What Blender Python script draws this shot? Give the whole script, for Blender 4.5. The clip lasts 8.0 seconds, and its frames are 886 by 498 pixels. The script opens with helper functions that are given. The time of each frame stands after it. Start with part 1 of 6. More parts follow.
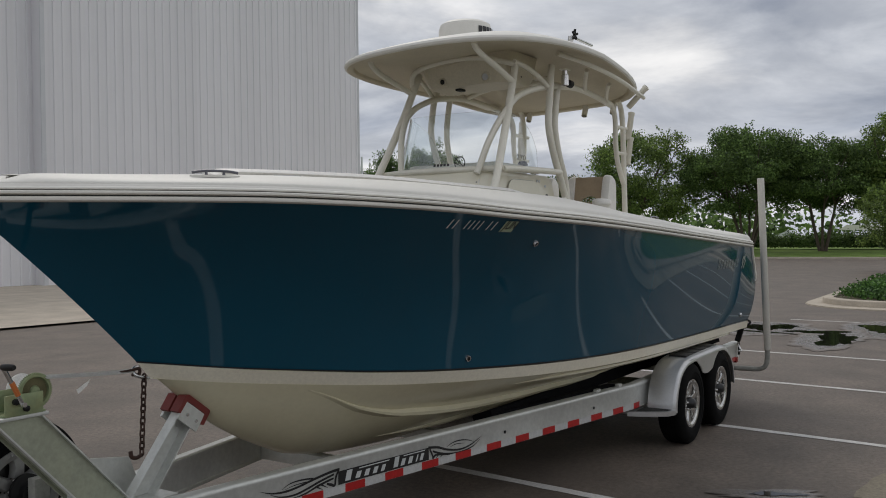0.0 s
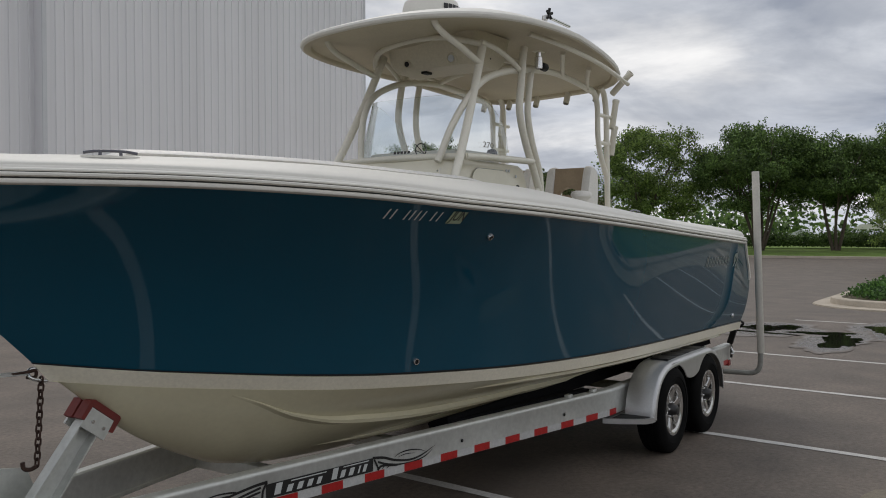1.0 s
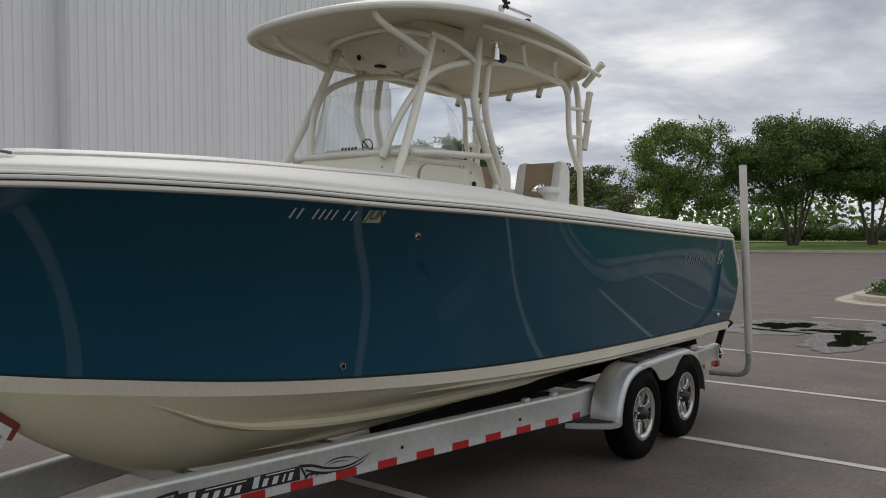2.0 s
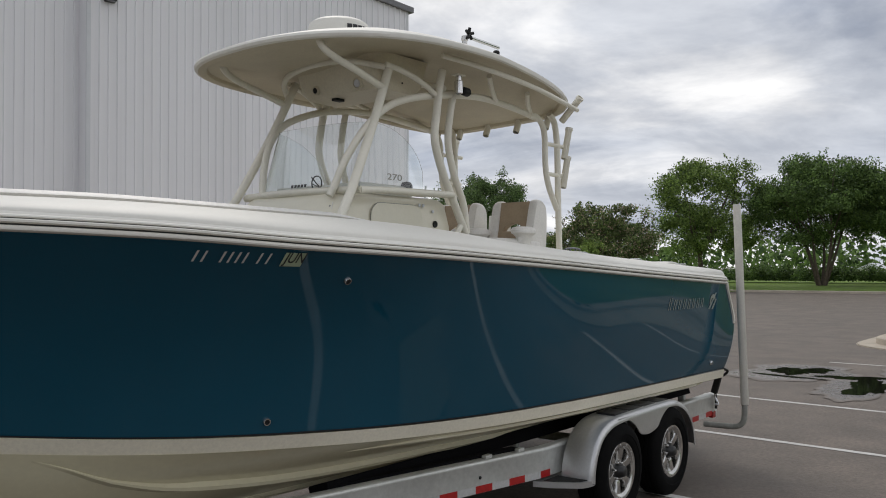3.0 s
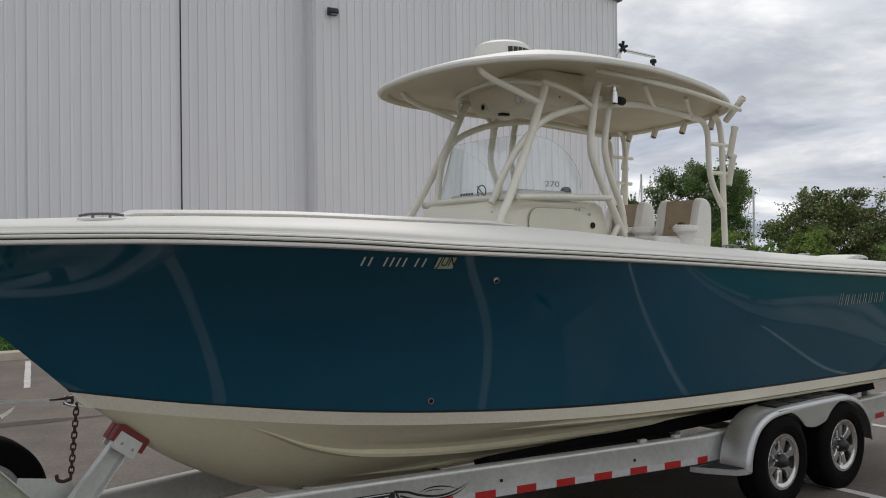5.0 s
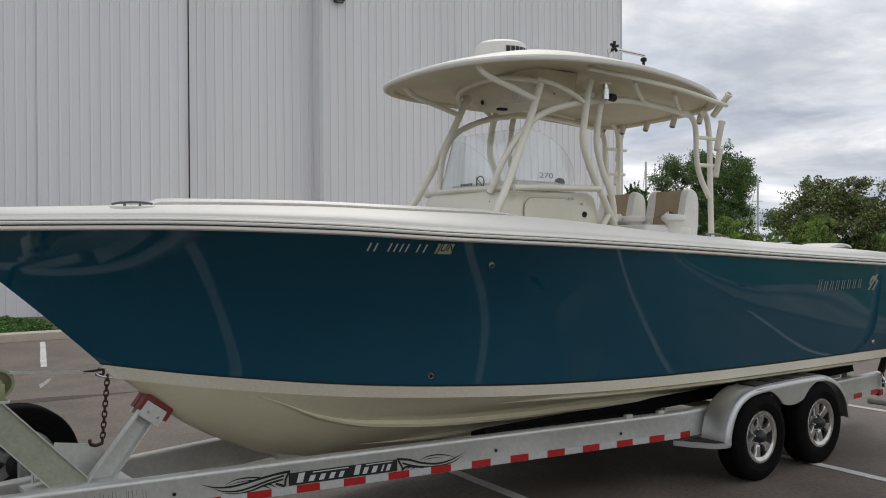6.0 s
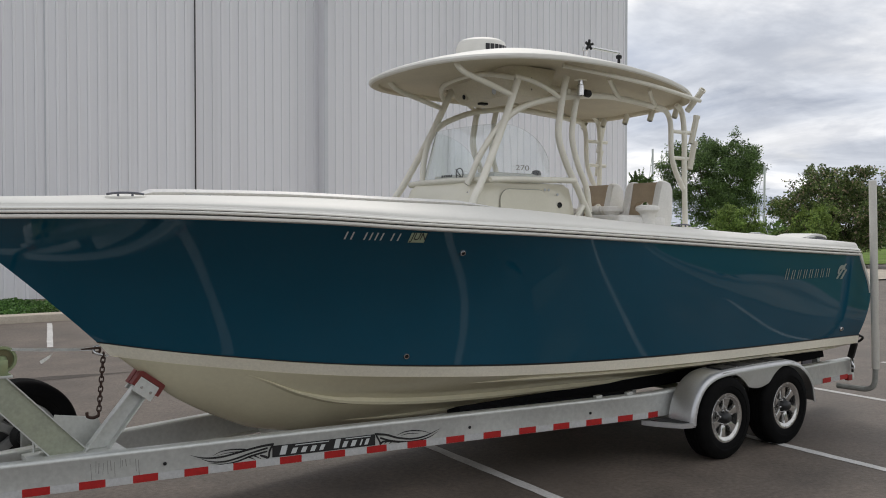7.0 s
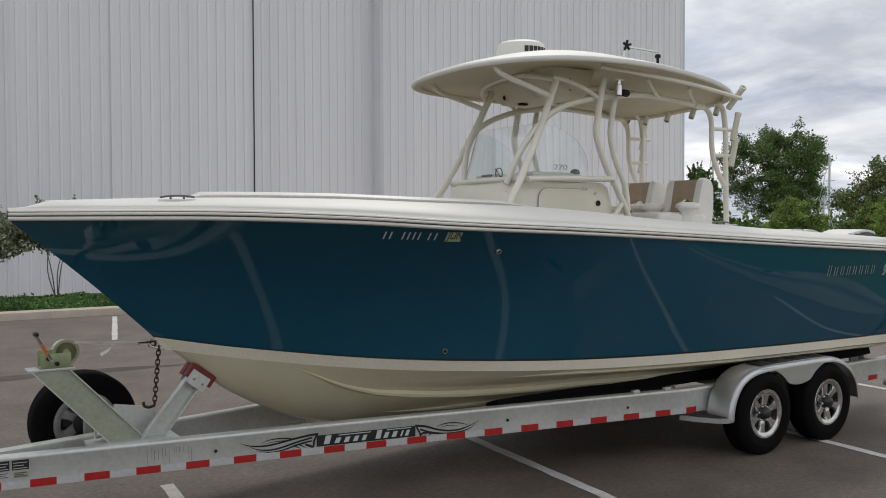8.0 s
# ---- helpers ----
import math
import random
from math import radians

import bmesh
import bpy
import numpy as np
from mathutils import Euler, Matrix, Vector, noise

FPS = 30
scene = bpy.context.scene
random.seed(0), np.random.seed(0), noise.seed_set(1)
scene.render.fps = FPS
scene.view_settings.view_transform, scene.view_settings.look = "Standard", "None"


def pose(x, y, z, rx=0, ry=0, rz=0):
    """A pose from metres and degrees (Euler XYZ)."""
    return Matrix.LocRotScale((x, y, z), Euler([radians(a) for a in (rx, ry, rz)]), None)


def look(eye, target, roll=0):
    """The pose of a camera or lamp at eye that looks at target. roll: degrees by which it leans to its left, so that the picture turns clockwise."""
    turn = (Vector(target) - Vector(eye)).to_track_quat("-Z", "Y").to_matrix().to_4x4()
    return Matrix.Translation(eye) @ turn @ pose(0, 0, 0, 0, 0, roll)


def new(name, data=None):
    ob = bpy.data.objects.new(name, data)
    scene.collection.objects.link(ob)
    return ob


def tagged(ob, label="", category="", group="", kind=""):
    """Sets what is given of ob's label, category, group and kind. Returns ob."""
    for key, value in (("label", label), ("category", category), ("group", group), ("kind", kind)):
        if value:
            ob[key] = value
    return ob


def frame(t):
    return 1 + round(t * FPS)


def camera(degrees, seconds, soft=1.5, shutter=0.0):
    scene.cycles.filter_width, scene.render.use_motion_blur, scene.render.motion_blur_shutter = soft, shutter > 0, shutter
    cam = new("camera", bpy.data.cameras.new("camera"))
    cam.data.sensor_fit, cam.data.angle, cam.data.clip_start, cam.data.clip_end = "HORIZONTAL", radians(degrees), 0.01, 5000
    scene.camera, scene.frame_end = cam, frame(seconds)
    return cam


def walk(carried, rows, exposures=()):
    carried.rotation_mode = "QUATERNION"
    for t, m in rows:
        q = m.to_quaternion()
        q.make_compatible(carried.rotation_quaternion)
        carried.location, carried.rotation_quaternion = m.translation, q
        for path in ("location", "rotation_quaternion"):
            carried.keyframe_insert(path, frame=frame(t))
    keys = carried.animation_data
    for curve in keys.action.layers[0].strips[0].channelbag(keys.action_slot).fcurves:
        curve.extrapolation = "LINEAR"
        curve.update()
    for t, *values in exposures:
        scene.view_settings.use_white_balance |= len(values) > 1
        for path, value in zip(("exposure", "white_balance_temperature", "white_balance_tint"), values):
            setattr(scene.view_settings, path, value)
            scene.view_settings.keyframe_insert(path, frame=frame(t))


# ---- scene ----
cam = camera(53.3, 8.0, 1.0)
PATH = [
    (0, (-2.836, -3.662, 1.789), (-1.159, -2.572, 1.764), -0.7),
    (0.2, (-2.742, -3.686, 1.772), (-1.076, -2.579, 1.750), -0.8),
    (0.5, (-2.576, -3.71, 1.76), (-0.914, -2.598, 1.73), -0.7),
    (0.7, (-2.440, -3.714, 1.760), (-0.774, -2.608, 1.731), -0.5),
    (1, (-2.251, -3.725, 1.765), (-0.591, -2.611, 1.731), -0.2),
    (1.2, (-2.164, -3.803, 1.795), (-0.505, -2.686, 1.747), -0.2),
    (2.3, (-1.523, -4.113, 1.777), (0.083, -2.922, 1.738), -0.5),
    (2.5, (-1.37, -4.095, 1.787), (0.244, -2.914, 1.752), -0.5),
    (2.7, (-1.257, -4.149, 1.795), (0.351, -2.959, 1.773), -0.4),
    (2.9, (-1.174, -4.201, 1.801), (0.422, -2.995, 1.819), -0.4),
    (3, (-1.151, -4.234, 1.809), (0.426, -3.004, 1.852), -0.2),
    (3.1, (-1.105, -4.310, 1.813), (0.406, -3.001, 1.871), -0.1),
    (3.2, (-1.074, -4.364, 1.819), (0.358, -2.969, 1.886), 0.1),
    (3.3, (-1.051, -4.406, 1.832), (0.323, -2.954, 1.899), 0.3),
    (3.4, (-1.036, -4.438, 1.828), (0.311, -2.961, 1.902), 0.3),
    (3.5, (-1.034, -4.48, 1.838), (0.288, -2.981, 1.909), 0.3),
    (3.7, (-1.044, -4.540, 1.834), (0.231, -3.001, 1.907), 0.5),
    (4, (-1.1, -4.595, 1.826), (0.149, -3.035, 1.896), 0.6),
    (4.5, (-1.249, -4.722, 1.835), (0.001, -3.161, 1.885), -0.0),
    (4.7, (-1.285, -4.81, 1.868), (-0.042, -3.244, 1.904), -0.5),
    (5.8, (-1.478, -5.239, 1.852), (-0.266, -3.649, 1.86), -0.5),
    (6, (-1.559, -5.301, 1.864), (-0.338, -3.717, 1.858), -0.4),
    (6.5, (-1.626, -5.495, 1.883), (-0.411, -3.906, 1.865), -0.3),
    (7, (-1.603, -5.716, 1.886), (-0.397, -4.121, 1.847), 0.0),
    (7.2, (-1.591, -5.787, 1.895), (-0.405, -4.177, 1.852), 0.1),
    (7.5, (-1.582, -5.868, 1.915), (-0.461, -4.213, 1.868), -0.1),
    (8, (-1.609, -5.964, 1.923), (-0.51, -4.294, 1.87), -0.2),
]
walk(cam, [(t, look(eye, target, roll)) for t, eye, target, roll in PATH],
     [(0, -0.14), (1.2, -0.08), (2.5, 0.03), (3.5, 0.10), (4.7, 0.08), (6.0, 0.19), (7.0, 0.24), (8.0, 0.22)])

# ---- light ----
world = bpy.data.worlds.new("world")
scene.world = world
world.use_nodes = True
wn, wl = world.node_tree.nodes, world.node_tree.links
wn.clear()
SUN_EL, SUN_ROT = radians(50), radians(40)
sky = wn.new("ShaderNodeTexSky")
sky.sky_type, sky.sun_disc, sky.sun_elevation, sky.sun_rotation = "NISHITA", False, SUN_EL, SUN_ROT
sky.air_density, sky.dust_density, sky.ozone_density = 1.0, 2.5, 1.0
coord = wn.new("ShaderNodeTexCoord")
sep = wn.new("ShaderNodeSeparateXYZ")
wl.new(coord.outputs["Generated"], sep.inputs[0])


def wmath(op, a, b=None, clamp=False):
    n = wn.new("ShaderNodeMath")
    n.operation, n.use_clamp = op, clamp
    for k, v in enumerate((a, b)):
        if v is None:
            continue
        if isinstance(v, (int, float)):
            n.inputs[k].default_value = v
        else:
            wl.new(v, n.inputs[k])
    return n.outputs[0]


# cloud layer: directions projected on a flat ceiling
zz = wmath("ADD", wmath("MAXIMUM", sep.outputs[2], 0.0), 0.16)
flat = wn.new("ShaderNodeCombineXYZ")
wl.new(wmath("ADD", wmath("DIVIDE", sep.outputs[0], zz), 5.3), flat.inputs[0])
wl.new(wmath("ADD", wmath("DIVIDE", sep.outputs[1], zz), 2.1), flat.inputs[1])


def cloud_noise(scale, detail, rough, dist):
    n = wn.new("ShaderNodeTexNoise")
    n.inputs["Scale"].default_value, n.inputs["Detail"].default_value = scale, detail
    n.inputs["Roughness"].default_value, n.inputs["Distortion"].default_value = rough, dist
    wl.new(flat.outputs[0], n.inputs["Vector"])
    return n.outputs[0]


def wramp(src, stops):
    r = wn.new("ShaderNodeValToRGB")
    r.color_ramp.interpolation = "EASE"
    e = r.color_ramp.elements
    while len(e) < len(stops):
        e.new(0.5)
    for k, (p, c) in enumerate(stops):
        e[k].position, e[k].color = p, (*c, 1)
    wl.new(src, r.inputs[0])
    return r.outputs[0]


def wmix(f, a, b, kind="MIX"):
    n = wn.new("ShaderNodeMix")
    n.data_type, n.blend_type = "RGBA", kind
    for s, v in ((n.inputs[0], f), (n.inputs[6], a), (n.inputs[7], b)):
        if isinstance(v, (int, float)):
            s.default_value = v
        elif isinstance(v, tuple):
            s.default_value = (*v, 1)
        else:
            wl.new(v, s)
    return n.outputs[2]


body = wramp(cloud_noise(0.55, 7, 0.55, 0.5), [(0.33, (4.8, 5.3, 6.3)), (0.46, (7.5, 7.85, 8.5)), (0.59, (10.9, 10.9, 10.95)), (0.70, (12.3, 12.2, 12.05))])
fine = wramp(cloud_noise(1.6, 6, 0.6, 0.3), [(0.32, (0.74, 0.755, 0.79)), (0.7, (1.18, 1.17, 1.16))])
clouds = wmix(1.0, body, fine, "MULTIPLY")
cover = wramp(cloud_noise(0.8, 5, 0.5, 0.2), [(0.22, (0.55, 0.55, 0.55)), (0.36, (1, 1, 1))])
skyc = wmix(cover, sky.outputs[0], clouds)
bg = wn.new("ShaderNodeBackground")
bg.inputs[1].default_value = 0.081
wl.new(skyc, bg.inputs[0])
wo = wn.new("ShaderNodeOutputWorld")
wl.new(bg.outputs[0], wo.inputs[0])

sun = new("sun", bpy.data.lights.new("sun", "SUN"))
sun.data.energy, sun.data.angle, sun.data.color = 0.8, radians(20), (1.0, 0.94, 0.86)
sun_dir = Vector((math.sin(SUN_ROT) * math.cos(SUN_EL), math.cos(SUN_ROT) * math.cos(SUN_EL), math.sin(SUN_EL)))
sun.matrix_world = look(sun_dir * 60, (0, 0, 0))


# ---- materials ----
def mat(name, colour, rough=0.5, metal=0.0, vary=0.12, scale=6.0, grain=0.06, grain_scale=60.0, bump=0.0, bump_scale=80.0,
        spec=0.5, coat=0.0, coords="Object", stain=None, random_tint=0.0, rough_vary=0.0, stretch=None, damp=0.0):
    m = bpy.data.materials.new(name)
    m.use_nodes = True
    n, l = m.node_tree.nodes, m.node_tree.links
    b = n["Principled BSDF"]
    b.inputs["Metallic"].default_value, b.inputs["Roughness"].default_value = metal, rough
    b.inputs["Specular IOR Level"].default_value = spec
    b.inputs["Coat Weight"].default_value, b.inputs["Coat Roughness"].default_value = coat, 0.03
    tc = n.new("ShaderNodeTexCoord")
    src = tc.outputs[coords]
    if stretch:
        mp = n.new("ShaderNodeMapping")
        mp.inputs["Scale"].default_value = stretch
        l.new(src, mp.inputs["Vector"])
        src = mp.outputs[0]

    def tex(s, d=4, r=0.6):
        t = n.new("ShaderNodeTexNoise")
        t.inputs["Scale"].default_value, t.inputs["Detail"].default_value, t.inputs["Roughness"].default_value = s, d, r
        l.new(src, t.inputs["Vector"])
        return t.outputs[0]

    def fac(out, lo, hi, a=0.3, c=0.7):
        r = n.new("ShaderNodeMapRange")
        for k, v in zip(("From Min", "From Max", "To Min", "To Max"), (a, c, lo, hi)):
            r.inputs[k].default_value = v
        l.new(out, r.inputs["Value"])
        return r.outputs[0]

    def mult(x, y):
        k = n.new("ShaderNodeMath")
        k.operation = "MULTIPLY"
        l.new(x, k.inputs[0])
        l.new(y, k.inputs[1])
        return k.outputs[0]

    val = mult(fac(tex(scale), 1 - vary, 1 + vary), fac(tex(grain_scale, 3), 1 - grain, 1 + grain))
    if random_tint:
        oi = n.new("ShaderNodeObjectInfo")
        val = mult(val, fac(oi.outputs["Random"], 1 - random_tint, 1 + random_tint, 0, 1))
    mx = n.new("ShaderNodeMix")
    mx.data_type, mx.blend_type = "RGBA", "MULTIPLY"
    mx.inputs[0].default_value = 1
    mx.inputs[6].default_value = (*colour, 1)
    l.new(val, mx.inputs[7])
    col = mx.outputs[2]
    if stain:
        sc, amount, tone = stain
        st = n.new("ShaderNodeMix")
        st.data_type = "RGBA"
        l.new(fac(tex(sc, 6, 0.65), 0, amount, 0.48, 0.72), st.inputs[0])
        l.new(col, st.inputs[6])
        st.inputs[7].default_value = (*tone, 1)
        col = st.outputs[2]
    l.new(col, b.inputs["Base Color"])
    if rough_vary:
        l.new(fac(tex(scale * 1.7), max(rough - rough_vary, 0.02), min(rough + rough_vary, 1)), b.inputs["Roughness"])
    if damp:
        # wetness stored on the mesh: 1 inside, 0 at the rim
        at = n.new("ShaderNodeAttribute")
        at.attribute_name = "wetness"
        edge = fac(tex(5.0, 5, 0.65), -0.35, 0.35)
        both_ = n.new("ShaderNodeMath")
        both_.operation, both_.use_clamp = "MULTIPLY_ADD", True
        l.new(edge, both_.inputs[0])
        l.new(at.outputs["Fac"], both_.inputs[1])
        l.new(at.outputs["Fac"], both_.inputs[2])
        l.new(fac(both_.outputs[0], rough, damp, 0.0, 0.8), b.inputs["Roughness"])
        dk = n.new("ShaderNodeMix")
        dk.data_type, dk.blend_type = "RGBA", "MULTIPLY"
        l.new(both_.outputs[0], dk.inputs[0])
        l.new(col, dk.inputs[6])
        dk.inputs[7].default_value = (0.95, 0.96, 1.0, 1)
        l.new(dk.outputs[2], b.inputs["Base Color"])
    if bump:
        bp = n.new("ShaderNodeBump")
        bp.inputs["Strength"].default_value, bp.inputs["Distance"].default_value = min(bump, 1), 0.01
        l.new(tex(bump_scale, 5), bp.inputs["Height"])
        l.new(bp.outputs[0], b.inputs["Normal"])
    return m


M_ASPHALT = mat("asphalt", (0.134, 0.107, 0.085), 0.66, vary=0.26, scale=1.3, grain=0.30, grain_scale=24, bump=0.4, bump_scale=110, stain=(0.45, 0.6, (0.088, 0.072, 0.059)), spec=0.5)
M_JOINT = mat("stained_paving_joint", (0.070, 0.057, 0.047), 0.8, vary=0.3, scale=2.5, grain=0.3, grain_scale=24, bump=0.4, bump_scale=110, stain=(1.2, 0.6, (0.12, 0.097, 0.078)), spec=0.4)
M_LINE = mat("line_paint", (0.60, 0.58, 0.55), 0.8, vary=0.12, scale=3, grain=0.14, grain_scale=50, bump=0.2, stain=(5.0, 0.25, (0.3, 0.28, 0.27)), spec=0.3)
M_CONC = mat("kerb_concrete", (0.50, 0.44, 0.36), 0.9, vary=0.14, scale=1.2, grain=0.12, grain_scale=40, bump=0.3, stain=(1.5, 0.4, (0.33, 0.28, 0.22)), spec=0.3)
M_PAD = mat("worn_pad_concrete", (0.24, 0.21, 0.16), 0.9, vary=0.2, scale=3, grain=0.2, grain_scale=40, bump=0.4, stain=(3.0, 0.5, (0.10, 0.09, 0.06)), spec=0.3)
M_WATER = mat("puddle_water", (0.010, 0.009, 0.008), 0.04, vary=0.0, grain=0.0, spec=0.2)
M_WET = mat("wet_asphalt", (0.134, 0.107, 0.085), 0.66, vary=0.26, scale=1.3, grain=0.30, grain_scale=24, bump=0.14, bump_scale=110, stain=(0.45, 0.6, (0.088, 0.072, 0.059)), spec=0.6, damp=0.27)
# concrete colour darkened to dim the near kerb's reflection in the hull
M_KERB = mat("dimmed_kerb_concrete", (0.29, 0.265, 0.22), 0.9, vary=0.2, scale=1.2, grain=0.12, grain_scale=40, bump=0.3, stain=(1.5, 0.4, (0.20, 0.18, 0.14)), spec=0.3)
# grass colour darkened so that the hull mirrors the near lawn dimly
M_LAWN = mat("dimmed_lawn", (0.085, 0.135, 0.035), 0.95, vary=0.3, scale=0.6, grain=0.3, grain_scale=25, bump=0.6, bump_scale=40, spec=0.2, stain=(0.3, 0.4, (0.10, 0.12, 0.05)))
M_GRASS = mat("grass", (0.15, 0.23, 0.045), 0.95, vary=0.3, scale=0.6, grain=0.3, grain_scale=25, bump=0.6, bump_scale=40, spec=0.2, stain=(0.3, 0.4, (0.16, 0.19, 0.06)))
M_SOIL = mat("planting_soil", (0.10, 0.085, 0.05), 0.95, vary=0.3, scale=1.2, grain=0.3, grain_scale=40, bump=0.5)
M_PANEL = mat("painted_steel_panel", (0.775, 0.772, 0.790), 0.48, vary=0.025, scale=0.4, grain=0.03, grain_scale=3, spec=0.4, random_tint=0.03, stretch=(1, 1, 0.05))
M_TRIM = mat("grey_steel_trim", (0.60, 0.615, 0.635), 0.5, vary=0.05, scale=1, spec=0.4)
M_SEAM = mat("dark_seal", (0.03, 0.03, 0.03), 0.8)
M_ROOFTRIM = mat("dark_roof_edge", (0.18, 0.18, 0.19), 0.6)
M_LAMPBLACK = mat("black_housing", (0.012, 0.012, 0.013), 0.5)

M_BLUE = mat("blue_gelcoat", (0.0045, 0.062, 0.103), 0.045, vary=0.05, scale=0.9, grain=0.02, grain_scale=200, spec=0.42, rough_vary=0.015)
M_CREAM = mat("cream_gelcoat", (0.62, 0.575, 0.405), 0.22, vary=0.05, scale=1.3, grain=0.03, grain_scale=30, stain=(2.2, 0.22, (0.54, 0.48, 0.34)), coat=0.15)
M_STRIPE = mat("white_boot_stripe", (0.802, 0.755, 0.625), 0.22, vary=0.04, scale=2, coat=0.15)
M_WHITE = mat("white_gelcoat", (0.77, 0.75, 0.69), 0.52, vary=0.04, scale=1.2, grain=0.02, stain=(3.0, 0.10, (0.62, 0.58, 0.50)))
M_TUBE = mat("cream_powder_coat", (0.78, 0.75, 0.65), 0.33, vary=0.05, scale=4, grain=0.03, coat=0.1)
M_CONSOLE = mat("cream_console_gelcoat", (0.76, 0.725, 0.60), 0.28, vary=0.04, scale=1.6, grain=0.02, coat=0.15, stain=(3.0, 0.12, (0.66, 0.60, 0.45)))
# tan liner, its colour lowered to hold some of the dimness beneath
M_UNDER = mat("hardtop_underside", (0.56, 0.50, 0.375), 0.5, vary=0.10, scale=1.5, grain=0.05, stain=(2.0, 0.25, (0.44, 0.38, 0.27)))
M_POD = mat("cream_pod", (0.66, 0.605, 0.475), 0.4, vary=0.05, scale=2)
# dark fill for the rub rail grooves, shade put into the colour
M_RAILDARK = mat("dark_groove_shade", (0.025, 0.024, 0.021), 0.5)
M_PIN = mat("black_pinstripe", (0.012, 0.012, 0.014), 0.3)
M_TAN = mat("tan_vinyl", (0.37, 0.285, 0.19), 0.55, vary=0.08, scale=10, bump=0.15, bump_scale=200)
M_VINYL = mat("white_vinyl", (0.76, 0.74, 0.70), 0.45, vary=0.04, scale=6, bump=0.1, bump_scale=150)
M_STEEL = mat("stainless", (0.62, 0.62, 0.62), 0.2, metal=1.0, vary=0.08, scale=20, rough_vary=0.08)
M_CHROME = mat("chrome", (0.55, 0.54, 0.52), 0.17, metal=0.92, vary=0.08, scale=12, rough_vary=0.06)
M_ALU = mat("brushed_aluminium", (0.61, 0.62, 0.59), 0.45, metal=0.5, vary=0.07, scale=2.5, grain=0.08, grain_scale=30, rough_vary=0.1, bump=0.05, bump_scale=60, stain=(3.0, 0.12, (0.52, 0.52, 0.49)))
M_STAIN = mat("dirty_aluminium", (0.27, 0.27, 0.245), 0.6, vary=0.2, scale=20)
M_FENDER = mat("fender_aluminium", (0.56, 0.56, 0.56), 0.36, metal=0.85, vary=0.06, scale=3, grain=0.05, rough_vary=0.08)
M_GALV = mat("galvanised_steel", (0.35, 0.37, 0.285), 0.5, metal=0.35, vary=0.07, scale=8, grain=0.1, grain_scale=40, rough_vary=0.1, stain=(4.0, 0.15, (0.36, 0.36, 0.22)))
M_WINCH = mat("green_zinc_winch", (0.28, 0.335, 0.19), 0.42, metal=0.4, vary=0.18, scale=12, rough_vary=0.1, stain=(9.0, 0.3, (0.42, 0.34, 0.14)))
M_WEB = mat("gear_web", (0.13, 0.12, 0.06), 0.5, metal=0.5, vary=0.25, scale=18)
M_RED = mat("red_reflector", (0.40, 0.015, 0.014), 0.3, vary=0.1, scale=30)
M_TAPEW = mat("white_reflector", (0.50, 0.50, 0.49), 0.3, vary=0.06, scale=30)
M_TYRE = mat("tyre_rubber", (0.004, 0.004, 0.004), 0.85, spec=0.10, vary=0.2, scale=8, grain=0.15, grain_scale=80, bump=0.25, bump_scale=90, stain=(5.0, 0.25, (0.016, 0.015, 0.014)))
M_SPARE = mat("dull_silver_rim", (0.31, 0.31, 0.30), 0.5, metal=0.2, vary=0.12, scale=9, stain=(6.0, 0.3, (0.22, 0.21, 0.19)))
M_HUB = mat("dark_hub_cap", (0.02, 0.02, 0.02), 0.35)
M_BLACK = mat("black_plastic", (0.010, 0.010, 0.010), 0.5, spec=0.3, vary=0.1)
M_CARPET = mat("black_bunk_carpet", (0.007, 0.007, 0.008), 0.95, spec=0.1, grain=0.3, grain_scale=120, bump=0.4, bump_scale=200)
M_PADRED = mat("red_rubber_pad", (0.16, 0.020, 0.015), 0.6, vary=0.15, scale=14, bump=0.1)
M_RUST = mat("rusty_chain", (0.055, 0.030, 0.022), 0.75, metal=0.4, vary=0.35, scale=40, bump=0.3)
M_STRAP = mat("white_webbing", (0.78, 0.77, 0.73), 0.85, grain=0.15, grain_scale=200)
M_PVC = mat("white_pvc_pipe", (0.66, 0.64, 0.58), 0.4, vary=0.05, scale=4, stain=(3.0, 0.2, (0.5, 0.47, 0.4)))
M_DECALB = mat("black_vinyl_decal", (0.012, 0.012, 0.012), 0.4)
M_MARK = mat("brushed_silver_mark", (0.30, 0.32, 0.30), 0.3, metal=0.25, vary=0.25, scale=6)
M_DECALG = mat("silver_vinyl_decal", (0.54, 0.56, 0.55), 0.35, vary=0.05)
M_YEL = mat("pale_green_sticker", (0.42, 0.50, 0.35), 0.5)
M_ORANGE = mat("orange_label", (0.55, 0.16, 0.04), 0.5)
M_COWL = mat("dark_grey_cowl", (0.10, 0.10, 0.12), 0.25, coat=0.3)
M_LENS = mat("red_lens", (0.25, 0.02, 0.02), 0.15)

M_GLASS = bpy.data.materials.new("clear_acrylic")
M_GLASS.use_nodes = True
_n, _l = M_GLASS.node_tree.nodes, M_GLASS.node_tree.links
_b = _n["Principled BSDF"]
_b.inputs["Base Color"].default_value = (0.94, 0.975, 0.975, 1)
_b.inputs["Roughness"].default_value, _b.inputs["IOR"].default_value = 0.02, 1.45
_b.inputs["Transmission Weight"].default_value = 1.0


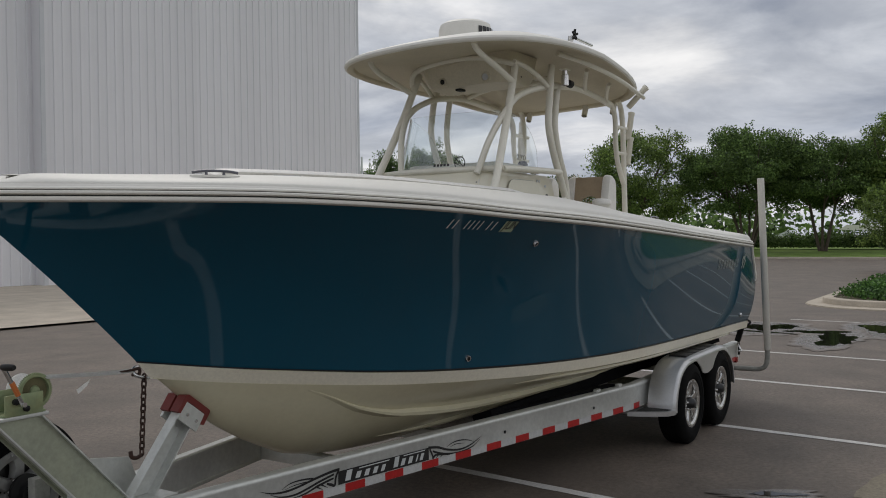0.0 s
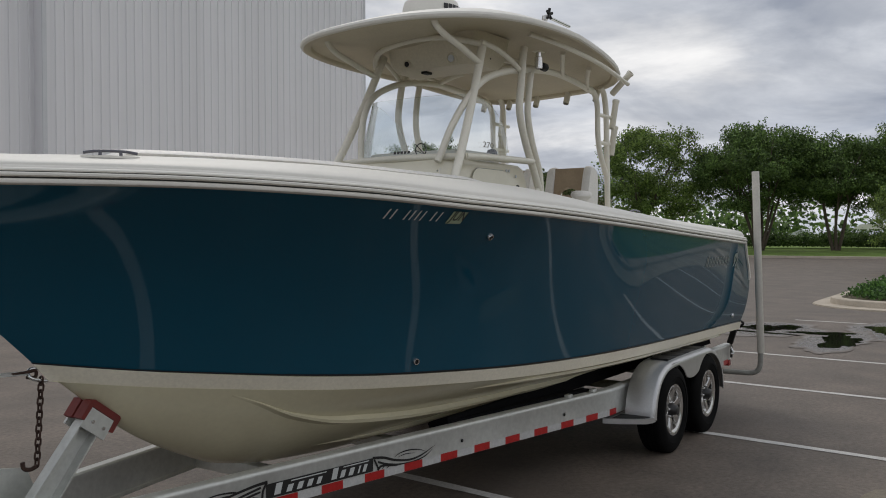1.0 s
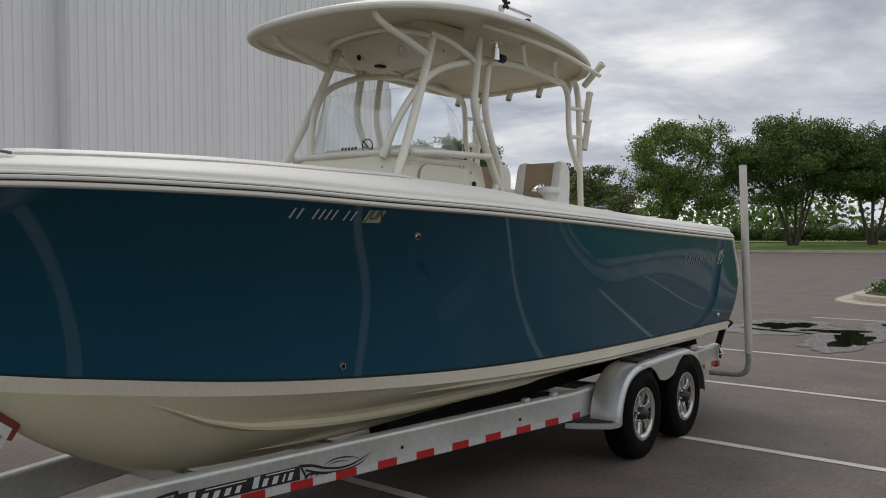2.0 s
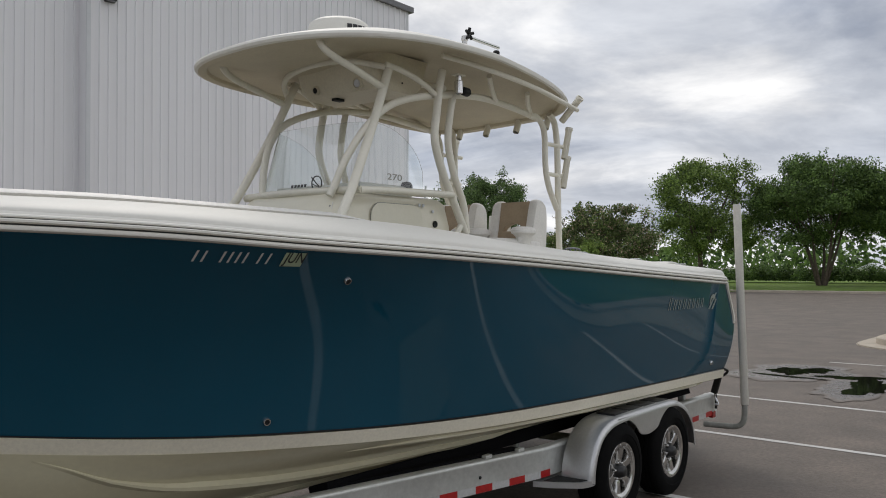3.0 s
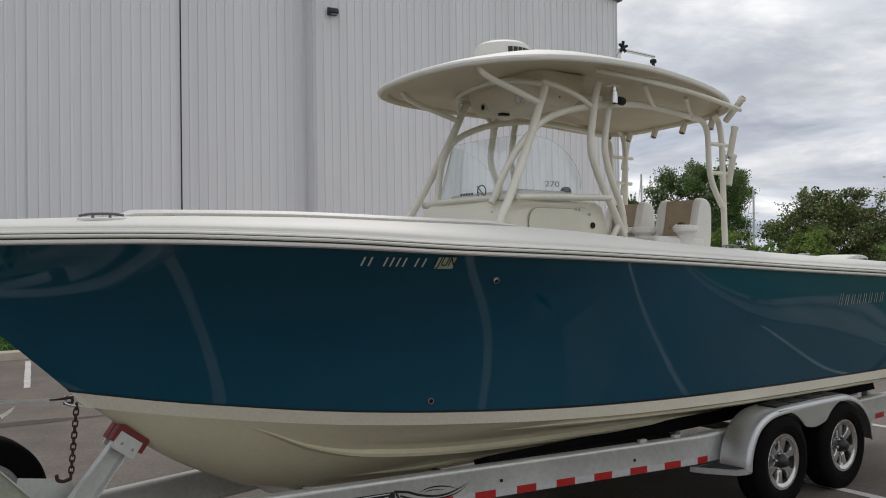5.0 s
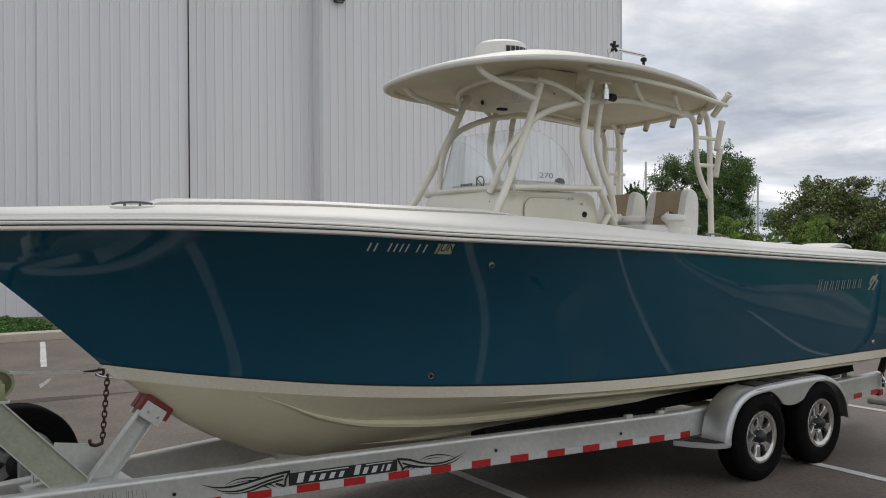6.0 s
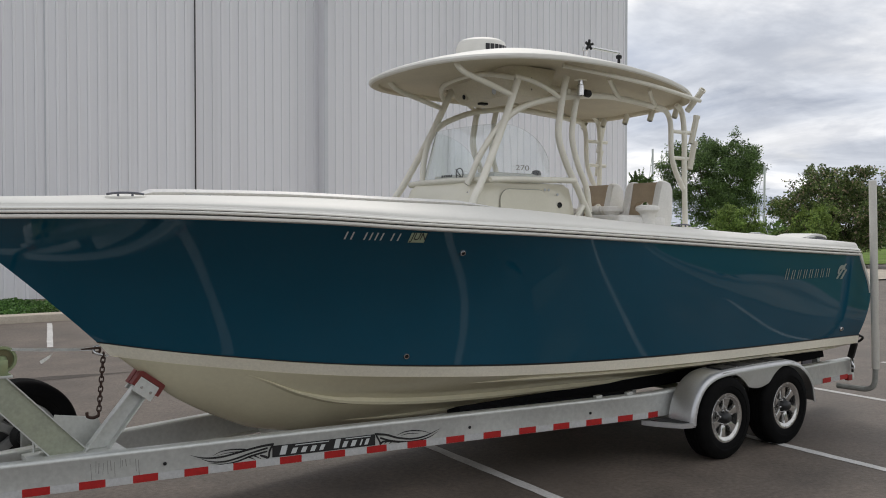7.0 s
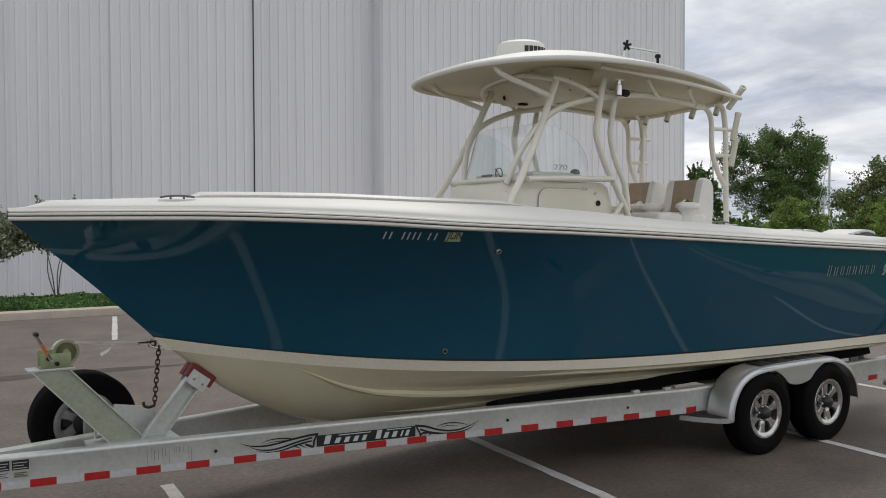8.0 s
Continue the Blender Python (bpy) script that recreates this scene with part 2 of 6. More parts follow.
def leaf_mat(name, colour, dark, flower=None):
    m = bpy.data.materials.new(name)
    m.use_nodes = True
    n, l = m.node_tree.nodes, m.node_tree.links
    b = n["Principled BSDF"]
    b.inputs["Roughness"].default_value, b.inputs["Specular IOR Level"].default_value = 0.6, 0.3
    g = n.new("ShaderNodeNewGeometry")
    r = n.new("ShaderNodeValToRGB")
    r.color_ramp.interpolation = "LINEAR"
    e = r.color_ramp.elements
    e[0].position, e[0].color = 0.0, (*dark, 1)
    e[1].position, e[1].color = 0.75, (*colour, 1)
    if flower:
        k = e.new(0.86)
        k.color = (*colour, 1)
        k = e.new(0.88)
        k.color = (*flower, 1)
    l.new(g.outputs["Random Per Island"], r.inputs[0])
    # noise makes whole clumps lighter or darker, for more light-dark contrast
    tc = n.new("ShaderNodeTexCoord")
    nz = n.new("ShaderNodeTexNoise")
    nz.inputs["Scale"].default_value, nz.inputs["Detail"].default_value = 0.85, 2.0
    l.new(tc.outputs["Object"], nz.inputs["Vector"])
    mr = n.new("ShaderNodeMapRange")
    mr.inputs["From Min"].default_value, mr.inputs["From Max"].default_value = 0.35, 0.65
    mr.inputs["To Min"].default_value, mr.inputs["To Max"].default_value = 0.68, 1.45
    l.new(nz.outputs["Fac"], mr.inputs["Value"])
    tone = n.new("ShaderNodeVectorMath")
    tone.operation = "SCALE"
    l.new(r.outputs[0], tone.inputs[0])
    l.new(mr.outputs[0], tone.inputs["Scale"])
    l.new(tone.outputs[0], b.inputs["Base Color"])
    tr = n.new("ShaderNodeBsdfTranslucent")
    l.new(tone.outputs[0], tr.inputs[0])
    mx = n.new("ShaderNodeMixShader")
    mx.inputs[0].default_value = 0.25
    l.new(b.outputs[0], mx.inputs[1])
    l.new(tr.outputs[0], mx.inputs[2])
    l.new(mx.outputs[0], n["Material Output"].inputs[0])
    return m


M_LEAF = leaf_mat("oak_leaves", (0.21, 0.295, 0.070), (0.042, 0.078, 0.022))
M_LEAFD = leaf_mat("dark_leaves", (0.150, 0.235, 0.062), (0.030, 0.060, 0.020))
M_LEAFG = leaf_mat("mid_green_leaves", (0.160, 0.235, 0.080), (0.034, 0.062, 0.026))
M_LEAFP = leaf_mat("pale_myrtle_leaves", (0.27, 0.31, 0.18), (0.07, 0.10, 0.05), (0.50, 0.45, 0.38))
M_LEAFM = leaf_mat("myrtle_leaves", (0.185, 0.245, 0.078), (0.038, 0.065, 0.024), (0.42, 0.33, 0.23))
M_LEAFL = leaf_mat("young_leaves", (0.30, 0.40, 0.105), (0.085, 0.145, 0.042))
M_LEAFB = leaf_mat("juniper_leaves", (0.110, 0.215, 0.050), (0.025, 0.065, 0.018))
M_BARK = mat("bark", (0.11, 0.085, 0.065), 0.9, vary=0.3, scale=6, bump=0.6, bump_scale=25)

# ---- building helpers ----
PLACE = {}


def thing(name, at, label, category, group="", kind=""):
    ob = new(name)
    ob.location = at
    ob.empty_display_size = 0.2
    PLACE[ob] = Vector(at)
    return tagged(ob, label, category, group, kind)


def part(name, bm, material, parent=None, label="", smooth=True, keep=False):
    """One mesh object, from a bmesh in world coordinates, under its thing or part."""
    me = bpy.data.meshes.new(name)
    base = PLACE[parent] if parent else Vector()
    if base.length:
        bmesh.ops.translate(bm, verts=bm.verts, vec=-base)
    bm.to_mesh(me)
    bm.free()
    for mt in (material if isinstance(material, (list, tuple)) else (material,)):
        me.materials.append(mt)
    ob = new(name, me)
    if smooth:
        me.polygons.foreach_set("use_smooth", [True] * len(me.polygons))
        me.set_sharp_from_angle(angle=radians(38))
    if parent:
        ob.parent = parent
        PLACE[ob] = base
    if label:
        ob["label"] = label
    return ob


def box(x0, x1, y0, y1, z0, z1, bevel=0.0, seg=2, bm=None):
    own = bm is None
    bm = bm or bmesh.new()
    vs = [bm.verts.new((x, y, z)) for x in (x0, x1) for y in (y0, y1) for z in (z0, z1)]
    fs = [bm.faces.new([vs[k] for k in q]) for q in ((0, 1, 3, 2), (4, 6, 7, 5), (0, 4, 5, 1), (2, 3, 7, 6), (0, 2, 6, 4), (1, 5, 7, 3))]
    if bevel:
        es = {e for f in fs for e in f.edges}
        bmesh.ops.bevel(bm, geom=list(es), offset=bevel, segments=seg, affect="EDGES", profile=0.6)
    return bm


def spline(pts, n=8):
    """Catmull-Rom points through pts."""
    P = [Vector(p) for p in pts]
    P = [2 * P[0] - P[1]] + P + [2 * P[-1] - P[-2]]
    out = []
    for i in range(1, len(P) - 2):
        a, b, c, d = P[i - 1:i + 3]
        for k in range(n):
            t = k / n
            out.append(0.5 * ((2 * b) + (c - a) * t + (2 * a - 5 * b + 4 * c - d) * t * t + (3 * b - a - 3 * c + d) * t ** 3))
    out.append(P[-2])
    return out


def tube(pts, r, seg=12, bm=None, smooth=8, r2=None):
    """A round tube along a smooth line."""
    bm = bm or bmesh.new()
    P = spline(pts, smooth) if smooth and len(pts) > 2 else [Vector(p) for p in pts]
    rings = []
    up = Vector((0.03, 0.02, 1)).normalized()
    for i, p in enumerate(P):
        d = (P[min(i + 1, len(P) - 1)] - P[max(i - 1, 0)]).normalized()
        if abs(d.dot(up)) > 0.96:
            up = Vector((1, 0.05, 0)).normalized()
        s = d.cross(up).normalized()
        u = s.cross(d).normalized()
        up = u
        rr = r if r2 is None else r + (r2 - r) * i / (len(P) - 1)
        rings.append([bm.verts.new(p + rr * (math.cos(2 * math.pi * k / seg) * s + math.sin(2 * math.pi * k / seg) * u)) for k in range(seg)])
    for a, b in zip(rings, rings[1:]):
        for k in range(seg):
            bm.faces.new((a[k], a[(k + 1) % seg], b[(k + 1) % seg], b[k]))
    bm.faces.new(rings[0][::-1])
    bm.faces.new(rings[-1])
    bmesh.ops.recalc_face_normals(bm, faces=bm.faces)
    return bm


def lathe(profile, m, seg=40, bm=None):
    """Turn (radius, height) points round the local z axis of the pose m."""
    bm = bm or bmesh.new()
    rings = []
    for r, h in profile:
        if r < 1e-5:
            rings.append([bm.verts.new(m @ Vector((0, 0, h)))])
        else:
            rings.append([bm.verts.new(m @ Vector((r * math.cos(2 * math.pi * k / seg), r * math.sin(2 * math.pi * k / seg), h))) for k in range(seg)])
    for a, b in zip(rings, rings[1:]):
        for k in range(seg):
            j = (k + 1) % seg
            q = [a[k], a[j], b[j], b[k]] if len(a) > 1 and len(b) > 1 else ([a[0], b[j], b[k]] if len(a) == 1 else [a[k], a[j], b[0]])
            bm.faces.new(q)
    bmesh.ops.recalc_face_normals(bm, faces=bm.faces)
    return bm


def grid(rows, bm=None, close=False, flip=False):
    """Faces between rows of points."""
    bm = bm or bmesh.new()
    V = [[bm.verts.new(p) for p in r] for r in rows]
    for a, b in zip(V, V[1:]):
        n = len(a)
        for k in range(n if close else n - 1):
            j = (k + 1) % n
            q = (a[k], a[j], b[j], b[k])
            bm.faces.new(q[::-1] if flip else q)
    return bm


def prism(outline, z0, z1, bm=None, m=None):
    """A solid from a plan outline between two heights; m moves it."""
    bm = bm or bmesh.new()
    m = m or Matrix()
    lo = [bm.verts.new(m @ Vector((x, y, z0))) for x, y in outline]
    hi = [bm.verts.new(m @ Vector((x, y, z1))) for x, y in outline]
    n = len(outline)
    for k in range(n):
        bm.faces.new((lo[k], lo[(k + 1) % n], hi[(k + 1) % n], hi[k]))
    bm.faces.new(lo[::-1])
    bm.faces.new(hi)
    bmesh.ops.recalc_face_normals(bm, faces=bm.faces)
    return bm


def axis_pose(at, z, x=(1, 0, 0)):
    """A pose whose z axis points along z."""
    z = Vector(z).normalized()
    x = Vector(x)
    x = (x - z * x.dot(z)).normalized()
    y = z.cross(x)
    return Matrix.Translation(at) @ Matrix((x, y, z)).transposed().to_4x4()


def table(xs, ys):
    """A smooth curve through a few values."""
    xs, ys = np.array(xs, float), np.array(ys, float)
    h = np.diff(xs)
    s = np.diff(ys) / h
    d = np.r_[s[0], [(0 if a * b <= 0 else 2 * a * b / (a + b)) for a, b in zip(s, s[1:])], s[-1]]

    def f(x):
        x = min(max(x, xs[0]), xs[-1])
        k = min(int(np.searchsorted(xs, x, "right")) - 1, len(h) - 1)
        t = (x - xs[k]) / h[k]
        return float((2 * t ** 3 - 3 * t * t + 1) * ys[k] + (t ** 3 - 2 * t * t + t) * h[k] * d[k] + (3 * t * t - 2 * t ** 3) * ys[k + 1] + (t ** 3 - t * t) * h[k] * d[k + 1])
    return f


def curve(xs, ys):
    """A natural cubic spline through a few values."""
    n = len(xs)
    h = np.diff(xs)
    A, r = np.eye(n), np.zeros(n)
    for i in range(1, n - 1):
        A[i, i - 1:i + 2] = h[i - 1], 2 * (h[i - 1] + h[i]), h[i]
        r[i] = 6 * ((ys[i + 1] - ys[i]) / h[i] - (ys[i] - ys[i - 1]) / h[i - 1])
    M = np.linalg.solve(A, r)

    def f(x):
        k = min(max(int(np.searchsorted(xs, x)) - 1, 0), n - 2)
        a = (xs[k + 1] - x) / h[k]
        b = 1 - a
        return float(a * ys[k] + b * ys[k + 1] + ((a ** 3 - a) * M[k] + (b ** 3 - b) * M[k + 1]) * h[k] ** 2 / 6)
    return f


def rounded(w, h, r, n=5):
    out = []
    for cx, cy, a0 in ((w - r, h - r, 0), (r, h - r, 90), (r, r, 180), (w - r, r, 270)):
        out += [(cx + r * math.cos(radians(a0 + 90 * k / n)), cy + r * math.sin(radians(a0 + 90 * k / n))) for k in range(n + 1)]
    return out


# ---- ground ----
def sheet(name, pts, z, material, label, category="", sub=0, thick=0.0, parent=None):
    bm = bmesh.new()
    vs = [bm.verts.new((x, y, z)) for x, y in pts]
    bm.faces.new(vs)
    bmesh.ops.recalc_face_normals(bm, faces=bm.faces)
    if bm.faces[:][0].normal.z < 0:
        bmesh.ops.reverse_faces(bm, faces=bm.faces)
    ob = part(name, bm, material, parent, smooth=False)
    return tagged(ob, label, category or name.replace("_", " "), kind="structure")


# flat lot that falls away towards the foot of the warehouse, left of the apron
GX, GY = [-900, -60, 6.5, 8.6, 900], [-900, 20.0, 29.5, 60, 900]
rows = [[(x, y, -0.9 if x <= 6.5 and y >= 29 else 0.0) for x in GX] for y in GY]
bm = grid(rows)
bmesh.ops.recalc_face_normals(bm, faces=bm.faces)
ground = tagged(part("ground", bm, M_ASPHALT, smooth=False), "worn dark grey asphalt of an open parking lot", "ground", kind="structure")

# stall lines: 9 ft apart, a little askew to the boat
SKEW, STALL = 0.106, 2.72


def stall_line(x0, y0, y1, skew=SKEW, w=0.10):
    rnd = random.Random(int(x0 * 100) + int(y0 * 10))
    rows = []
    n = 28
    for k in range(n + 1):
        y = y0 + (y1 - y0) * k / n
        x = x0 + skew * y
        e = 0.006
        rows.append([(x - w / 2 + rnd.uniform(-e, e), y, 0.004), (x + w / 2 + rnd.uniform(-e, e), y, 0.004)])
    ob = part("parking_line", grid(rows, flip=True), M_LINE, smooth=False)
    tagged(ob, "worn white painted parking stall line on asphalt", "parking line", "stall lines", "structure")


for k in range(-2, 7):
    stall_line(0.19 + STALL * k, -3.9 if k < 3 else -2.28 - 0.106 * (0.19 + STALL * k), 0.62 if k != 6 else 0.3)
for k in range(-4, 1):
    stall_line(-0.26 + STALL * k, 9.6, 13.65, 0.23)
# a darker joint between two paving lanes, wandering in width
rnd = random.Random(63)
rows = []
for k in range(61):
    x = -6.0 + 8.4 * k / 60
    y = 6.42 - 0.075 * x + 0.035 * math.sin(1.7 * x) + rnd.uniform(-0.015, 0.015)
    w = 0.12 + 0.05 * math.sin(0.9 * x + 1.0) + rnd.uniform(-0.02, 0.02)
    w *= min(1, (60 - k) / 8 + 0.05)
    rows.append([(x, y - w, 0.003), (x, y + w, 0.003)])
tagged(part("paving_joint", grid(rows), M_JOINT, smooth=False), "dark stained joint between paving lanes", "paving joint", kind="structure")

# standing water and damp edges
def blob(name, cx, cy, rx, ry, z, seed, material, label, n=72, rough=0.28, rot=0.0):
    """A puddle or damp patch with a wandering rim; its wetness falls off over the outer half."""
    rnd = random.Random(seed)
    ph = [rnd.uniform(0, 6.28) for _ in range(8)]
    bm = bmesh.new()
    rings = []
    for f in (1.0, 0.8, 0.55):
        ring = []
        for k in range(n):
            a = 2 * math.pi * k / n
            g = 1 + rough * (0.5 * math.sin(2 * a + ph[0]) + 0.4 * math.sin(3 * a + ph[1]) + 0.3 * math.sin(5 * a + ph[2]) + 0.2 * math.sin(9 * a + ph[3]) + 0.13 * math.sin(14 * a + ph[4]) + 0.10 * math.sin(19 * a + ph[5]))
            x, y = rx * f * g * math.cos(a), ry * f * g * math.sin(a)
            ring.append(bm.verts.new((cx + x * math.cos(rot) - y * math.sin(rot), cy + x * math.sin(rot) + y * math.cos(rot), z)))
        rings.append(ring)
    for a, b in zip(rings, rings[1:]):
        for k in range(n):
            bm.faces.new((a[k], a[(k + 1) % n], b[(k + 1) % n], b[k]))
    bm.faces.new(rings[-1])
    ob = part(name, bm, material, smooth=False)
    wet = ob.data.attributes.new("wetness", "FLOAT", "POINT")
    wet.data.foreach_set("value", [0.0] * n + [0.75] * n + [1.0] * n)
    return tagged(ob, label, "puddle", kind="structure")


DAMP, POOL = "pale damp asphalt round a rain puddle", "shallow rain puddle mirroring trees and sky"
blob("puddle_edge", 13.15, -1.02, 1.40, 0.62, 0.0085, 3, M_WET, DAMP, rot=-0.05)
blob("puddle_edge", 14.95, -1.55, 1.50, 0.85, 0.008, 4, M_WET, DAMP, rot=0.1)
blob("puddle_edge", 14.45, 0.35, 1.25, 1.15, 0.0075, 7, M_WET, DAMP, rot=0.1)
blob("puddle", 14.70, 0.33, 0.58, 0.42, 0.012, 5, M_WATER, POOL, rot=0.15, rough=0.42)
blob("puddle", 13.80, 0.27, 0.09, 0.56, 0.0125, 6, M_WATER, POOL, rot=-0.2, rough=0.3)
blob("puddle", 13.20, -1.10, 0.82, 0.34, 0.012, 8, M_WATER, POOL, rot=0.10, rough=0.42)
blob("puddle", 14.20, -0.62, 0.22, 0.52, 0.0122, 12, M_WATER, POOL, rot=0.1, rough=0.5)
blob("puddle", 15.0, -1.75, 0.95, 0.42, 0.013, 14, M_WATER, POOL, rot=0.2, rough=0.45)
blob("puddle_edge", 3.42, -2.24, 0.13, 0.42, 0.008, 21, M_WET, "damp asphalt round a small puddle", rot=0.53, rough=0.4)
blob("puddle", 3.44, -2.28, 0.045, 0.17, 0.012, 22, M_WATER, "small rain puddle on asphalt", rot=0.53, rough=0.4)


def kerb_run(name, pts, w, h, label, closed=False, seg_len=3.0, material=None):
    """Kerb stones along a line, each its own piece, on a shared run."""
    run = thing(name, (*pts[0], 0), label, "kerb", kind="structure")
    P = [Vector((x, y, 0)) for x, y in pts]
    if closed:
        P.append(P[0])
    prof = [(0, -0.05), (0, h - 0.03), (0.008, h - 0.009), (0.03, h), (w - 0.02, h), (w, h - 0.02), (w, -0.05)]
    for a, b in zip(P, P[1:]):
        L = (b - a).length
        n = max(1, round(L / seg_len))
        d = (b - a) / L
        s = Vector((-d.y, d.x, 0))
        for k in range(n):
            p, q = a + d * (L * k / n + 0.010), a + d * (L * (k + 1) / n - 0.010)
            bm = grid([[e + s * u + Vector((0, 0, v)) for u, v in prof] for e in (p, q)])
            bm.verts.ensure_lookup_table()
            m = len(prof)
            bm.faces.new(bm.verts[:m])
            bm.faces.new(bm.verts[m:][::-1])
            bmesh.ops.recalc_face_normals(bm, faces=bm.faces)
            part("kerb_stone", bm, material or M_CONC, run)
    return run


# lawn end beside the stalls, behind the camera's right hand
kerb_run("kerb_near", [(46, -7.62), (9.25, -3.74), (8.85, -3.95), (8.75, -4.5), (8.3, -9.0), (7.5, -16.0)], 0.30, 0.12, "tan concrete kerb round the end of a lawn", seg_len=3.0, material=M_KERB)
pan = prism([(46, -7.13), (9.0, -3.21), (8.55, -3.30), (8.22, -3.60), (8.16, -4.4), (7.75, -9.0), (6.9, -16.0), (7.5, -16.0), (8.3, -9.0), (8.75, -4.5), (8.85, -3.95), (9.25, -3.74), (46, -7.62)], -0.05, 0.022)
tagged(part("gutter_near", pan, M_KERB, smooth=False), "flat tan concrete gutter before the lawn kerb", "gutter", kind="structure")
lawn = grid([[(9.15, -3.98, 0.10), (46, -7.9, 0.10)], [(8.6, -9.0, 0.12), (46, -12, 0.12)], [(7.8, -16, 0.2), (46, -20, 0.2)], [(0, -60, 0.5), (80, -60, 0.5)]])
bmesh.ops.recalc_face_normals(lawn, faces=lawn.faces)
tagged(part("grass_near", lawn, M_LAWN), "green lawn behind the near kerb", "grass", kind="structure")
pad = prism([(3.62, -2.735), (3.78, -2.73), (4.0, -2.765), (4.2, -2.785), (4.36, -2.83), (4.38, -2.95), (4.0, -2.97), (3.64, -2.93)], -0.05, 0.014)
tagged(part("concrete_pad", pad, M_PAD, smooth=False), "brown-grey concrete pad with a mossy broken edge", "concrete pad", kind="structure")
kerb_run("kerb_building", [(-26, 14.3), (3.55, 14.0)], 0.45, 0.16, "long tan concrete kerb before a planting bed")
bed = grid([[(-30, 14.7, 0.09), (3.5, 14.4, 0.09)], [(-30, 20.0, 0.06), (5.6, 20.0, 0.06)], [(-30, 29.0, -0.72), (6.4, 29.0, -0.72)], [(-30, 37.0, -0.75), (6.4, 33.0, -0.75)]])
bmesh.ops.recalc_face_normals(bed, faces=bed.faces)
tagged(part("planting_bed", bed, M_SOIL, smooth=False), "soil of the planting bed falling towards the warehouse", "planting bed", kind="structure")
apron = grid([[(4.2, 14.1, 0.05), (40, 10.6, 0.05)], [(5.4, 17.0, 0.09), (40, 13.0, 0.09)], [(8.7, 30.5, 0.13), (42, 27.0, 0.13)]])
tagged(part("concrete_apron", apron, M_CONC, smooth=False), "wide pale tan concrete apron before the warehouse", "concrete apron", kind="structure")

# far grass verge and island
kerb_run("kerb_verge", [(63.4, -60), (62.2, 40)], 0.5, 0.16, "long low kerb of the grass verge", seg_len=6)
verge = grid([[(63.0, -120, 0.14), (62.7, 60, 0.14)], [(70, -120, 0.35), (70, 60, 0.35)], [(95, -120, 0.6), (95, 75, 0.6)], [(190, -150, 0.6), (190, 150, 0.6)]], flip=False)
bmesh.ops.recalc_face_normals(verge, faces=verge.faces)
tagged(part("grass_verge", verge, M_GRASS), "mown green grass verge along the lot", "grass", kind="structure")
side = grid([[(36, 21, 0.05), (64, 18, 0.05)], [(37, 26, 0.2), (64, 25, 0.25)], [(40, 80, 0.5), (66, 80, 0.5)]])
bmesh.ops.recalc_face_normals(side, faces=side.faces)
tagged(part("grass_side", side, M_GRASS), "green grass beside the warehouse", "grass", kind="structure")

def rounded_end(x0, x1, y0, y1, r, n=9):
    """A bed outline whose near end is rounded; it runs on to x1."""
    out = [(x1, y1)]
    out += [(x0 + r - r * math.sin(a), y1 - r + r * math.cos(a)) for a in np.linspace(0, math.pi / 2, n)]
    out += [(x0 + r - r * math.cos(a), y0 + r - r * math.sin(a)) for a in np.linspace(0, math.pi / 2, n)]
    return out + [(x1, y0)]


# planted island: flat gutter pan, upright kerb inside it, soil behind
pan = prism(rounded_end(19.42, 27.7, -5.4, 0.92, 2.1), -0.05, 0.028)
bmesh.ops.bevel(pan, geom=[e for e in pan.edges if all(v.co.z > 0 for v in e.verts)], offset=0.02, segments=2, affect="EDGES")
tagged(part("gutter_island", pan, M_CONC), "flat tan concrete gutter round a planted island", "gutter", kind="structure")
island = thing("kerb_island", (20, -2, 0), "rounded tan concrete kerb of a planted island", "kerb", kind="structure")
outer, inner_ = rounded_end(20.00, 27.3, -5.0, 0.55, 1.75), rounded_end(20.26, 27.1, -4.75, 0.30, 1.55)
for k in range(len(outer) - 1):
    q = [(outer[k], 0.02), (outer[k], 0.15), (outer[k], 0.17), (inner_[k], 0.17), (inner_[k], 0.02)]
    w = [(outer[k + 1], 0.02), (outer[k + 1], 0.15), (outer[k + 1], 0.17), (inner_[k + 1], 0.17), (inner_[k + 1], 0.02)]
    mixp = lambda p, q_, t: (p[0] + (q_[0] - p[0]) * t, p[1] + (q_[1] - p[1]) * t)
    rows = [[(*mixp(r[0][0], r[3][0], t), z) for t, z in ((0.0, 0.02), (0.02, 0.135), (0.06, 0.160), (0.16, 0.172), (0.9, 0.175), (1.0, 0.165), (1.0, 0.02))] for r in (q, w)]
    bm = grid(rows)
    bmesh.ops.recalc_face_normals(bm, faces=bm.faces)
    part("kerb_stone", bm, M_CONC, island)
sheet("island_soil", rounded_end(20.2, 27.1, -4.8, 0.36, 1.6), 0.12, M_SOIL, "soil of the planted parking island", "planting bed")

# ---- warehouse ----
CORNER, STEP = Vector((34.5, 25.9, 0)), Vector((17.5, 28.1, 0))
ALONG = (STEP - CORNER).normalized()
BACK = Vector((-ALONG.y, ALONG.x, 0))
if BACK.y < 0:
    BACK = -BACK
EAVE, PITCH, LOW = 15.55, 0.085, -1.1
warehouse = thing("warehouse", (20, 32, 0), "tall pale grey ribbed steel warehouse with dark seams and trim", "building")
RIB = 0.373


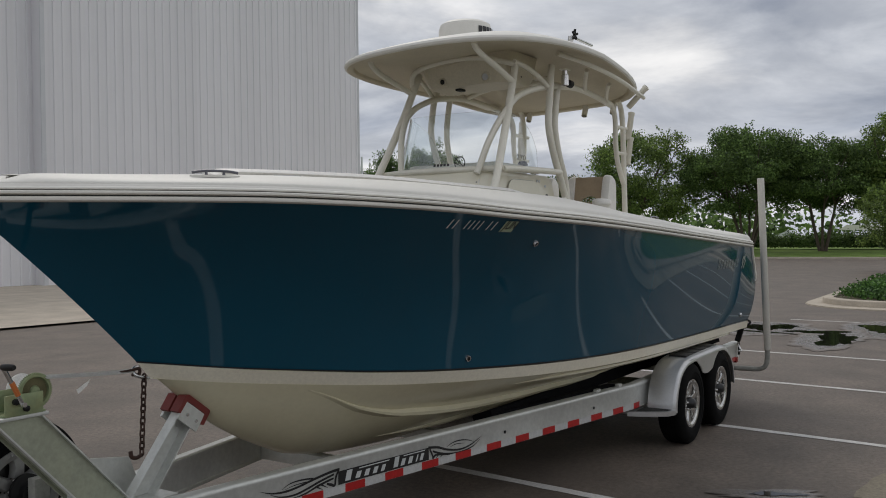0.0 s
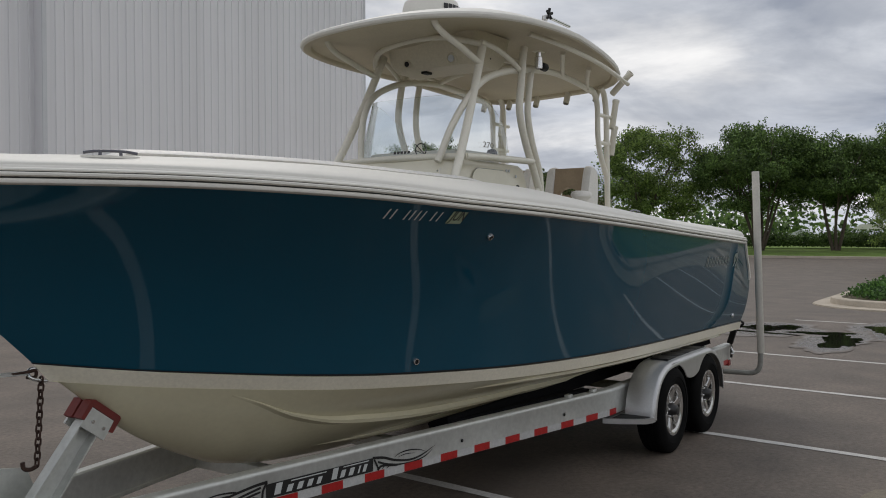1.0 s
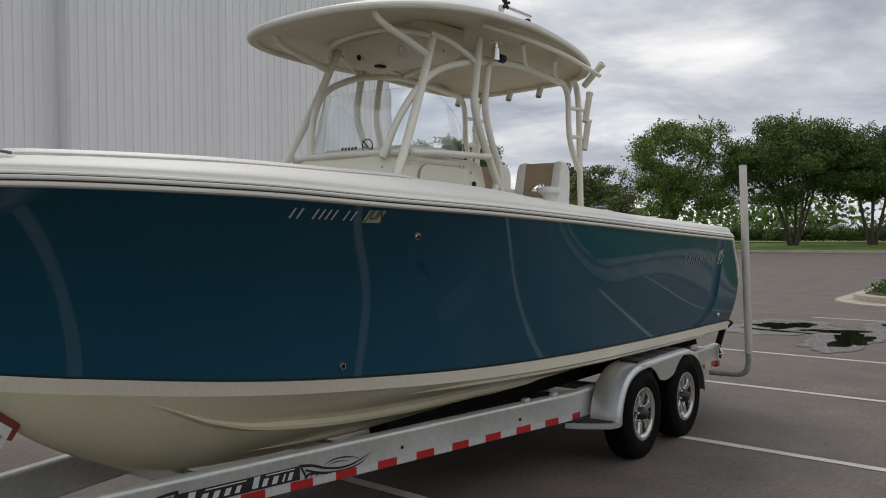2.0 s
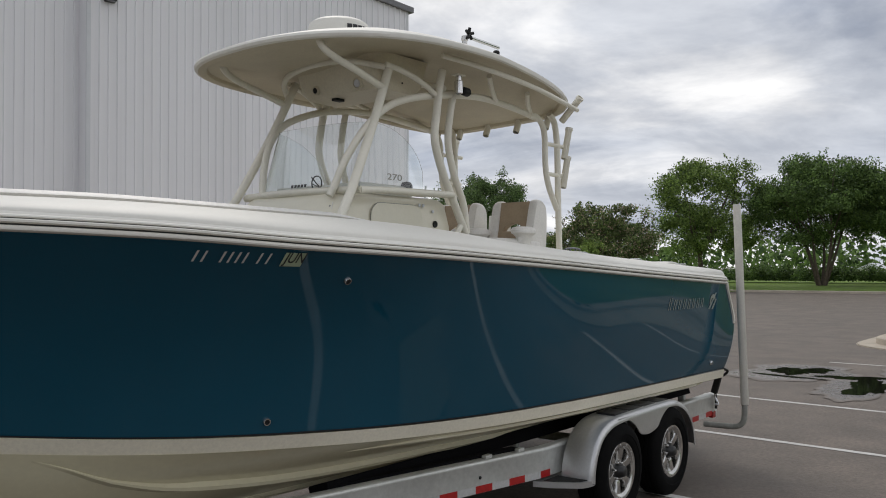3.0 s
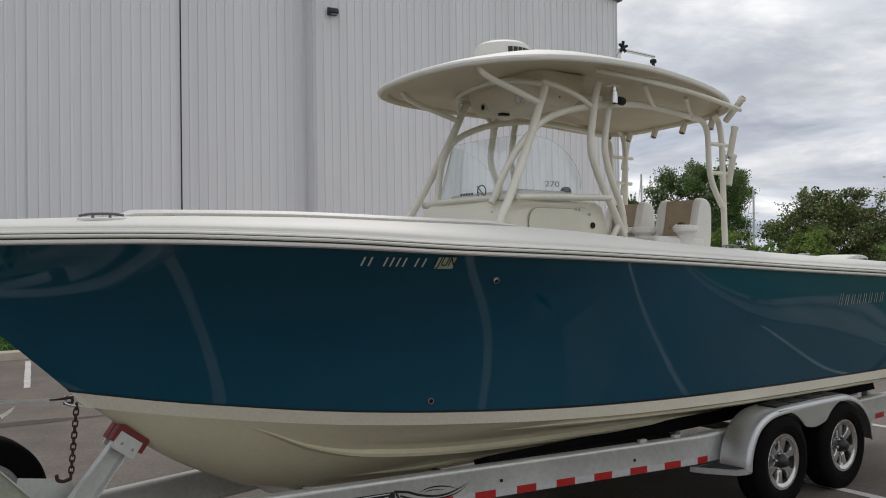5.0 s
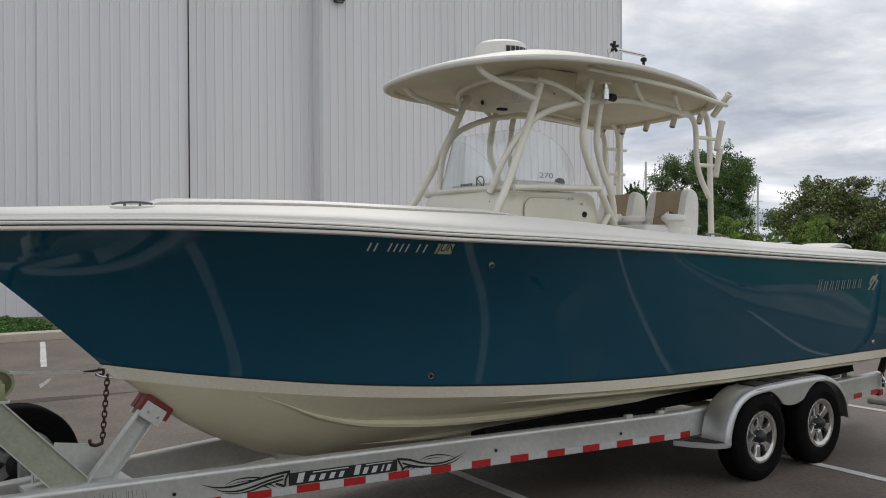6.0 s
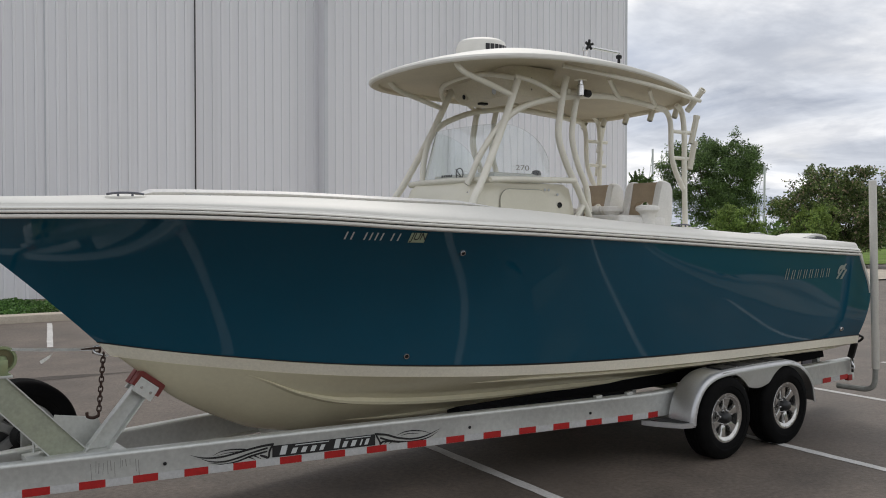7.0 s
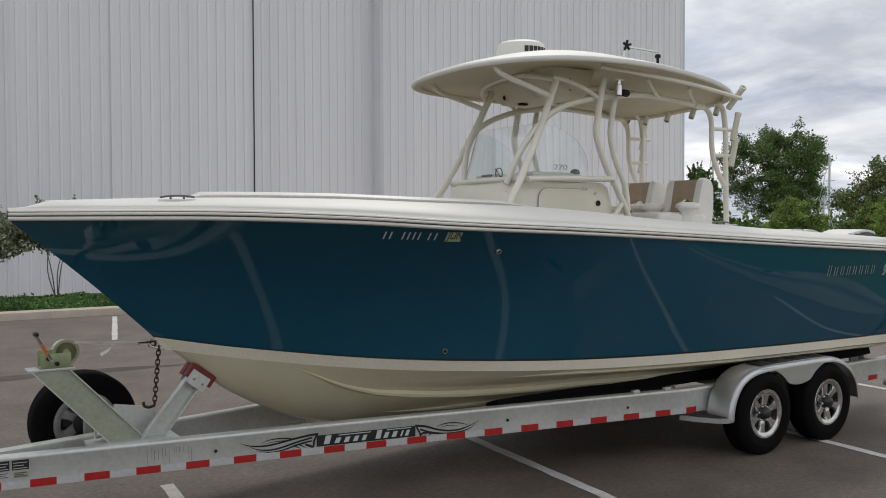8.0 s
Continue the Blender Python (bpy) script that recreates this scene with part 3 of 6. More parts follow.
def rib_profile(w):
    """Depth of the sheet at steps across one panel, ribs standing proud."""
    pts = []
    for k in range(3):
        c = (k + 0.5) * w / 3
        pts += [(c - w / 6 + 0.001, 0), (c - 0.050, 0), (c - 0.030, -0.058), (c + 0.030, -0.058), (c + 0.050, 0)]
    return pts + [(w, 0)]


PW = RIB * 3
pm = bpy.data.meshes.new("wall_panel")
prof = rib_profile(PW)
pv = [(x, y, z) for z in (0, 1) for x, y in prof]
n_ = len(prof)
pm.from_pydata(pv, [], [(k, k + 1, n_ + k + 1, n_ + k) for k in range(n_ - 1)])
pm.materials.append(M_PANEL)


def panel_row(start, count, setback):
    for k in range(count):
        p = start + ALONG * (PW * (k + 1)) + BACK * setback
        far = (p - CORNER).dot(ALONG)
        ob = new("wall_panel", pm)
        ob.parent = warehouse
        # panels run towards the corner from their own edge
        ob.matrix_local = Matrix.Translation(p - PLACE[warehouse] + Vector((0, 0, LOW))) @ Matrix.Rotation(math.atan2(-ALONG.y, -ALONG.x), 4, "Z") @ Matrix.Diagonal((1, 1, EAVE + min(far, 40) * PITCH - LOW, 1))


n_right = int((STEP - CORNER).length / PW)
panel_row(CORNER, n_right, 0.0)
panel_row(STEP, 46, 0.7)


def wall_box(p, length, depth, z0, z1, name, material, setback=0.0, label="", bevel=0.0):
    """A box standing along the facade from p, to the left."""
    bm = box(0, length, 0, depth, z0, z1, bevel)
    m = Matrix.Translation(p + BACK * setback) @ Matrix((ALONG, BACK, (0, 0, 1))).transposed().to_4x4()
    bmesh.ops.transform(bm, matrix=m, verts=bm.verts)
    bmesh.ops.recalc_face_normals(bm, faces=bm.faces)
    return part(name, bm, material, warehouse, label, smooth=False)


wall_box(STEP - ALONG * 0.45, 0.46, 0.72, LOW, 17.3, "step_wall", M_PANEL, 0.012, "return of the wall where the front steps back")
wall_box(STEP - ALONG * 0.16, 0.17, 0.05, LOW, 17.2, "corner_trim", M_TRIM, -0.045, "grey corner trim")
wall_box(CORNER - ALONG * 0.02, 0.2, 0.05, LOW, 15.6, "corner_trim", M_TRIM, -0.045, "grey corner trim")
wall_box(STEP + ALONG * 5.39, 0.05, 0.06, LOW, 18.2, "expansion_seam", M_SEAM, 0.615, "black vertical seal between wall bays")
wall_box(STEP + ALONG * 11.0, 0.09, 0.05, LOW, 18.2, "seam_trim", M_TRIM, 0.66, "grey seam trim")
# body behind the sheets, and the sloping roof edge
bm = bmesh.new()
for a, b, s in ((0.05, 17.0, 0.06), (17.1, 70, 0.76)):
    q = []
    for d in (a, b):
        p = CORNER + ALONG * d
        top = EAVE + min(d, 40) * PITCH
        q.append([p + BACK * s + Vector((0, 0, LOW)), p + BACK * s + Vector((0, 0, top)), p + BACK * 30 + Vector((0, 0, top)), p + BACK * 30 + Vector((0, 0, LOW))])
    V = [[bm.verts.new(v) for v in r] for r in q]
    for k in range(4):
        bm.faces.new((V[0][k], V[0][(k + 1) % 4], V[1][(k + 1) % 4], V[1][k]))
    bm.faces.new(V[0])
    bm.faces.new(V[1][::-1])
bmesh.ops.recalc_face_normals(bm, faces=bm.faces)
part("wall_core", bm, M_TRIM, warehouse, smooth=False)
rows = []
for d in (-0.25, 17.1, 40, 70):
    p = CORNER + ALONG * d
    top = EAVE + min(max(d, -0.3), 40) * PITCH
    rows.append([p + BACK * s + Vector((0, 0, top + h)) for s, h in ((-0.22, -0.16), (-0.22, 0.12), (0.3, 0.16), (30, 0.16), (30, 0.0), (0.0, -0.16))])
bm = grid(rows, close=True)
bm.verts.ensure_lookup_table()
bm.faces.new(bm.verts[:6])
bm.faces.new(bm.verts[-6:][::-1])
bmesh.ops.recalc_face_normals(bm, faces=bm.faces)
part("roof_edge", bm, M_ROOFTRIM, warehouse, "dark sloping roof edge trim", smooth=False)

lamp_at = Vector((18.38, 27.98, 12.66)) - BACK * 0.05
wl_lamp = thing("wall_lamp", lamp_at, "black wall-pack flood lamp on the warehouse front", "wall lamp")
LM = Matrix.Translation(lamp_at) @ Matrix.Rotation(math.atan2(-ALONG.y, -ALONG.x), 4, "Z")
# curved hood: side profile swept across the width
rows = [[LM @ Vector((u, -d * (1 - 0.12 * abs(u / 0.21) ** 3), h)) for d, h in ((0, 0.15), (0.10, 0.15), (0.20, 0.125), (0.29, 0.06), (0.33, -0.03), (0.33, -0.09), (0.08, -0.16), (0, -0.16))] for u in (-0.21, -0.19, -0.1, 0, 0.1, 0.19, 0.21)]
bm = grid(rows, close=True)
bm.verts.ensure_lookup_table()
bm.faces.new(bm.verts[:8])
bm.faces.new(bm.verts[-8:][::-1])
bmesh.ops.recalc_face_normals(bm, faces=bm.faces)
part("housing", bm, M_LAMPBLACK, wl_lamp)
bm = prism([(-0.15, -0.10), (0.15, -0.10), (0.15, -0.29), (-0.15, -0.29)], -0.150, -0.125, m=LM)
part("lens", bm, M_COWL, wl_lamp, "unlit dark lens")


# ---- plants ----
def leaf_mesh(name, pos, nrm_seed, size, material, parent, spread=0.4, lobes=1):
    """Many small leaf quads, each folded its own way, in one mesh."""
    rs = np.random.RandomState(nrm_seed)
    n = len(pos)
    a = rs.normal(size=(n, 3))
    a /= np.linalg.norm(a, axis=1)[:, None]
    b = rs.normal(size=(n, 3))
    b -= (a * b).sum(1)[:, None] * a
    b /= np.linalg.norm(b, axis=1)[:, None]
    s = size * rs.uniform(1 - spread, 1 + spread, n)[:, None]
    v = np.stack([pos - b * s * 0.28, pos + a * s * 0.5, pos + b * s * 0.28, pos - a * s * 0.5], 1).reshape(-1, 3)
    v = v - np.array(PLACE[parent])
    me = bpy.data.meshes.new(name)
    me.vertices.add(n * 4)
    me.vertices.foreach_set("co", v.ravel())
    me.loops.add(n * 4)
    me.loops.foreach_set("vertex_index", np.arange(n * 4))
    me.polygons.add(n)
    me.polygons.foreach_set("loop_start", np.arange(0, n * 4, 4))
    me.update(calc_edges=True)
    me.materials.append(material)
    ob = new(name, me)
    ob.parent = parent
    return ob


def tree(at, height, spread, seed, material, label, trunks=1, crown_low=0.3, leaves=7000, leaf=0.22, name="tree", group="", trunk_r=0.16, flat=1.0):
    rs = np.random.RandomState(seed)
    rnd = random.Random(seed)
    t = thing(name, at, label, "tree", group)
    at = Vector(at)
    ends = []
    for k in range(trunks):
        bm = bmesh.new()
        a0 = 2 * math.pi * (k + rnd.random() * 0.5) / trunks
        lean = (0.10 if trunks == 1 else 0.26) * spread
        foot = at + Vector((math.cos(a0), math.sin(a0), 0)) * (0.0 if trunks == 1 else trunk_r * 2.2)
        fork = at + Vector((math.cos(a0) * lean, math.sin(a0) * lean, height * (crown_low + 0.08)))
        mid = foot.lerp(fork, 0.5) + Vector((rnd.uniform(-0.1, 0.1), rnd.uniform(-0.1, 0.1), 0))
        tube([foot, mid, fork], trunk_r, 8, bm, 4, trunk_r * 0.62)
        for j in range(6 if trunks == 1 else 3):
            a = a0 + rnd.uniform(-1.2, 1.2) if trunks > 1 else 2 * math.pi * (j + rnd.random()) / 6
            r = spread * rnd.uniform(0.45, 0.85)
            tip = at + Vector((math.cos(a) * r, math.sin(a) * r, height * rnd.uniform(0.55, 0.9)))
            mid = fork.lerp(tip, 0.5) + Vector((rnd.uniform(-0.3, 0.3), rnd.uniform(-0.3, 0.3), rnd.uniform(0, 0.4)))
            tube([fork, mid, tip], trunk_r * 0.5, 6, bm, 4, 0.02)
            ends.append(tip)
        part("trunk", bm, M_BARK, t)
    # small clumps fill an uneven crown with holes in it, thinner towards its rim
    clumps = []
    zc, zr = height * (crown_low + 1) / 2, height * (1 - crown_low) / 2
    ph = rs.uniform(0, 6.28, 8)
    holes = rs.normal(size=(16, 3))
    holes = holes / np.linalg.norm(holes, axis=1)[:, None] * rs.uniform(0.5, 0.95, 16)[:, None]
    while len(clumps) < 270:
        p = rs.uniform(-1, 1, 3)
        r = np.linalg.norm(p)
        a = math.atan2(p[1], p[0])
        lim = 0.86 + 0.13 * math.sin(3 * a + ph[0]) + 0.10 * math.sin(5 * a + ph[1] + 2 * p[2]) + 0.08 * math.sin(7 * p[2] + ph[2])
        if r > lim or (r < 0.5 and rs.rand() < 0.6):
            continue
        if p[2] < -0.35 and abs(p[2]) > 0.9 * flat:
            continue
        if np.min(np.linalg.norm(holes - p, axis=1)) < 0.20:
            continue
        clumps.append((p[0] * spread, p[1] * spread, p[2] * zr + zc, rs.uniform(0.45, 1.25)))
    C = np.array(clumps)
    per = leaves * 1.7 / len(C)
    rad = spread * 0.092
    P = []
    for c in C:
        g = np.clip(rs.normal(size=(int(per * c[3] ** 2), 3)), -1.8, 1.8) * np.array([1, 1, 0.55]) * rad * c[3]
        P.append(g + c[:3])
    for e in ends:
        P.append(np.clip(rs.normal(size=(int(per / 2), 3)), -1.7, 1.7) * rad * 0.8 + np.array(e - at))
    # leafy shoots that break the upper outline
    high = C[C[:, 2] > zc + 0.25 * zr]
    for k in range(46):
        c = high[rs.randint(len(high))]
        L = height * rs.uniform(0.05, 0.11)
        d = np.array([rs.normal() * 0.35, rs.normal() * 0.35, 1.0])
        u = rs.uniform(0.1, 1, 34)[:, None]
        P.append(c[:3] + d * u * L + rs.normal(size=(34, 3)) * 0.035 * spread * (1.15 - u))
    P = np.concatenate(P) + np.array(at)
    P = P[P[:, 2] > at.z + height * crown_low * 0.75]
    leaf_mesh("crown", P, seed + 1, leaf * 0.82, material, t)
    return t


def shrub_bed(name, pts_fn, count, height, seed, material, label, leaf=0.12, category="shrub"):
    """Low ground cover: clumped leaves over a bed, not countable."""
    rs = np.random.RandomState(seed)
    P = []
    first = None
    for k in range(count):
        x, y, z = pts_fn(rs)
        first = first or (x, y, z)
        h = height * rs.uniform(0.6, 1.2)
        n = 70
        a = rs.uniform(0, 6.28, n)
        u = rs.uniform(0, 1, n) ** 0.6
        P.append(np.stack([x + np.cos(a) * 0.5 * u, y + np.sin(a) * 0.5 * u, z + h * (1 - u ** 2 * 0.8) * rs.uniform(0.5, 1.1, n)], 1))
    t = thing(name, first, label, category, kind="stuff")
    leaf_mesh("leaves", np.concatenate(P), seed, leaf, material, t)
    return t


def on_bed(rs):
    x = rs.uniform(-7, 3.35)
    return x, 14.95 + rs.uniform(0, 3.2), 0.09


def on_island(rs):
    while True:
        x, y = rs.uniform(20.7, 26.7), rs.uniform(-4.4, -0.12)
        if x > 21.9 or abs(y + 2.25) < 0.95 + (x - 20.7):
            return x, y, 0.12


shrub_bed("ground_cover", on_bed, 520, 0.15, 31, M_LEAFB, "low bright green juniper ground cover in the kerbed bed", 0.075)
shrub_bed("ground_cover", on_island, 420, 0.38, 32, M_LEAFB, "low bright green juniper ground cover on the island", 0.10)

tree((2.75, 19.6, 0.0), 2.6, 1.05, 41, M_LEAFP, "small crape myrtle with slender grey stems before the warehouse", trunks=4, crown_low=0.46, leaves=6000, leaf=0.12, trunk_r=0.017)
tree((1.05, 19.9, 0.0), 2.5, 1.4, 61, M_LEAFP, "small crape myrtle with slender grey stems before the warehouse", trunks=4, crown_low=0.42, leaves=7000, leaf=0.12, trunk_r=0.017)
tree((83.2, 55.1, 0.3), 13.0, 5.75, 71, M_LEAFG, "round feathery green tree beyond the warehouse corner", crown_low=0.14, leaves=46000, leaf=0.26, trunk_r=0.3)
tree((47, 27.9, 0.3), 3.3, 1.75, 51, M_LEAFL, "light green bushy tree beside the round tree", crown_low=0.06, leaves=11000, leaf=0.16, trunks=3, trunk_r=0.06)
tree((42.6, 19.75, 0.2), 3.1, 1.25, 54, M_LEAFL, "light green young tree before the crape myrtle", crown_low=0.06, leaves=8000, leaf=0.15, trunks=3, trunk_r=0.05)
tree((41.0, 30.3, 0.3), 5.1, 1.1, 52, M_LEAFD, "dark scrubby tree by the warehouse corner", crown_low=0.1, leaves=11000, leaf=0.17, trunk_r=0.1)
tree((45.8, 20.3, 0.2), 5.5, 3.2, 43, M_LEAFM, "broad crape myrtle with faded brown flower heads", trunks=5, crown_low=0.08, leaves=32000, leaf=0.17, trunk_r=0.07)
tree((66.4, 22.3, 0.3), 10.4, 4.7, 44, M_LEAF, "open-crowned green oak on the verge", crown_low=0.15, leaves=29000, leaf=0.22, trunk_r=0.28)
tree((70, 14.5, 0.4), 9.8, 5.3, 45, M_LEAFD, "broad dark multi-stemmed tree on the verge", trunks=7, crown_low=0.29, leaves=44000, leaf=0.22, trunk_r=0.13)
tree((72, 9.2, 0.4), 9.2, 4.6, 47, M_LEAFD, "broad dark multi-stemmed tree on the verge", trunks=6, crown_low=0.31, leaves=36000, leaf=0.22, trunk_r=0.13)
tree((73, 3.5, 0.4), 10.2, 4.6, 46, M_LEAF, "open-crowned green oak on the verge", crown_low=0.25, leaves=32000, leaf=0.22, trunk_r=0.22)
tree((74, -5.5, 0.4), 10.0, 4.8, 48, M_LEAF, "open-crowned green oak on the verge", crown_low=0.25, leaves=28000, leaf=0.22, trunk_r=0.22)
tree((42, 0.7, 0.0), 4.3, 1.9, 49, M_LEAF, "small light green tree near the verge", crown_low=0.12, leaves=12000, leaf=0.14, trunk_r=0.07)


def on_hedge(rs):
    return rs.uniform(76, 79), rs.uniform(-14, 40), 0.5


shrub_bed("hedge", on_hedge, 1100, 1.3, 33, M_LEAFD, "dark clipped hedge behind the verge trees", 0.2, "hedge")


def far_woods():
    rs = np.random.RandomState(77)
    P = []
    for k in range(420):
        a = rs.uniform(0, 2 * math.pi)
        x, y = 150 * math.cos(a) * rs.uniform(0.9, 1.15), 150 * math.sin(a) * rs.uniform(0.9, 1.15)
        h = (7.5 if y < 62 else 3.6) if x > 60 else 11.0
        h *= rs.uniform(0.6, 1.15)
        n = 170
        g = rs.normal(size=(n, 3)) * np.array([2.6, 2.6, h * 0.25])
        g[:, 2] = np.abs(g[:, 2] + h * 0.5)
        P.append(g + np.array([x, y, 0]))
    t = thing("far_woods", (0, -150, 0), "distant belt of dark green woods round the lot", "woods", kind="stuff")
    leaf_mesh("leaves", np.concatenate(P), 78, 1.1, M_LEAFD, t)


far_woods()


# ---- beyond the verge ----
def shed(at, w, d, h):
    x, y, z = at
    t = thing("shed", at, "small white gabled shed beyond the verge trees", "shed")
    part("wall", box(x - d / 2, x + d / 2, y - w / 2, y + w / 2, z, z + h), M_WHITE, t, smooth=False)
    bm = prism([(-w / 2 - 0.2, 0), (w / 2 + 0.2, 0), (0, w * 0.26)], -d / 2 - 0.2, d / 2 + 0.2, m=axis_pose((x, y, z + h), (-1, 0, 0), (0, -1, 0)))
    part("roof", bm, M_TRIM, t, "grey gable roof", smooth=False)
    for k in (-0.25, 0.25):
        part("window", box(x - d / 2 - 0.03, x - d / 2 - 0.005, y + k * w - 0.4, y + k * w + 0.4, z + h * 0.35, z + h * 0.8), M_COWL, t, "dark window", smooth=False)


shed((106, 18.4, 0.1), 2.6, 4.0, 1.4)


def canopy(at, w, d, h):
    x, y, z = at
    t = thing("canopy", at, "white pipe-framed canopy beyond the hedge", "canopy")
    part("canopy_roof", prism([(-w / 2, 0), (-w / 3, 0.5), (w / 3, 0.5), (w / 2, 0)], -d / 2, d / 2, m=axis_pose((x, y, z + h), (-1, 0, 0), (0, -1, 0))), M_WHITE, t, smooth=False)
    for sx in (-1, 1):
        for sy in (-1, -0.33, 0.33, 1):
            part("post", tube([(x + sx * d / 2, y + sy * w / 2, z), (x + sx * d / 2, y + sy * w / 2, z + h)], 0.07, 8, smooth=0), M_WHITE, t)


canopy((98, 9.6, 0.4), 4.4, 4.0, 1.7)


def mast(x, y, h, spread):
    t = thing("sailboat_mast", (x, y, 0), "bare grey sailboat mast with a stay in the distance", "mast", "distant masts")
    part("pole", tube([(x, y, 0), (x, y, h)], 0.11, 8, smooth=0), M_TRIM, t)
    part("stay", tube([(x, y, h), (x + spread * 0.7, y + spread, 0.8)], 0.03, 6, smooth=0), M_TRIM, t)
    part("spreader", tube([(x, y - 0.6, h * 0.72), (x, y + 0.6, h * 0.72)], 0.04, 6, smooth=0), M_TRIM, t)


mast(82, 48.4, 8.9, 4.0)
mast(75.5, 58.0, 11.0, 3.4)
mast(83, 49.7, 5.0, -2.5)

# ---- the boat: bow towards -x, port side towards -y ----
boat = thing("boat", (3.2, 0, 0.42), "blue and cream centre-console fishing boat with hardtop, on a trailer", "boat")

sheer_z = table([-0.86, 0, 0.85, 1.6, 2.5, 3.5, 5.0, 7.1], [1.965, 1.963, 1.937, 1.895, 1.858, 1.812, 1.737, 1.642])
chine_z = table([0, 0.42, 0.76, 1.1, 1.47, 1.86, 2.7, 3.8, 5.2, 7.1], [1.19, 1.122, 1.078, 1.037, 1.002, 0.975, 0.932, 0.900, 0.872, 0.856])
keel_z = table([0.03, 0.11, 0.28, 0.5, 0.83, 1.06, 1.5, 2.2, 7.1], [1.165, 1.103, 0.962, 0.783, 0.605, 0.512, 0.435, 0.395, 0.385])
stern_x = table([0.3, 0.86, 1.27, 1.66, 1.8], [6.94, 7.00, 7.12, 6.88, 6.82])
BAND = 0.078


def stem_x(z):
    """The raked stem, a little rounder towards the top."""
    s = z - 1.19
    return -s - 0.142 * s * s


# hollow flare forward, fuller sides aft: depth, its bias up or down, and its peak, along the hull
HX = [-0.4, 0.6, 1.6, 2.6, 3.8, 5.2, 6.8]
flare = curve(HX, [-0.560, -0.446, -0.540, -0.331, 0.001, 0.039, 0.077])
twist = curve(HX, [0.135, 0.085, 0.110, 0.051, -0.063, -0.0275, 0.085])
waist = curve(HX, [0.016, 0.026, 0.006, -0.016, 0.015, -0.005, 0.054])


def beam(x, e, full, length, power):
    u = min(max((x - e) / length, 0), 1)
    return full * (1 - (1 - u) ** power)


def chine_y(x, e=0.0):
    return beam(x, e, 1.17, 4.5, 2.4) + (0.035 * ((x - 4) / 3) ** 2 if x > 4 else 0)


def sheer_y(x, e=-0.86):
    return beam(x, e, 1.37, 4.2, 3.2) - (0.08 * ((x - 3.5) / 3.3) ** 2 if x > 3.5 else 0)


def side_point(x, v):
    """A point of the port topside: v runs from the boot stripe (0) to the rub rail (1)."""
    z0, z1 = chine_z(x), sheer_z(x)
    z = z0 + (z1 - z0) * v
    e = stem_x(1.19 + (1.965 - 1.19) * v)
    w = 1 - 2 * v
    fair = flare(x) + twist(x) * w + waist(x) * w * w
    u = min(1, max(0, x - e) / 1.6)
    y = chine_y(x, e) * (1 - v) + sheer_y(x, e) * v
    y += fair * v * (1 - v) * (1 - (1 - u) ** 3)
    return Vector((x, -max(y, 0), z))


def side_normal(x, v):
    a, b = side_point(x + 0.02, v) - side_point(x - 0.02, v), side_point(x, min(v + 0.02, 1)) - side_point(x, v - 0.02)
    n = a.cross(b).normalized()
    return n if n.y < 0 else -n


def line_x(v, u):
    """Stations along one line of the topside, closer at the bow."""
    e = stem_x(1.19 + (1.965 - 1.19) * v)
    z = 0.86 + (1.642 - 0.86) * v
    return e + (stern_x(z) - e) * (u ** 1.5)


NU, NV = 110, 34


def both(rows):
    """Port rows and their mirror."""
    bm = grid(rows)
    grid([[(p[0], -p[1], p[2]) for p in r] for r in rows], bm)
    bmesh.ops.remove_doubles(bm, verts=bm.verts, dist=0.0008)
    bmesh.ops.recalc_face_normals(bm, faces=bm.faces)
    return bm


rows = [[side_point(line_x(j / NV, i / NU), j / NV) for i in range(NU + 1)] for j in range(NV + 1)]
bm = both(rows)
# raked transom between the two sides
tr = [[Vector((rows[j][-1].x, y, rows[j][-1].z)) for y in np.linspace(rows[j][-1].y, -rows[j][-1].y, 9)] for j in range(NV + 1)]
grid(tr, bm)
bmesh.ops.remove_doubles(bm, verts=bm.verts, dist=0.0008)
bmesh.ops.recalc_face_normals(bm, faces=bm.faces)
hull = part("hull", bm, M_BLUE, boat, "glossy dark blue topsides")


def band_rows(lo, hi, out, n=4):
    """A strip round the hull near the stripe, from lo to hi metres above its top edge."""
    res = []
    for j in range(n + 1):
        h = lo + (hi - lo) * j / n
        r = []
        for i in range(NU + 1):
            x = line_x(0, i / NU)
            p = side_point(max(x, 0.0), 0)
            e = 0.0 if h >= 0 else min(-h * 1.02, 0.09)
            xx = max(x, e)
            p = Vector((xx, -max(chine_y(xx, e) + 0.16 * h, 0), chine_z(xx) + h))
            p.y -= out * min(1, xx / 0.3)
            r.append(p)
        res.append(r)
    return res


part("boot_stripe", both(band_rows(-BAND, -0.004, 0.006)), M_STRIPE, boat, "cream white boot stripe")
pin = [[side_point(line_x(v, i / NU), v) + side_normal(max(line_x(v, i / NU), -0.8), max(v, 0.03)) * 0.003 for i in range(NU + 1)] for v in (0.0, 0.010)]
part("pinstripe", both(pin), M_PIN, boat, "thin black line above the stripe")


def bottom_point(x, w):
    """A point of the port bottom: w runs from the keel (0) to the stripe (1)."""
    zk, zc = keel_z(x), chine_z(x) - BAND
    fore = max(0.0, 1 - x / 3.2)
    y = max(chine_y(x, 0.08), 0.0) * w ** (1 - 0.28 * fore)
    z = zk + (zc - zk) * w ** (1 + 0.35 * fore)
    return Vector((x, -y, z))


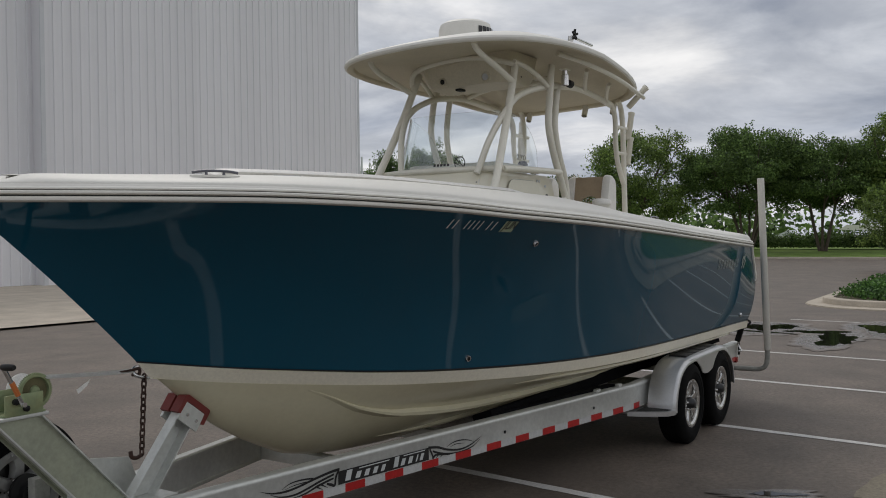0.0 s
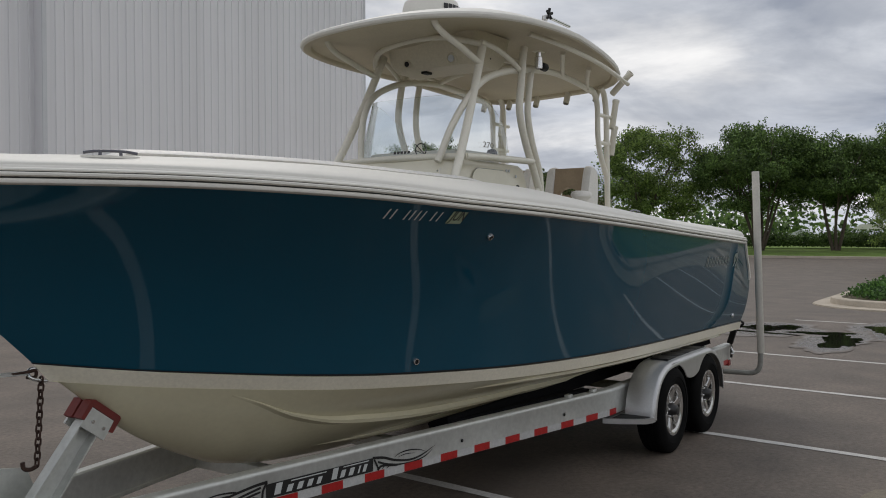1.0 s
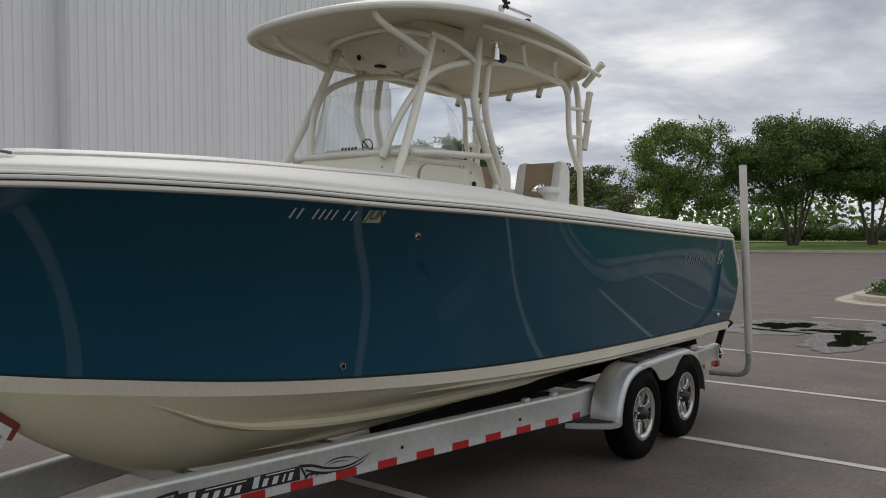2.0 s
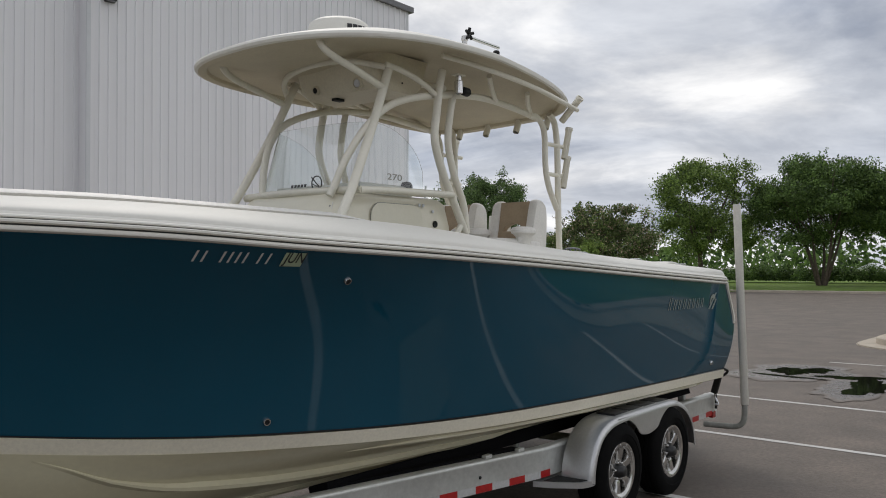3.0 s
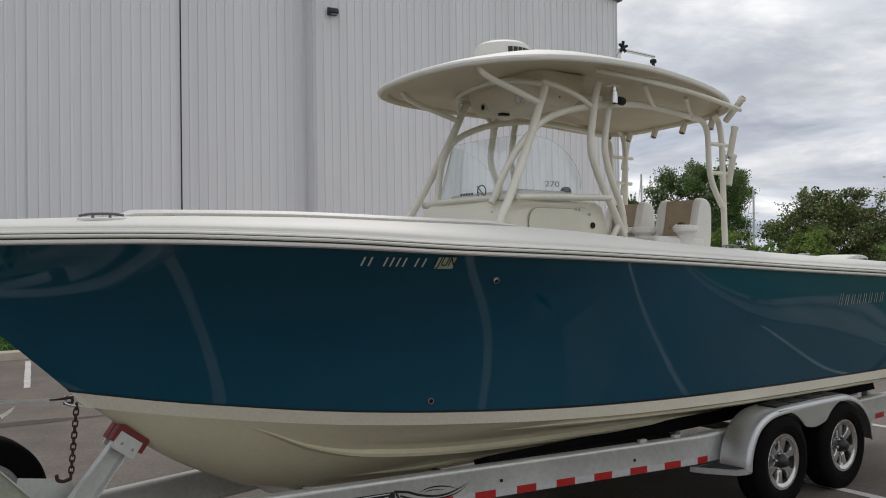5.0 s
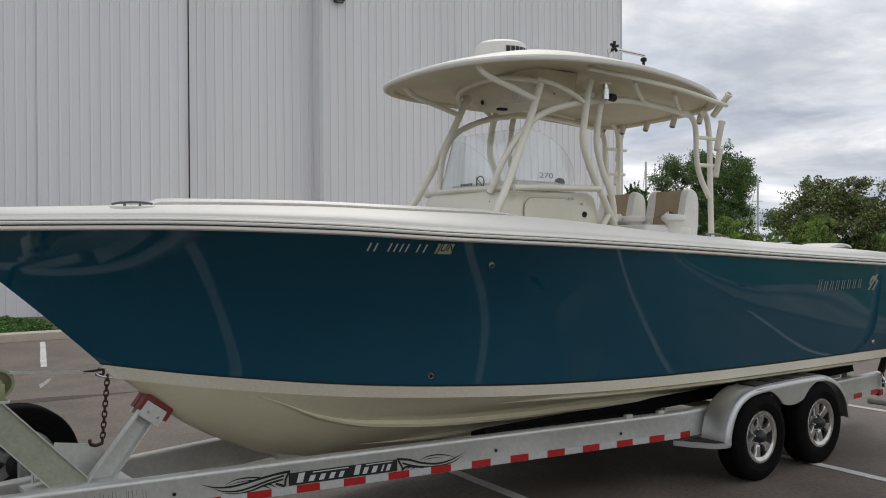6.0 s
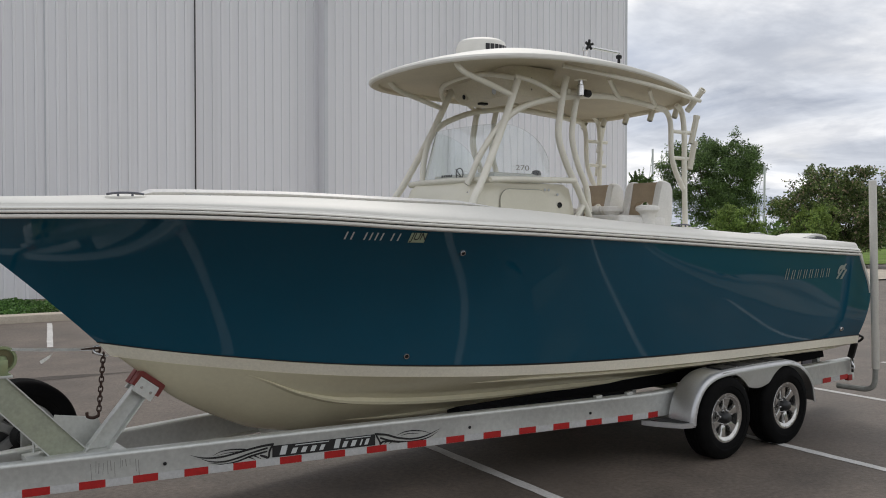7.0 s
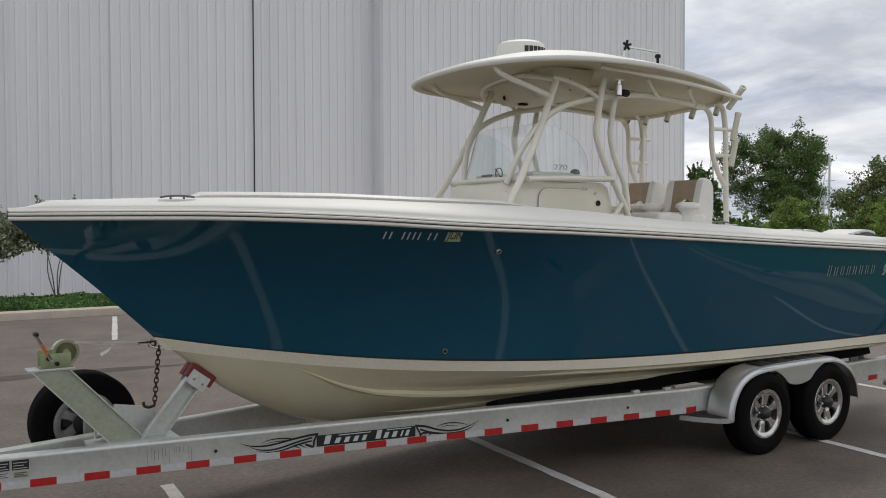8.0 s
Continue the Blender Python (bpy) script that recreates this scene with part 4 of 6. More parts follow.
NB = 16
rows = [[bottom_point(0.09 + (stern_x(0.5) - 0.09) * (i / NU) ** 1.5, j / NB) for i in range(NU + 1)] for j in range(NB + 1)]
bm = both(rows)
tr = [[Vector((r[-1].x, y, r[-1].z)) for y in np.linspace(r[-1].y, -r[-1].y, 5)] for r in rows[1:]]
grid(tr, bm)
part("hull_bottom", bm, M_CREAM, boat, "cream bottom with a faint waterline stain")


def strake(wf, x0, x1, width, drop):
    """A spray rail along the bottom, on both sides."""
    rows = [[], [], [], []]
    for i in range(71):
        t = i / 70
        x = x0 + (x1 - x0) * t
        k = min(1, t * 8, (1 - t) * 12)
        w = wf(x) if callable(wf) else wf
        a, b = bottom_point(x, w), bottom_point(x, min(w + 0.09, 0.99))
        d = (b - a).normalized()
        n = Vector((0, -d.z, d.y))
        n = n if n.z < 0 else -n
        rows[0].append(a - d * 0.01)
        rows[1].append(a + d * width * 0.75 * k + n * drop * k)
        rows[2].append(a + d * width * k + n * drop * 0.75 * k)
        rows[3].append(a + d * width * k - n * 0.004)
    return both(rows)


part("spray_rail", strake(table([0.8, 0.95, 1.2, 1.55, 2.2, 7], [0.95, 0.86, 0.70, 0.60, 0.575, 0.56]), 0.82, 6.88, 0.085, 0.040), M_CREAM, boat)
part("spray_rail", strake(0.28, 1.6, 6.88, 0.07, 0.03), M_CREAM, boat)
part("chine_rail", strake(0.88, 2.3, 6.88, 0.09, 0.022), M_CREAM, boat)

# gunwale cap, rub rail and inner liner
cap_h = table([-0.86, -0.66, -0.3, 0.2, 1.0, 1.8, 2.4, 2.9, 3.5, 4.9, 7.1], [0.072, 0.122, 0.131, 0.143, 0.166, 0.185, 0.192, 0.184, 0.163, 0.150, 0.122])
XS = [-0.86 + 7.68 * (i / 80) ** 1.35 for i in range(81)]


def cap_rows(profile):
    res = []
    for d, h in profile:
        r = []
        for x in XS:
            b = sheer_y(x)
            hh = h(x) if callable(h) else h
            k = min(1.0, b / 0.55)
            if 0 < d < 0.3 and x > 4.8:
                k *= 1 - 0.86 * min(1, (x - 4.8) / 1.7)
            tip = max(0.0, 1 - (x + 0.86) / 0.25)
            r.append(Vector((x - (0.006 * tip if d < 0 else -d * 0.55 * tip), -max(b - d * (k if d > 0 else 1), 0.0), sheer_z(x) + hh)))
        res.append(r)
    return res


rib = [(0.012, -0.004), (-0.018, -0.002), (-0.029, 0.003), (-0.032, 0.010), (-0.030, 0.017), (-0.024, 0.0205), (-0.003, 0.021)]
part("lower_rub_rail", both(cap_rows(rib)), M_WHITE, boat, "white lower rib of the rub rail")
# this strip and the thinner one above imitate shade inside the grooves
part("rub_groove", both(cap_rows([(-0.010, 0.019), (-0.011, 0.025), (-0.010, 0.031)])), M_RAILDARK, boat, "dark strip for the shade in the groove between the ribs")
rib = [(-0.003, 0.0275), (-0.026, 0.028), (-0.035, 0.033), (-0.035, 0.041), (-0.027, 0.0455), (-0.003, 0.046)]
part("rub_rail", both(cap_rows(rib)), M_WHITE, boat, "white middle rib of the rub rail")
part("rub_groove", both(cap_rows([(-0.010, 0.044), (-0.010, 0.051)])), M_RAILDARK, boat, "thin dark strip for the shade in the groove under the gunwale")
rib = [(-0.003, 0.049), (-0.022, 0.0495), (-0.026, 0.054), (-0.022, 0.060), (-0.010, 0.064), (-0.006, 0.070), (0.002, 0.075)]
part("upper_rub_rail", both(cap_rows(rib)), M_WHITE, boat, "white upper rib of the rub rail")
capf = lambda f, o=0.0: (lambda x: 0.075 + (cap_h(x) - 0.075) * f + o)
cap = [(0.0, 0.072), (0.003, capf(0.10)), (0.012, capf(0.22)), (0.07, capf(0.50)), (0.15, capf(0.80)), (0.22, capf(0.955)), (0.28, capf(1.0)), (0.36, capf(1.0)), (0.39, capf(1.0, -0.015)), (0.40, capf(1.0, -0.06)), (0.40, lambda x: capf(1.0, -0.075)(x) if x < 1.7 else -0.55 * min(1, (x - 1.7) / 1.0))]
part("gunwale", both(cap_rows(cap)), M_WHITE, boat, "white moulded gunwale and foredeck edge")
for s in (1, -1):
    end = [Vector((r[-1].x + 0.002, s * r[-1].y, r[-1].z)) for r in cap_rows([(-0.02, 0.0), (-0.024, 0.06)] + cap[:-1])]
    end.append(Vector((end[-1].x, end[-1].y, end[0].z)))
    bm = bmesh.new()
    lip = [bm.verts.new(p) for p in end]
    back = [bm.verts.new(p + Vector((-0.03, 0, 0))) for p in end]
    bm.faces.new(lip)
    for i in range(len(lip)):
        j = (i + 1) % len(lip)
        bm.faces.new((lip[i], lip[j], back[j], back[i]))
    bmesh.ops.recalc_face_normals(bm, faces=bm.faces)
    part("gunwale_end", bm, M_WHITE, boat)


def stern_edge(z):
    """The aft edge of the topside, on the port side."""
    v = (z - 0.86) / (1.642 - 0.86)
    return side_point(line_x(v, 1.0), v)


# the rub rail turns down the raked stern edge
for s in (1, -1):
    bm = bmesh.new()
    rows = [[], [], [], [], []]
    for i in range(15):
        p = stern_edge(1.664 - 0.384 * i / 14)
        k = 1 if i < 14 else 0.35
        for r, (dx, dy) in zip(rows, ((-0.036, 0.004), (-0.031, -0.014 * k), (-0.006, -0.017 * k), (0.012, -0.008 * k), (0.012, 0.06))):
            r.append(Vector((p.x + dx, s * (p.y + dy), p.z)))
    grid(rows, bm)
    bmesh.ops.recalc_face_normals(bm, faces=bm.faces)
    part("stern_rub_rail", bm, M_WHITE, boat, "white rub rail down the stern edge")
# deck inside: raised foredeck, then the cockpit sole
bm = bmesh.new()
inner = [(x, max(sheer_y(x) - 0.385 * min(1, sheer_y(x) / 0.55), 0.0)) for x in XS]
fd = [(x, max(min(sheer_y(x) - 0.31 * min(1, sheer_y(x) / 0.55), 1.15 * (x + 0.67)), 0.0)) for x in XS if -0.68 < x < 0.35]
grid([[(x, s * y, sheer_z(x) + cap_h(x) - 0.003 + 0.02 * (1 - abs(s)) * min(1, (x + 0.86) / 1.0)) for x, y in fd] for s in (-1, -0.5, 0, 0.5, 1)], bm)
bmesh.ops.remove_doubles(bm, verts=bm.verts, dist=0.0005)
bmesh.ops.recalc_face_normals(bm, faces=bm.faces)
part("foredeck", bm, M_WHITE, boat, "white foredeck")
bm = grid([[(x, s * y, 1.18) for x, y in inner if x > 2.6] for s in (-1, 1)])
bmesh.ops.recalc_face_normals(bm, faces=bm.faces)
part("cockpit_sole", bm, M_WHITE, boat, "white cockpit sole")
# padded coaming that stands above the foredeck edge
co = []
for prof in [(0.40, 0.0), (0.375, 0.024), (0.40, 0.042), (0.46, 0.046), (0.50, 0.03), (0.50, -0.2)]:
    r = []
    for i in range(41):
        x = 0.14 + (2.62 - 0.14) * i / 40
        e = min(1, 0.35 + i / 1.6, (40 - i) / 8)
        r.append(Vector((x, -(sheer_y(x) - prof[0]), sheer_z(x) + cap_h(x) + prof[1] * (e if prof[1] > 0 else 1) - 0.004)))
    co.append(r)
part("bow_coaming", both(co), M_VINYL, boat, "white bow coaming pad")
# transom cap across the stern
bm = box(6.42, 6.80, -1.16, 1.16, 1.20, sheer_z(6.8) + 0.085, 0.03)
part("transom_cap", bm, M_WHITE, boat, "white transom top with bait well lid")


# hull fittings
def ring_on_side(x, z, r, name, label, depth=0.014):
    v = (z - chine_z(x)) / (sheer_z(x) - chine_z(x))
    p, n = side_point(x, v), side_normal(x, v)
    m = axis_pose(p, n)
    o = part(name, lathe([(r, -0.01), (r, depth * 0.5), (r * 0.86, depth), (r * 0.62, depth), (r * 0.55, depth * 0.4), (r * 0.55, -0.01)], m, 24), M_STEEL, boat, label)
    part("drain_hole", lathe([(r * 0.56, 0.002), (0, 0.002)], m, 16), M_BLACK, o)


for x, z in ((1.965, 1.751), (1.779, 1.049), (6.64, 0.945)):
    ring_on_side(x, z, 0.021, "through_hull_fitting", "round stainless through-hull fitting")


def on_side(outline, x, z, s, tilt=0.0, out=0.0035, thick=0.002, bm=None):
    """A flat shape laid on the port topside: outline in metres right and up from (x, z), facing out."""
    bm = bm or bmesh.new()
    c, sn = math.cos(tilt), math.sin(tilt)
    vs = []
    for a, b in outline:
        a, b = a * s, b * s
        px, pz = x + a * c - b * sn, z + a * sn + b * c
        v = (pz - chine_z(px)) / (sheer_z(px) - chine_z(px))
        v = min(max(v, 0.02), 0.995)
        vs.append(bm.verts.new(side_point(px, v) + side_normal(px, min(v, 0.97)) * out))
    bm.faces.new(vs)
    return bm


def bar(w, h, slant=0.0, x=0.0, y=0.0):
    return [(x, y), (x + w, y), (x + w + slant, y + h), (x + slant, y + h)]


# registration, reduced to plain strokes, in three groups
for xs, n, pitch in ((1.124, 2, 0.037), (1.241, 4, 0.034), (1.410, 2, 0.042)):
    for k in range(n):
        zz_ = 1.850 - 0.035 * (xs + k * pitch - 1.1)
        part("registration_mark", on_side(bar(0.010, 0.046, -0.006), xs + k * pitch + 0.010, zz_ - 0.006, 1), M_DECALG, boat, "silver slanted mark on the bow")
sticker = part("month_sticker", on_side(bar(0.108, 0.060, -0.014), 1.540, 1.822, 1, tilt=-0.02), M_YEL, boat, "pale green month sticker")


def letters(text, size, m, material, parent, name, extrude=0.001, shear=0.0, label=""):
    cu = bpy.data.curves.new(name, "FONT")
    cu.body, cu.size, cu.extrude, cu.shear = text, size, extrude, shear
    cu.align_x, cu.align_y = "LEFT", "BOTTOM"
    tmp = bpy.data.objects.new("tmp", cu)
    me = bpy.data.meshes.new_from_object(tmp)
    bpy.data.objects.remove(tmp)
    bpy.data.curves.remove(cu)
    me.transform(Matrix.Translation(-PLACE[parent]) @ m)
    me.materials.append(material)
    ob = new(name, me)
    ob.parent = parent
    PLACE[ob] = PLACE[parent]
    if label:
        ob["label"] = label
    return ob


month = letters("JUN", 0.066, Matrix.Translation(PLACE[sticker]), M_DECALB, sticker, "lettering", 0.0005, 0.12)
for vert in month.data.vertices:
    px_, pz_ = 1.550 + vert.co.x * 0.9 - 0.30 * vert.co.y, 1.826 + vert.co.y - 0.02 * vert.co.x
    vv = (pz_ - chine_z(px_)) / (sheer_z(px_) - chine_z(px_))
    vert.co = side_point(px_, vv) + side_normal(px_, min(vv, 0.97)) * (0.0055 + vert.co.z) - PLACE[sticker]

# maker's marks near the stern as plain slanted bars and a badge
for k in range(8):
    for dx in (0.0, 0.038):
        part("maker_mark", on_side(bar(0.011, 0.082 if k else 0.098, 0.014), 5.53 + k * 0.10 + dx, 1.462, 1), M_MARK, boat, "silver slanted mark")
bm = bmesh.new()
on_side([(0.075 * math.cos(a), 0.07 * math.sin(a)) for a in np.linspace(0.5, 3.4, 12)] + [(0.045 * math.cos(a), 0.035 * math.sin(a)) for a in np.linspace(3.4, 0.5, 12)], 6.52, 1.50, 1, bm=bm)
on_side([(-0.10, -0.06), (-0.06, -0.06), (0.09, 0.08), (0.05, 0.08)], 6.52, 1.50, 1, bm=bm)
on_side([(-0.02, -0.065), (0.02, -0.065), (0.10, 0.02), (0.07, 0.03)], 6.52, 1.50, 1, bm=bm)
part("maker_badge", bm, M_MARK, boat, "silver sail-shaped badge")

# bow eye and cleats
part("bow_eye", tube([(0.05, 0.012, 1.165), (-0.012, 0.012, 1.162), (-0.016, -0.010, 1.128), (0.06, -0.010, 1.105)], 0.0085), M_STEEL, boat, "stainless bow eye")


def deck_cleat(x, y, z, turn):
    m = Matrix.Translation((x, y, z)) @ Matrix.Rotation(turn, 4, "Z")
    c = part("cleat", tube([m @ Vector(p) for p in ((-0.105, 0, 0.012), (-0.06, 0, 0.019), (0, 0, 0.021), (0.06, 0, 0.019), (0.105, 0, 0.012))], 0.0065, 8), M_COWL, boat, "low dark deck cleat")
    for s in (-0.04, 0.04):
        part("cleat_leg", lathe([(0.008, -0.005), (0.006, 0.018)], m @ Matrix.Translation((s, 0, 0)), 10), M_COWL, c)
    part("base_plate", lathe([(0.115, -0.01), (0.115, 0.000), (0, 0.000)], m @ Matrix.Diagonal((1, 0.28, 1, 1)), 28), M_WHITE, c, "flush base plate")


for sy in (-1, 1):
    deck_cleat(0.0, sy * 0.575, sheer_z(0) + 0.126, sy * 0.55)
    deck_cleat(4.35, sy * 1.11, sheer_z(4.35) + cap_h(4.35) + 0.001, 0.0)
part("deck_fitting", prism(rounded(0.15, 0.028, 0.012), 0, 0.005, m=Matrix.Translation((0.33, -(sheer_y(0.4) - 0.30), sheer_z(0.4) + cap_h(0.4) - 0.001)) @ Matrix.Rotation(-0.35, 4, "Z")), M_STEEL, boat, "small flush steel fitting")
for k in range(3):
    bm = lathe([(0.055, 0), (0.055, 0.008), (0.035, 0.012), (0.03, 0.002), (0, 0.002)], Matrix.Translation((4.55 + 0.9 * k, -1.06, sheer_z(4.55 + 0.9 * k) + cap_h(4.5) - 0.001)), 20)
    part("flush_rod_holder", bm, M_STEEL, boat, "flush stainless rod holder rim")

# ---- console, windshield and helm ----
bm = bmesh.new()
plan = lambda x0, x1, hw, r=0.16: [(x0 + r - r * math.cos(a), s * (hw - r + r * math.sin(a))) for s, aa in ((1, np.linspace(0, math.pi / 2, 6)), ) for a in aa] + [(x1, hw)] + [(x1, -hw)] + [(x0 + r - r * math.cos(a), -(hw - r + r * math.sin(a))) for a in np.linspace(math.pi / 2, 0, 6)]
levels = [(1.18, 2.46, 3.78, 0.52), (1.7, 2.54, 3.74, 0.52), (2.10, 2.62, 3.68, 0.515), (2.24, 2.68, 3.64, 0.505), (2.275, 2.71, 3.60, 0.48), (2.285, 2.76, 3.55, 0.44)]
rows = [[(x, y, z) for x, y in plan(x0, x1, hw)] for z, x0, x1, hw in levels]
grid(rows, bm, close=True)
bm.verts.ensure_lookup_table()
bm.faces.new(bm.verts[-len(rows[-1]):])
bmesh.ops.recalc_face_normals(bm, faces=bm.faces)
console = part("console", bm, M_CONSOLE, boat, "cream moulded helm console")
# side hatch with its gasket
bm = prism(rounded(0.50, 0.72, 0.09), 0, 0.010, m=axis_pose((2.88, -0.518, 1.50), (0, -1, 0), (1, 0, 0)))
hatch = part("hatch_door", bm, M_CONSOLE, console, "cream hatch door with rounded corners")
o, i = rounded(0.508, 0.728, 0.094), rounded(0.50, 0.72, 0.09)
bm = bmesh.new()
m = axis_pose((2.876, -0.519, 1.496), (0, -1, 0), (1, 0, 0))
A = [bm.verts.new(m @ Vector((x, y, 0.003))) for x, y in o]
B = [bm.verts.new(m @ Vector((x + 0.004, y + 0.004, 0.003))) for x, y in i]
for k in range(len(A)):
    bm.faces.new((A[k], A[(k + 1) % len(A)], B[(k + 1) % len(A)], B[k]))
part("hatch_gasket", bm, M_STAIN, console, "thin dark hatch gap")
for x, z in ((3.36, 2.225), (3.40, 2.225), (3.50, 2.19), (2.84, 2.02)):
    part("screw", lathe([(0.012, 0), (0.011, 0.005), (0, 0.006)], axis_pose((x, -0.517, z), (0, -1, 0)), 10), M_TRIM, console)
part("socket", lathe([(0.024, 0), (0.022, 0.008), (0.012, 0.004), (0, 0.004)], axis_pose((3.525, -0.517, 2.105), (0, -1, 0)), 14), M_BLACK, console, "black power socket")
for y in (0.10, -0.36):
    hp = part("hinge_plate", prism(rounded(0.085, 0.06, 0.012), 0, 0.006, m=axis_pose((2.660, y + 0.042, 2.160), (-0.92, 0, 0.39), (0, -1, 0))), M_WHITE, console, "white screwed plate")
    for d in (0.02, 0.065):
        part("screw", lathe([(0.008, 0.005), (0.007, 0.009), (0, 0.010)], axis_pose((2.660, y + 0.042, 2.160), (-0.92, 0, 0.39), (0, -1, 0)) @ Matrix.Translation((d, 0.03, 0)), 8), M_STAIN, hp, "dull screw")
# dash pod behind the glass
part("dash", box(2.92, 3.44, -0.40, 0.40, 2.27, 2.36, 0.03), M_WHITE, console, "white dash top")
part("compass", lathe([(0.055, 0), (0.055, 0.02), (0.04, 0.05), (0, 0.06)], Matrix.Translation((3.40, -0.37, 2.350)) @ Matrix.Diagonal((0.75, 0.75, 0.75, 1)), 20), M_BLACK, console, "black dash compass")
wheel = part("steering_wheel", tube([(3.62, 0.19 * math.cos(a), 2.06 + 0.19 * math.sin(a)) for a in np.linspace(0, 2 * math.pi, 25)], 0.014, 8, smooth=0), M_STEEL, console, "stainless steering wheel")

# curved acrylic windshield: front and sides in one sheet, top falling away aft
path = [(3.44, -0.485), (3.2, -0.495), (3.02, -0.495), (2.88, -0.475), (2.80, -0.42), (2.76, -0.33), (2.74, -0.17), (2.735, 0), (2.74, 0.17), (2.76, 0.32), (2.80, 0.40), (2.88, 0.445), (3.02, 0.46), (3.2, 0.46), (3.44, 0.45)]
P = spline([(x, y, 0) for x, y in path], 5)
rows = []
for j in range(9):
    r = []
    for p in P:
        aft = min(max((p.x - 2.84) / 0.60, 0), 1)
        top = 0.44 * math.sqrt(max(1 - aft ** 1.7, 0)) + 0.012
        h = top * j / 8
        r.append(Vector((p.x + 0.30 * h, p.y * (1 - 0.10 * h), 2.285 + h)))
    rows.append(r)
bm = grid(rows)
bmesh.ops.recalc_face_normals(bm, faces=bm.faces)
bmesh.ops.solidify(bm, geom=bm.faces[:], thickness=0.006)
ws = part("windshield", bm, M_GLASS, console, "clear curved acrylic windshield")
ws.visible_shadow = False
part("windshield_base", tube([(p.x, p.y * 1.005, 2.292) for p in P], 0.010, 6, smooth=0), M_WHITE, console)
letters("270", 0.058, axis_pose((3.05, -0.508, 2.362), (0, -1, 0), (1, 0, 0)) @ Matrix.Diagonal((1.7, 1, 1, 1)), M_STAIN, ws, "model_number", 0.001, label="dark grey digits")
bm = bmesh.new()
for k in range(5):
    bmesh.ops.create_grid(bm, x_segments=1, y_segments=1, size=0.5, matrix=axis_pose((2.727, 0.02 - 0.03 * k, 2.335), (-1, 0, 0.3), (0, 1, 0)) @ Matrix.Diagonal((0.022, 0.02, 1, 1)))
part("lettering_marks", bm, M_PIN, ws, "short dark marks")
part("badge", tube([(2.732, -0.20 + 0.045 * math.cos(a), 2.345 + 0.045 * math.sin(a)) for a in np.linspace(0, 2 * math.pi, 17)] + [(2.725, -0.24, 2.31), (2.725, -0.16, 2.385)], 0.004, 6, smooth=0), M_PIN, ws, "dark round badge")

# ---- tower legs, arches and braces ----
TR = 0.027


def legs(name, pts, r=TR, label="", parent=None):
    for s in (1, -1):
        part(name, tube([(x if s > 0 else x + 0.02, y if s > 0 else -y - 0.04, z) for x, y, z in pts], r, 12), M_TUBE, parent or boat, label)


legs("front_leg", [(2.50, -0.60, 1.95), (2.56, -0.585, 2.12), (2.68, -0.56, 2.30), (2.92, -0.51, 2.72), (3.12, -0.47, 3.12)], 0.029)
part("arch", tube([(2.655, -0.39, 2.25), (2.68, -0.40, 2.30), (2.76, -0.44, 2.50), (2.90, -0.49, 2.71), (3.12, -0.51, 2.87), (3.5, -0.53, 2.975), (4.0, -0.55, 3.035), (4.45, -0.55, 3.02), (4.80, -0.545, 2.985)], 0.0245, 12), M_TUBE, boat)
part("arch", tube([(2.77, 0.36, 2.29), (2.81, 0.39, 2.48), (2.87, 0.41, 2.64), (2.98, 0.43, 2.775), (3.18, 0.455, 2.88), (3.5, 0.48, 2.975), (4.0, 0.51, 3.035), (4.45, 0.52, 3.02), (4.82, 0.515, 2.985)], 0.0245, 12), M_TUBE, boat)
legs("front_brace", [(3.03, -0.49, 2.96), (2.80, -0.50, 3.02), (2.60, -0.50, 3.07), (2.50, -0.49, 3.12), (2.47, -0.48, 3.19)], 0.022)
legs("middle_leg", [(3.56, -0.56, 3.15), (3.53, -0.565, 3.07), (3.50, -0.575, 2.985), (3.47, -0.58, 2.85), (3.45, -0.58, 2.66), (3.54, -0.58, 2.44), (3.70, -0.575, 2.20), (3.84, -0.57, 1.95), (3.90, -0.57, 1.6)], 0.0275)
legs("middle_leg", [(3.70, -0.545, 3.01), (3.66, -0.545, 2.85), (3.64, -0.545, 2.66), (3.70, -0.55, 2.45), (3.80, -0.555, 2.25), (3.83, -0.56, 2.05)], 0.025)
legs("leg_strut", [(3.06, -0.49, 3.115), (3.22, -0.52, 3.085), (3.38, -0.55, 3.025), (3.49, -0.57, 2.96)], 0.018)
legs("leg_brace", [(3.60, -0.57, 1.92), (3.74, -0.575, 2.10)], 0.022)
legs("rear_leg", [(4.66, -0.56, 3.0), (4.80, -0.555, 2.985), (4.885, -0.555, 2.88), (4.90, -0.555, 2.62), (4.95, -0.555, 2.46), (5.07, -0.558, 2.28)], 0.0235)
legs("rear_leg", [(4.99, -0.54, 3.05), (5.06, -0.545, 2.98), (5.09, -0.55, 2.80), (5.09, -0.555, 2.5), (5.09, -0.56, 2.2), (5.10, -0.565, 1.75)], 0.025)
legs("rung", [(4.89, -0.555, 2.80), (5.20, -0.56, 2.80)], 0.017)
legs("rung", [(4.90, -0.555, 2.56), (5.18, -0.56, 2.56)], 0.017)
legs("console_rail", [(2.74, -0.56, 2.285), (3.0, -0.575, 2.295), (3.3, -0.585, 2.30), (3.63, -0.59, 2.305)], 0.024)
part("console_rail", tube([(2.75, -0.57, 2.285), (2.72, -0.3, 2.29), (2.71, 0, 2.292), (2.72, 0.3, 2.29), (2.75, 0.50, 2.285)], 0.024), M_TUBE, boat)
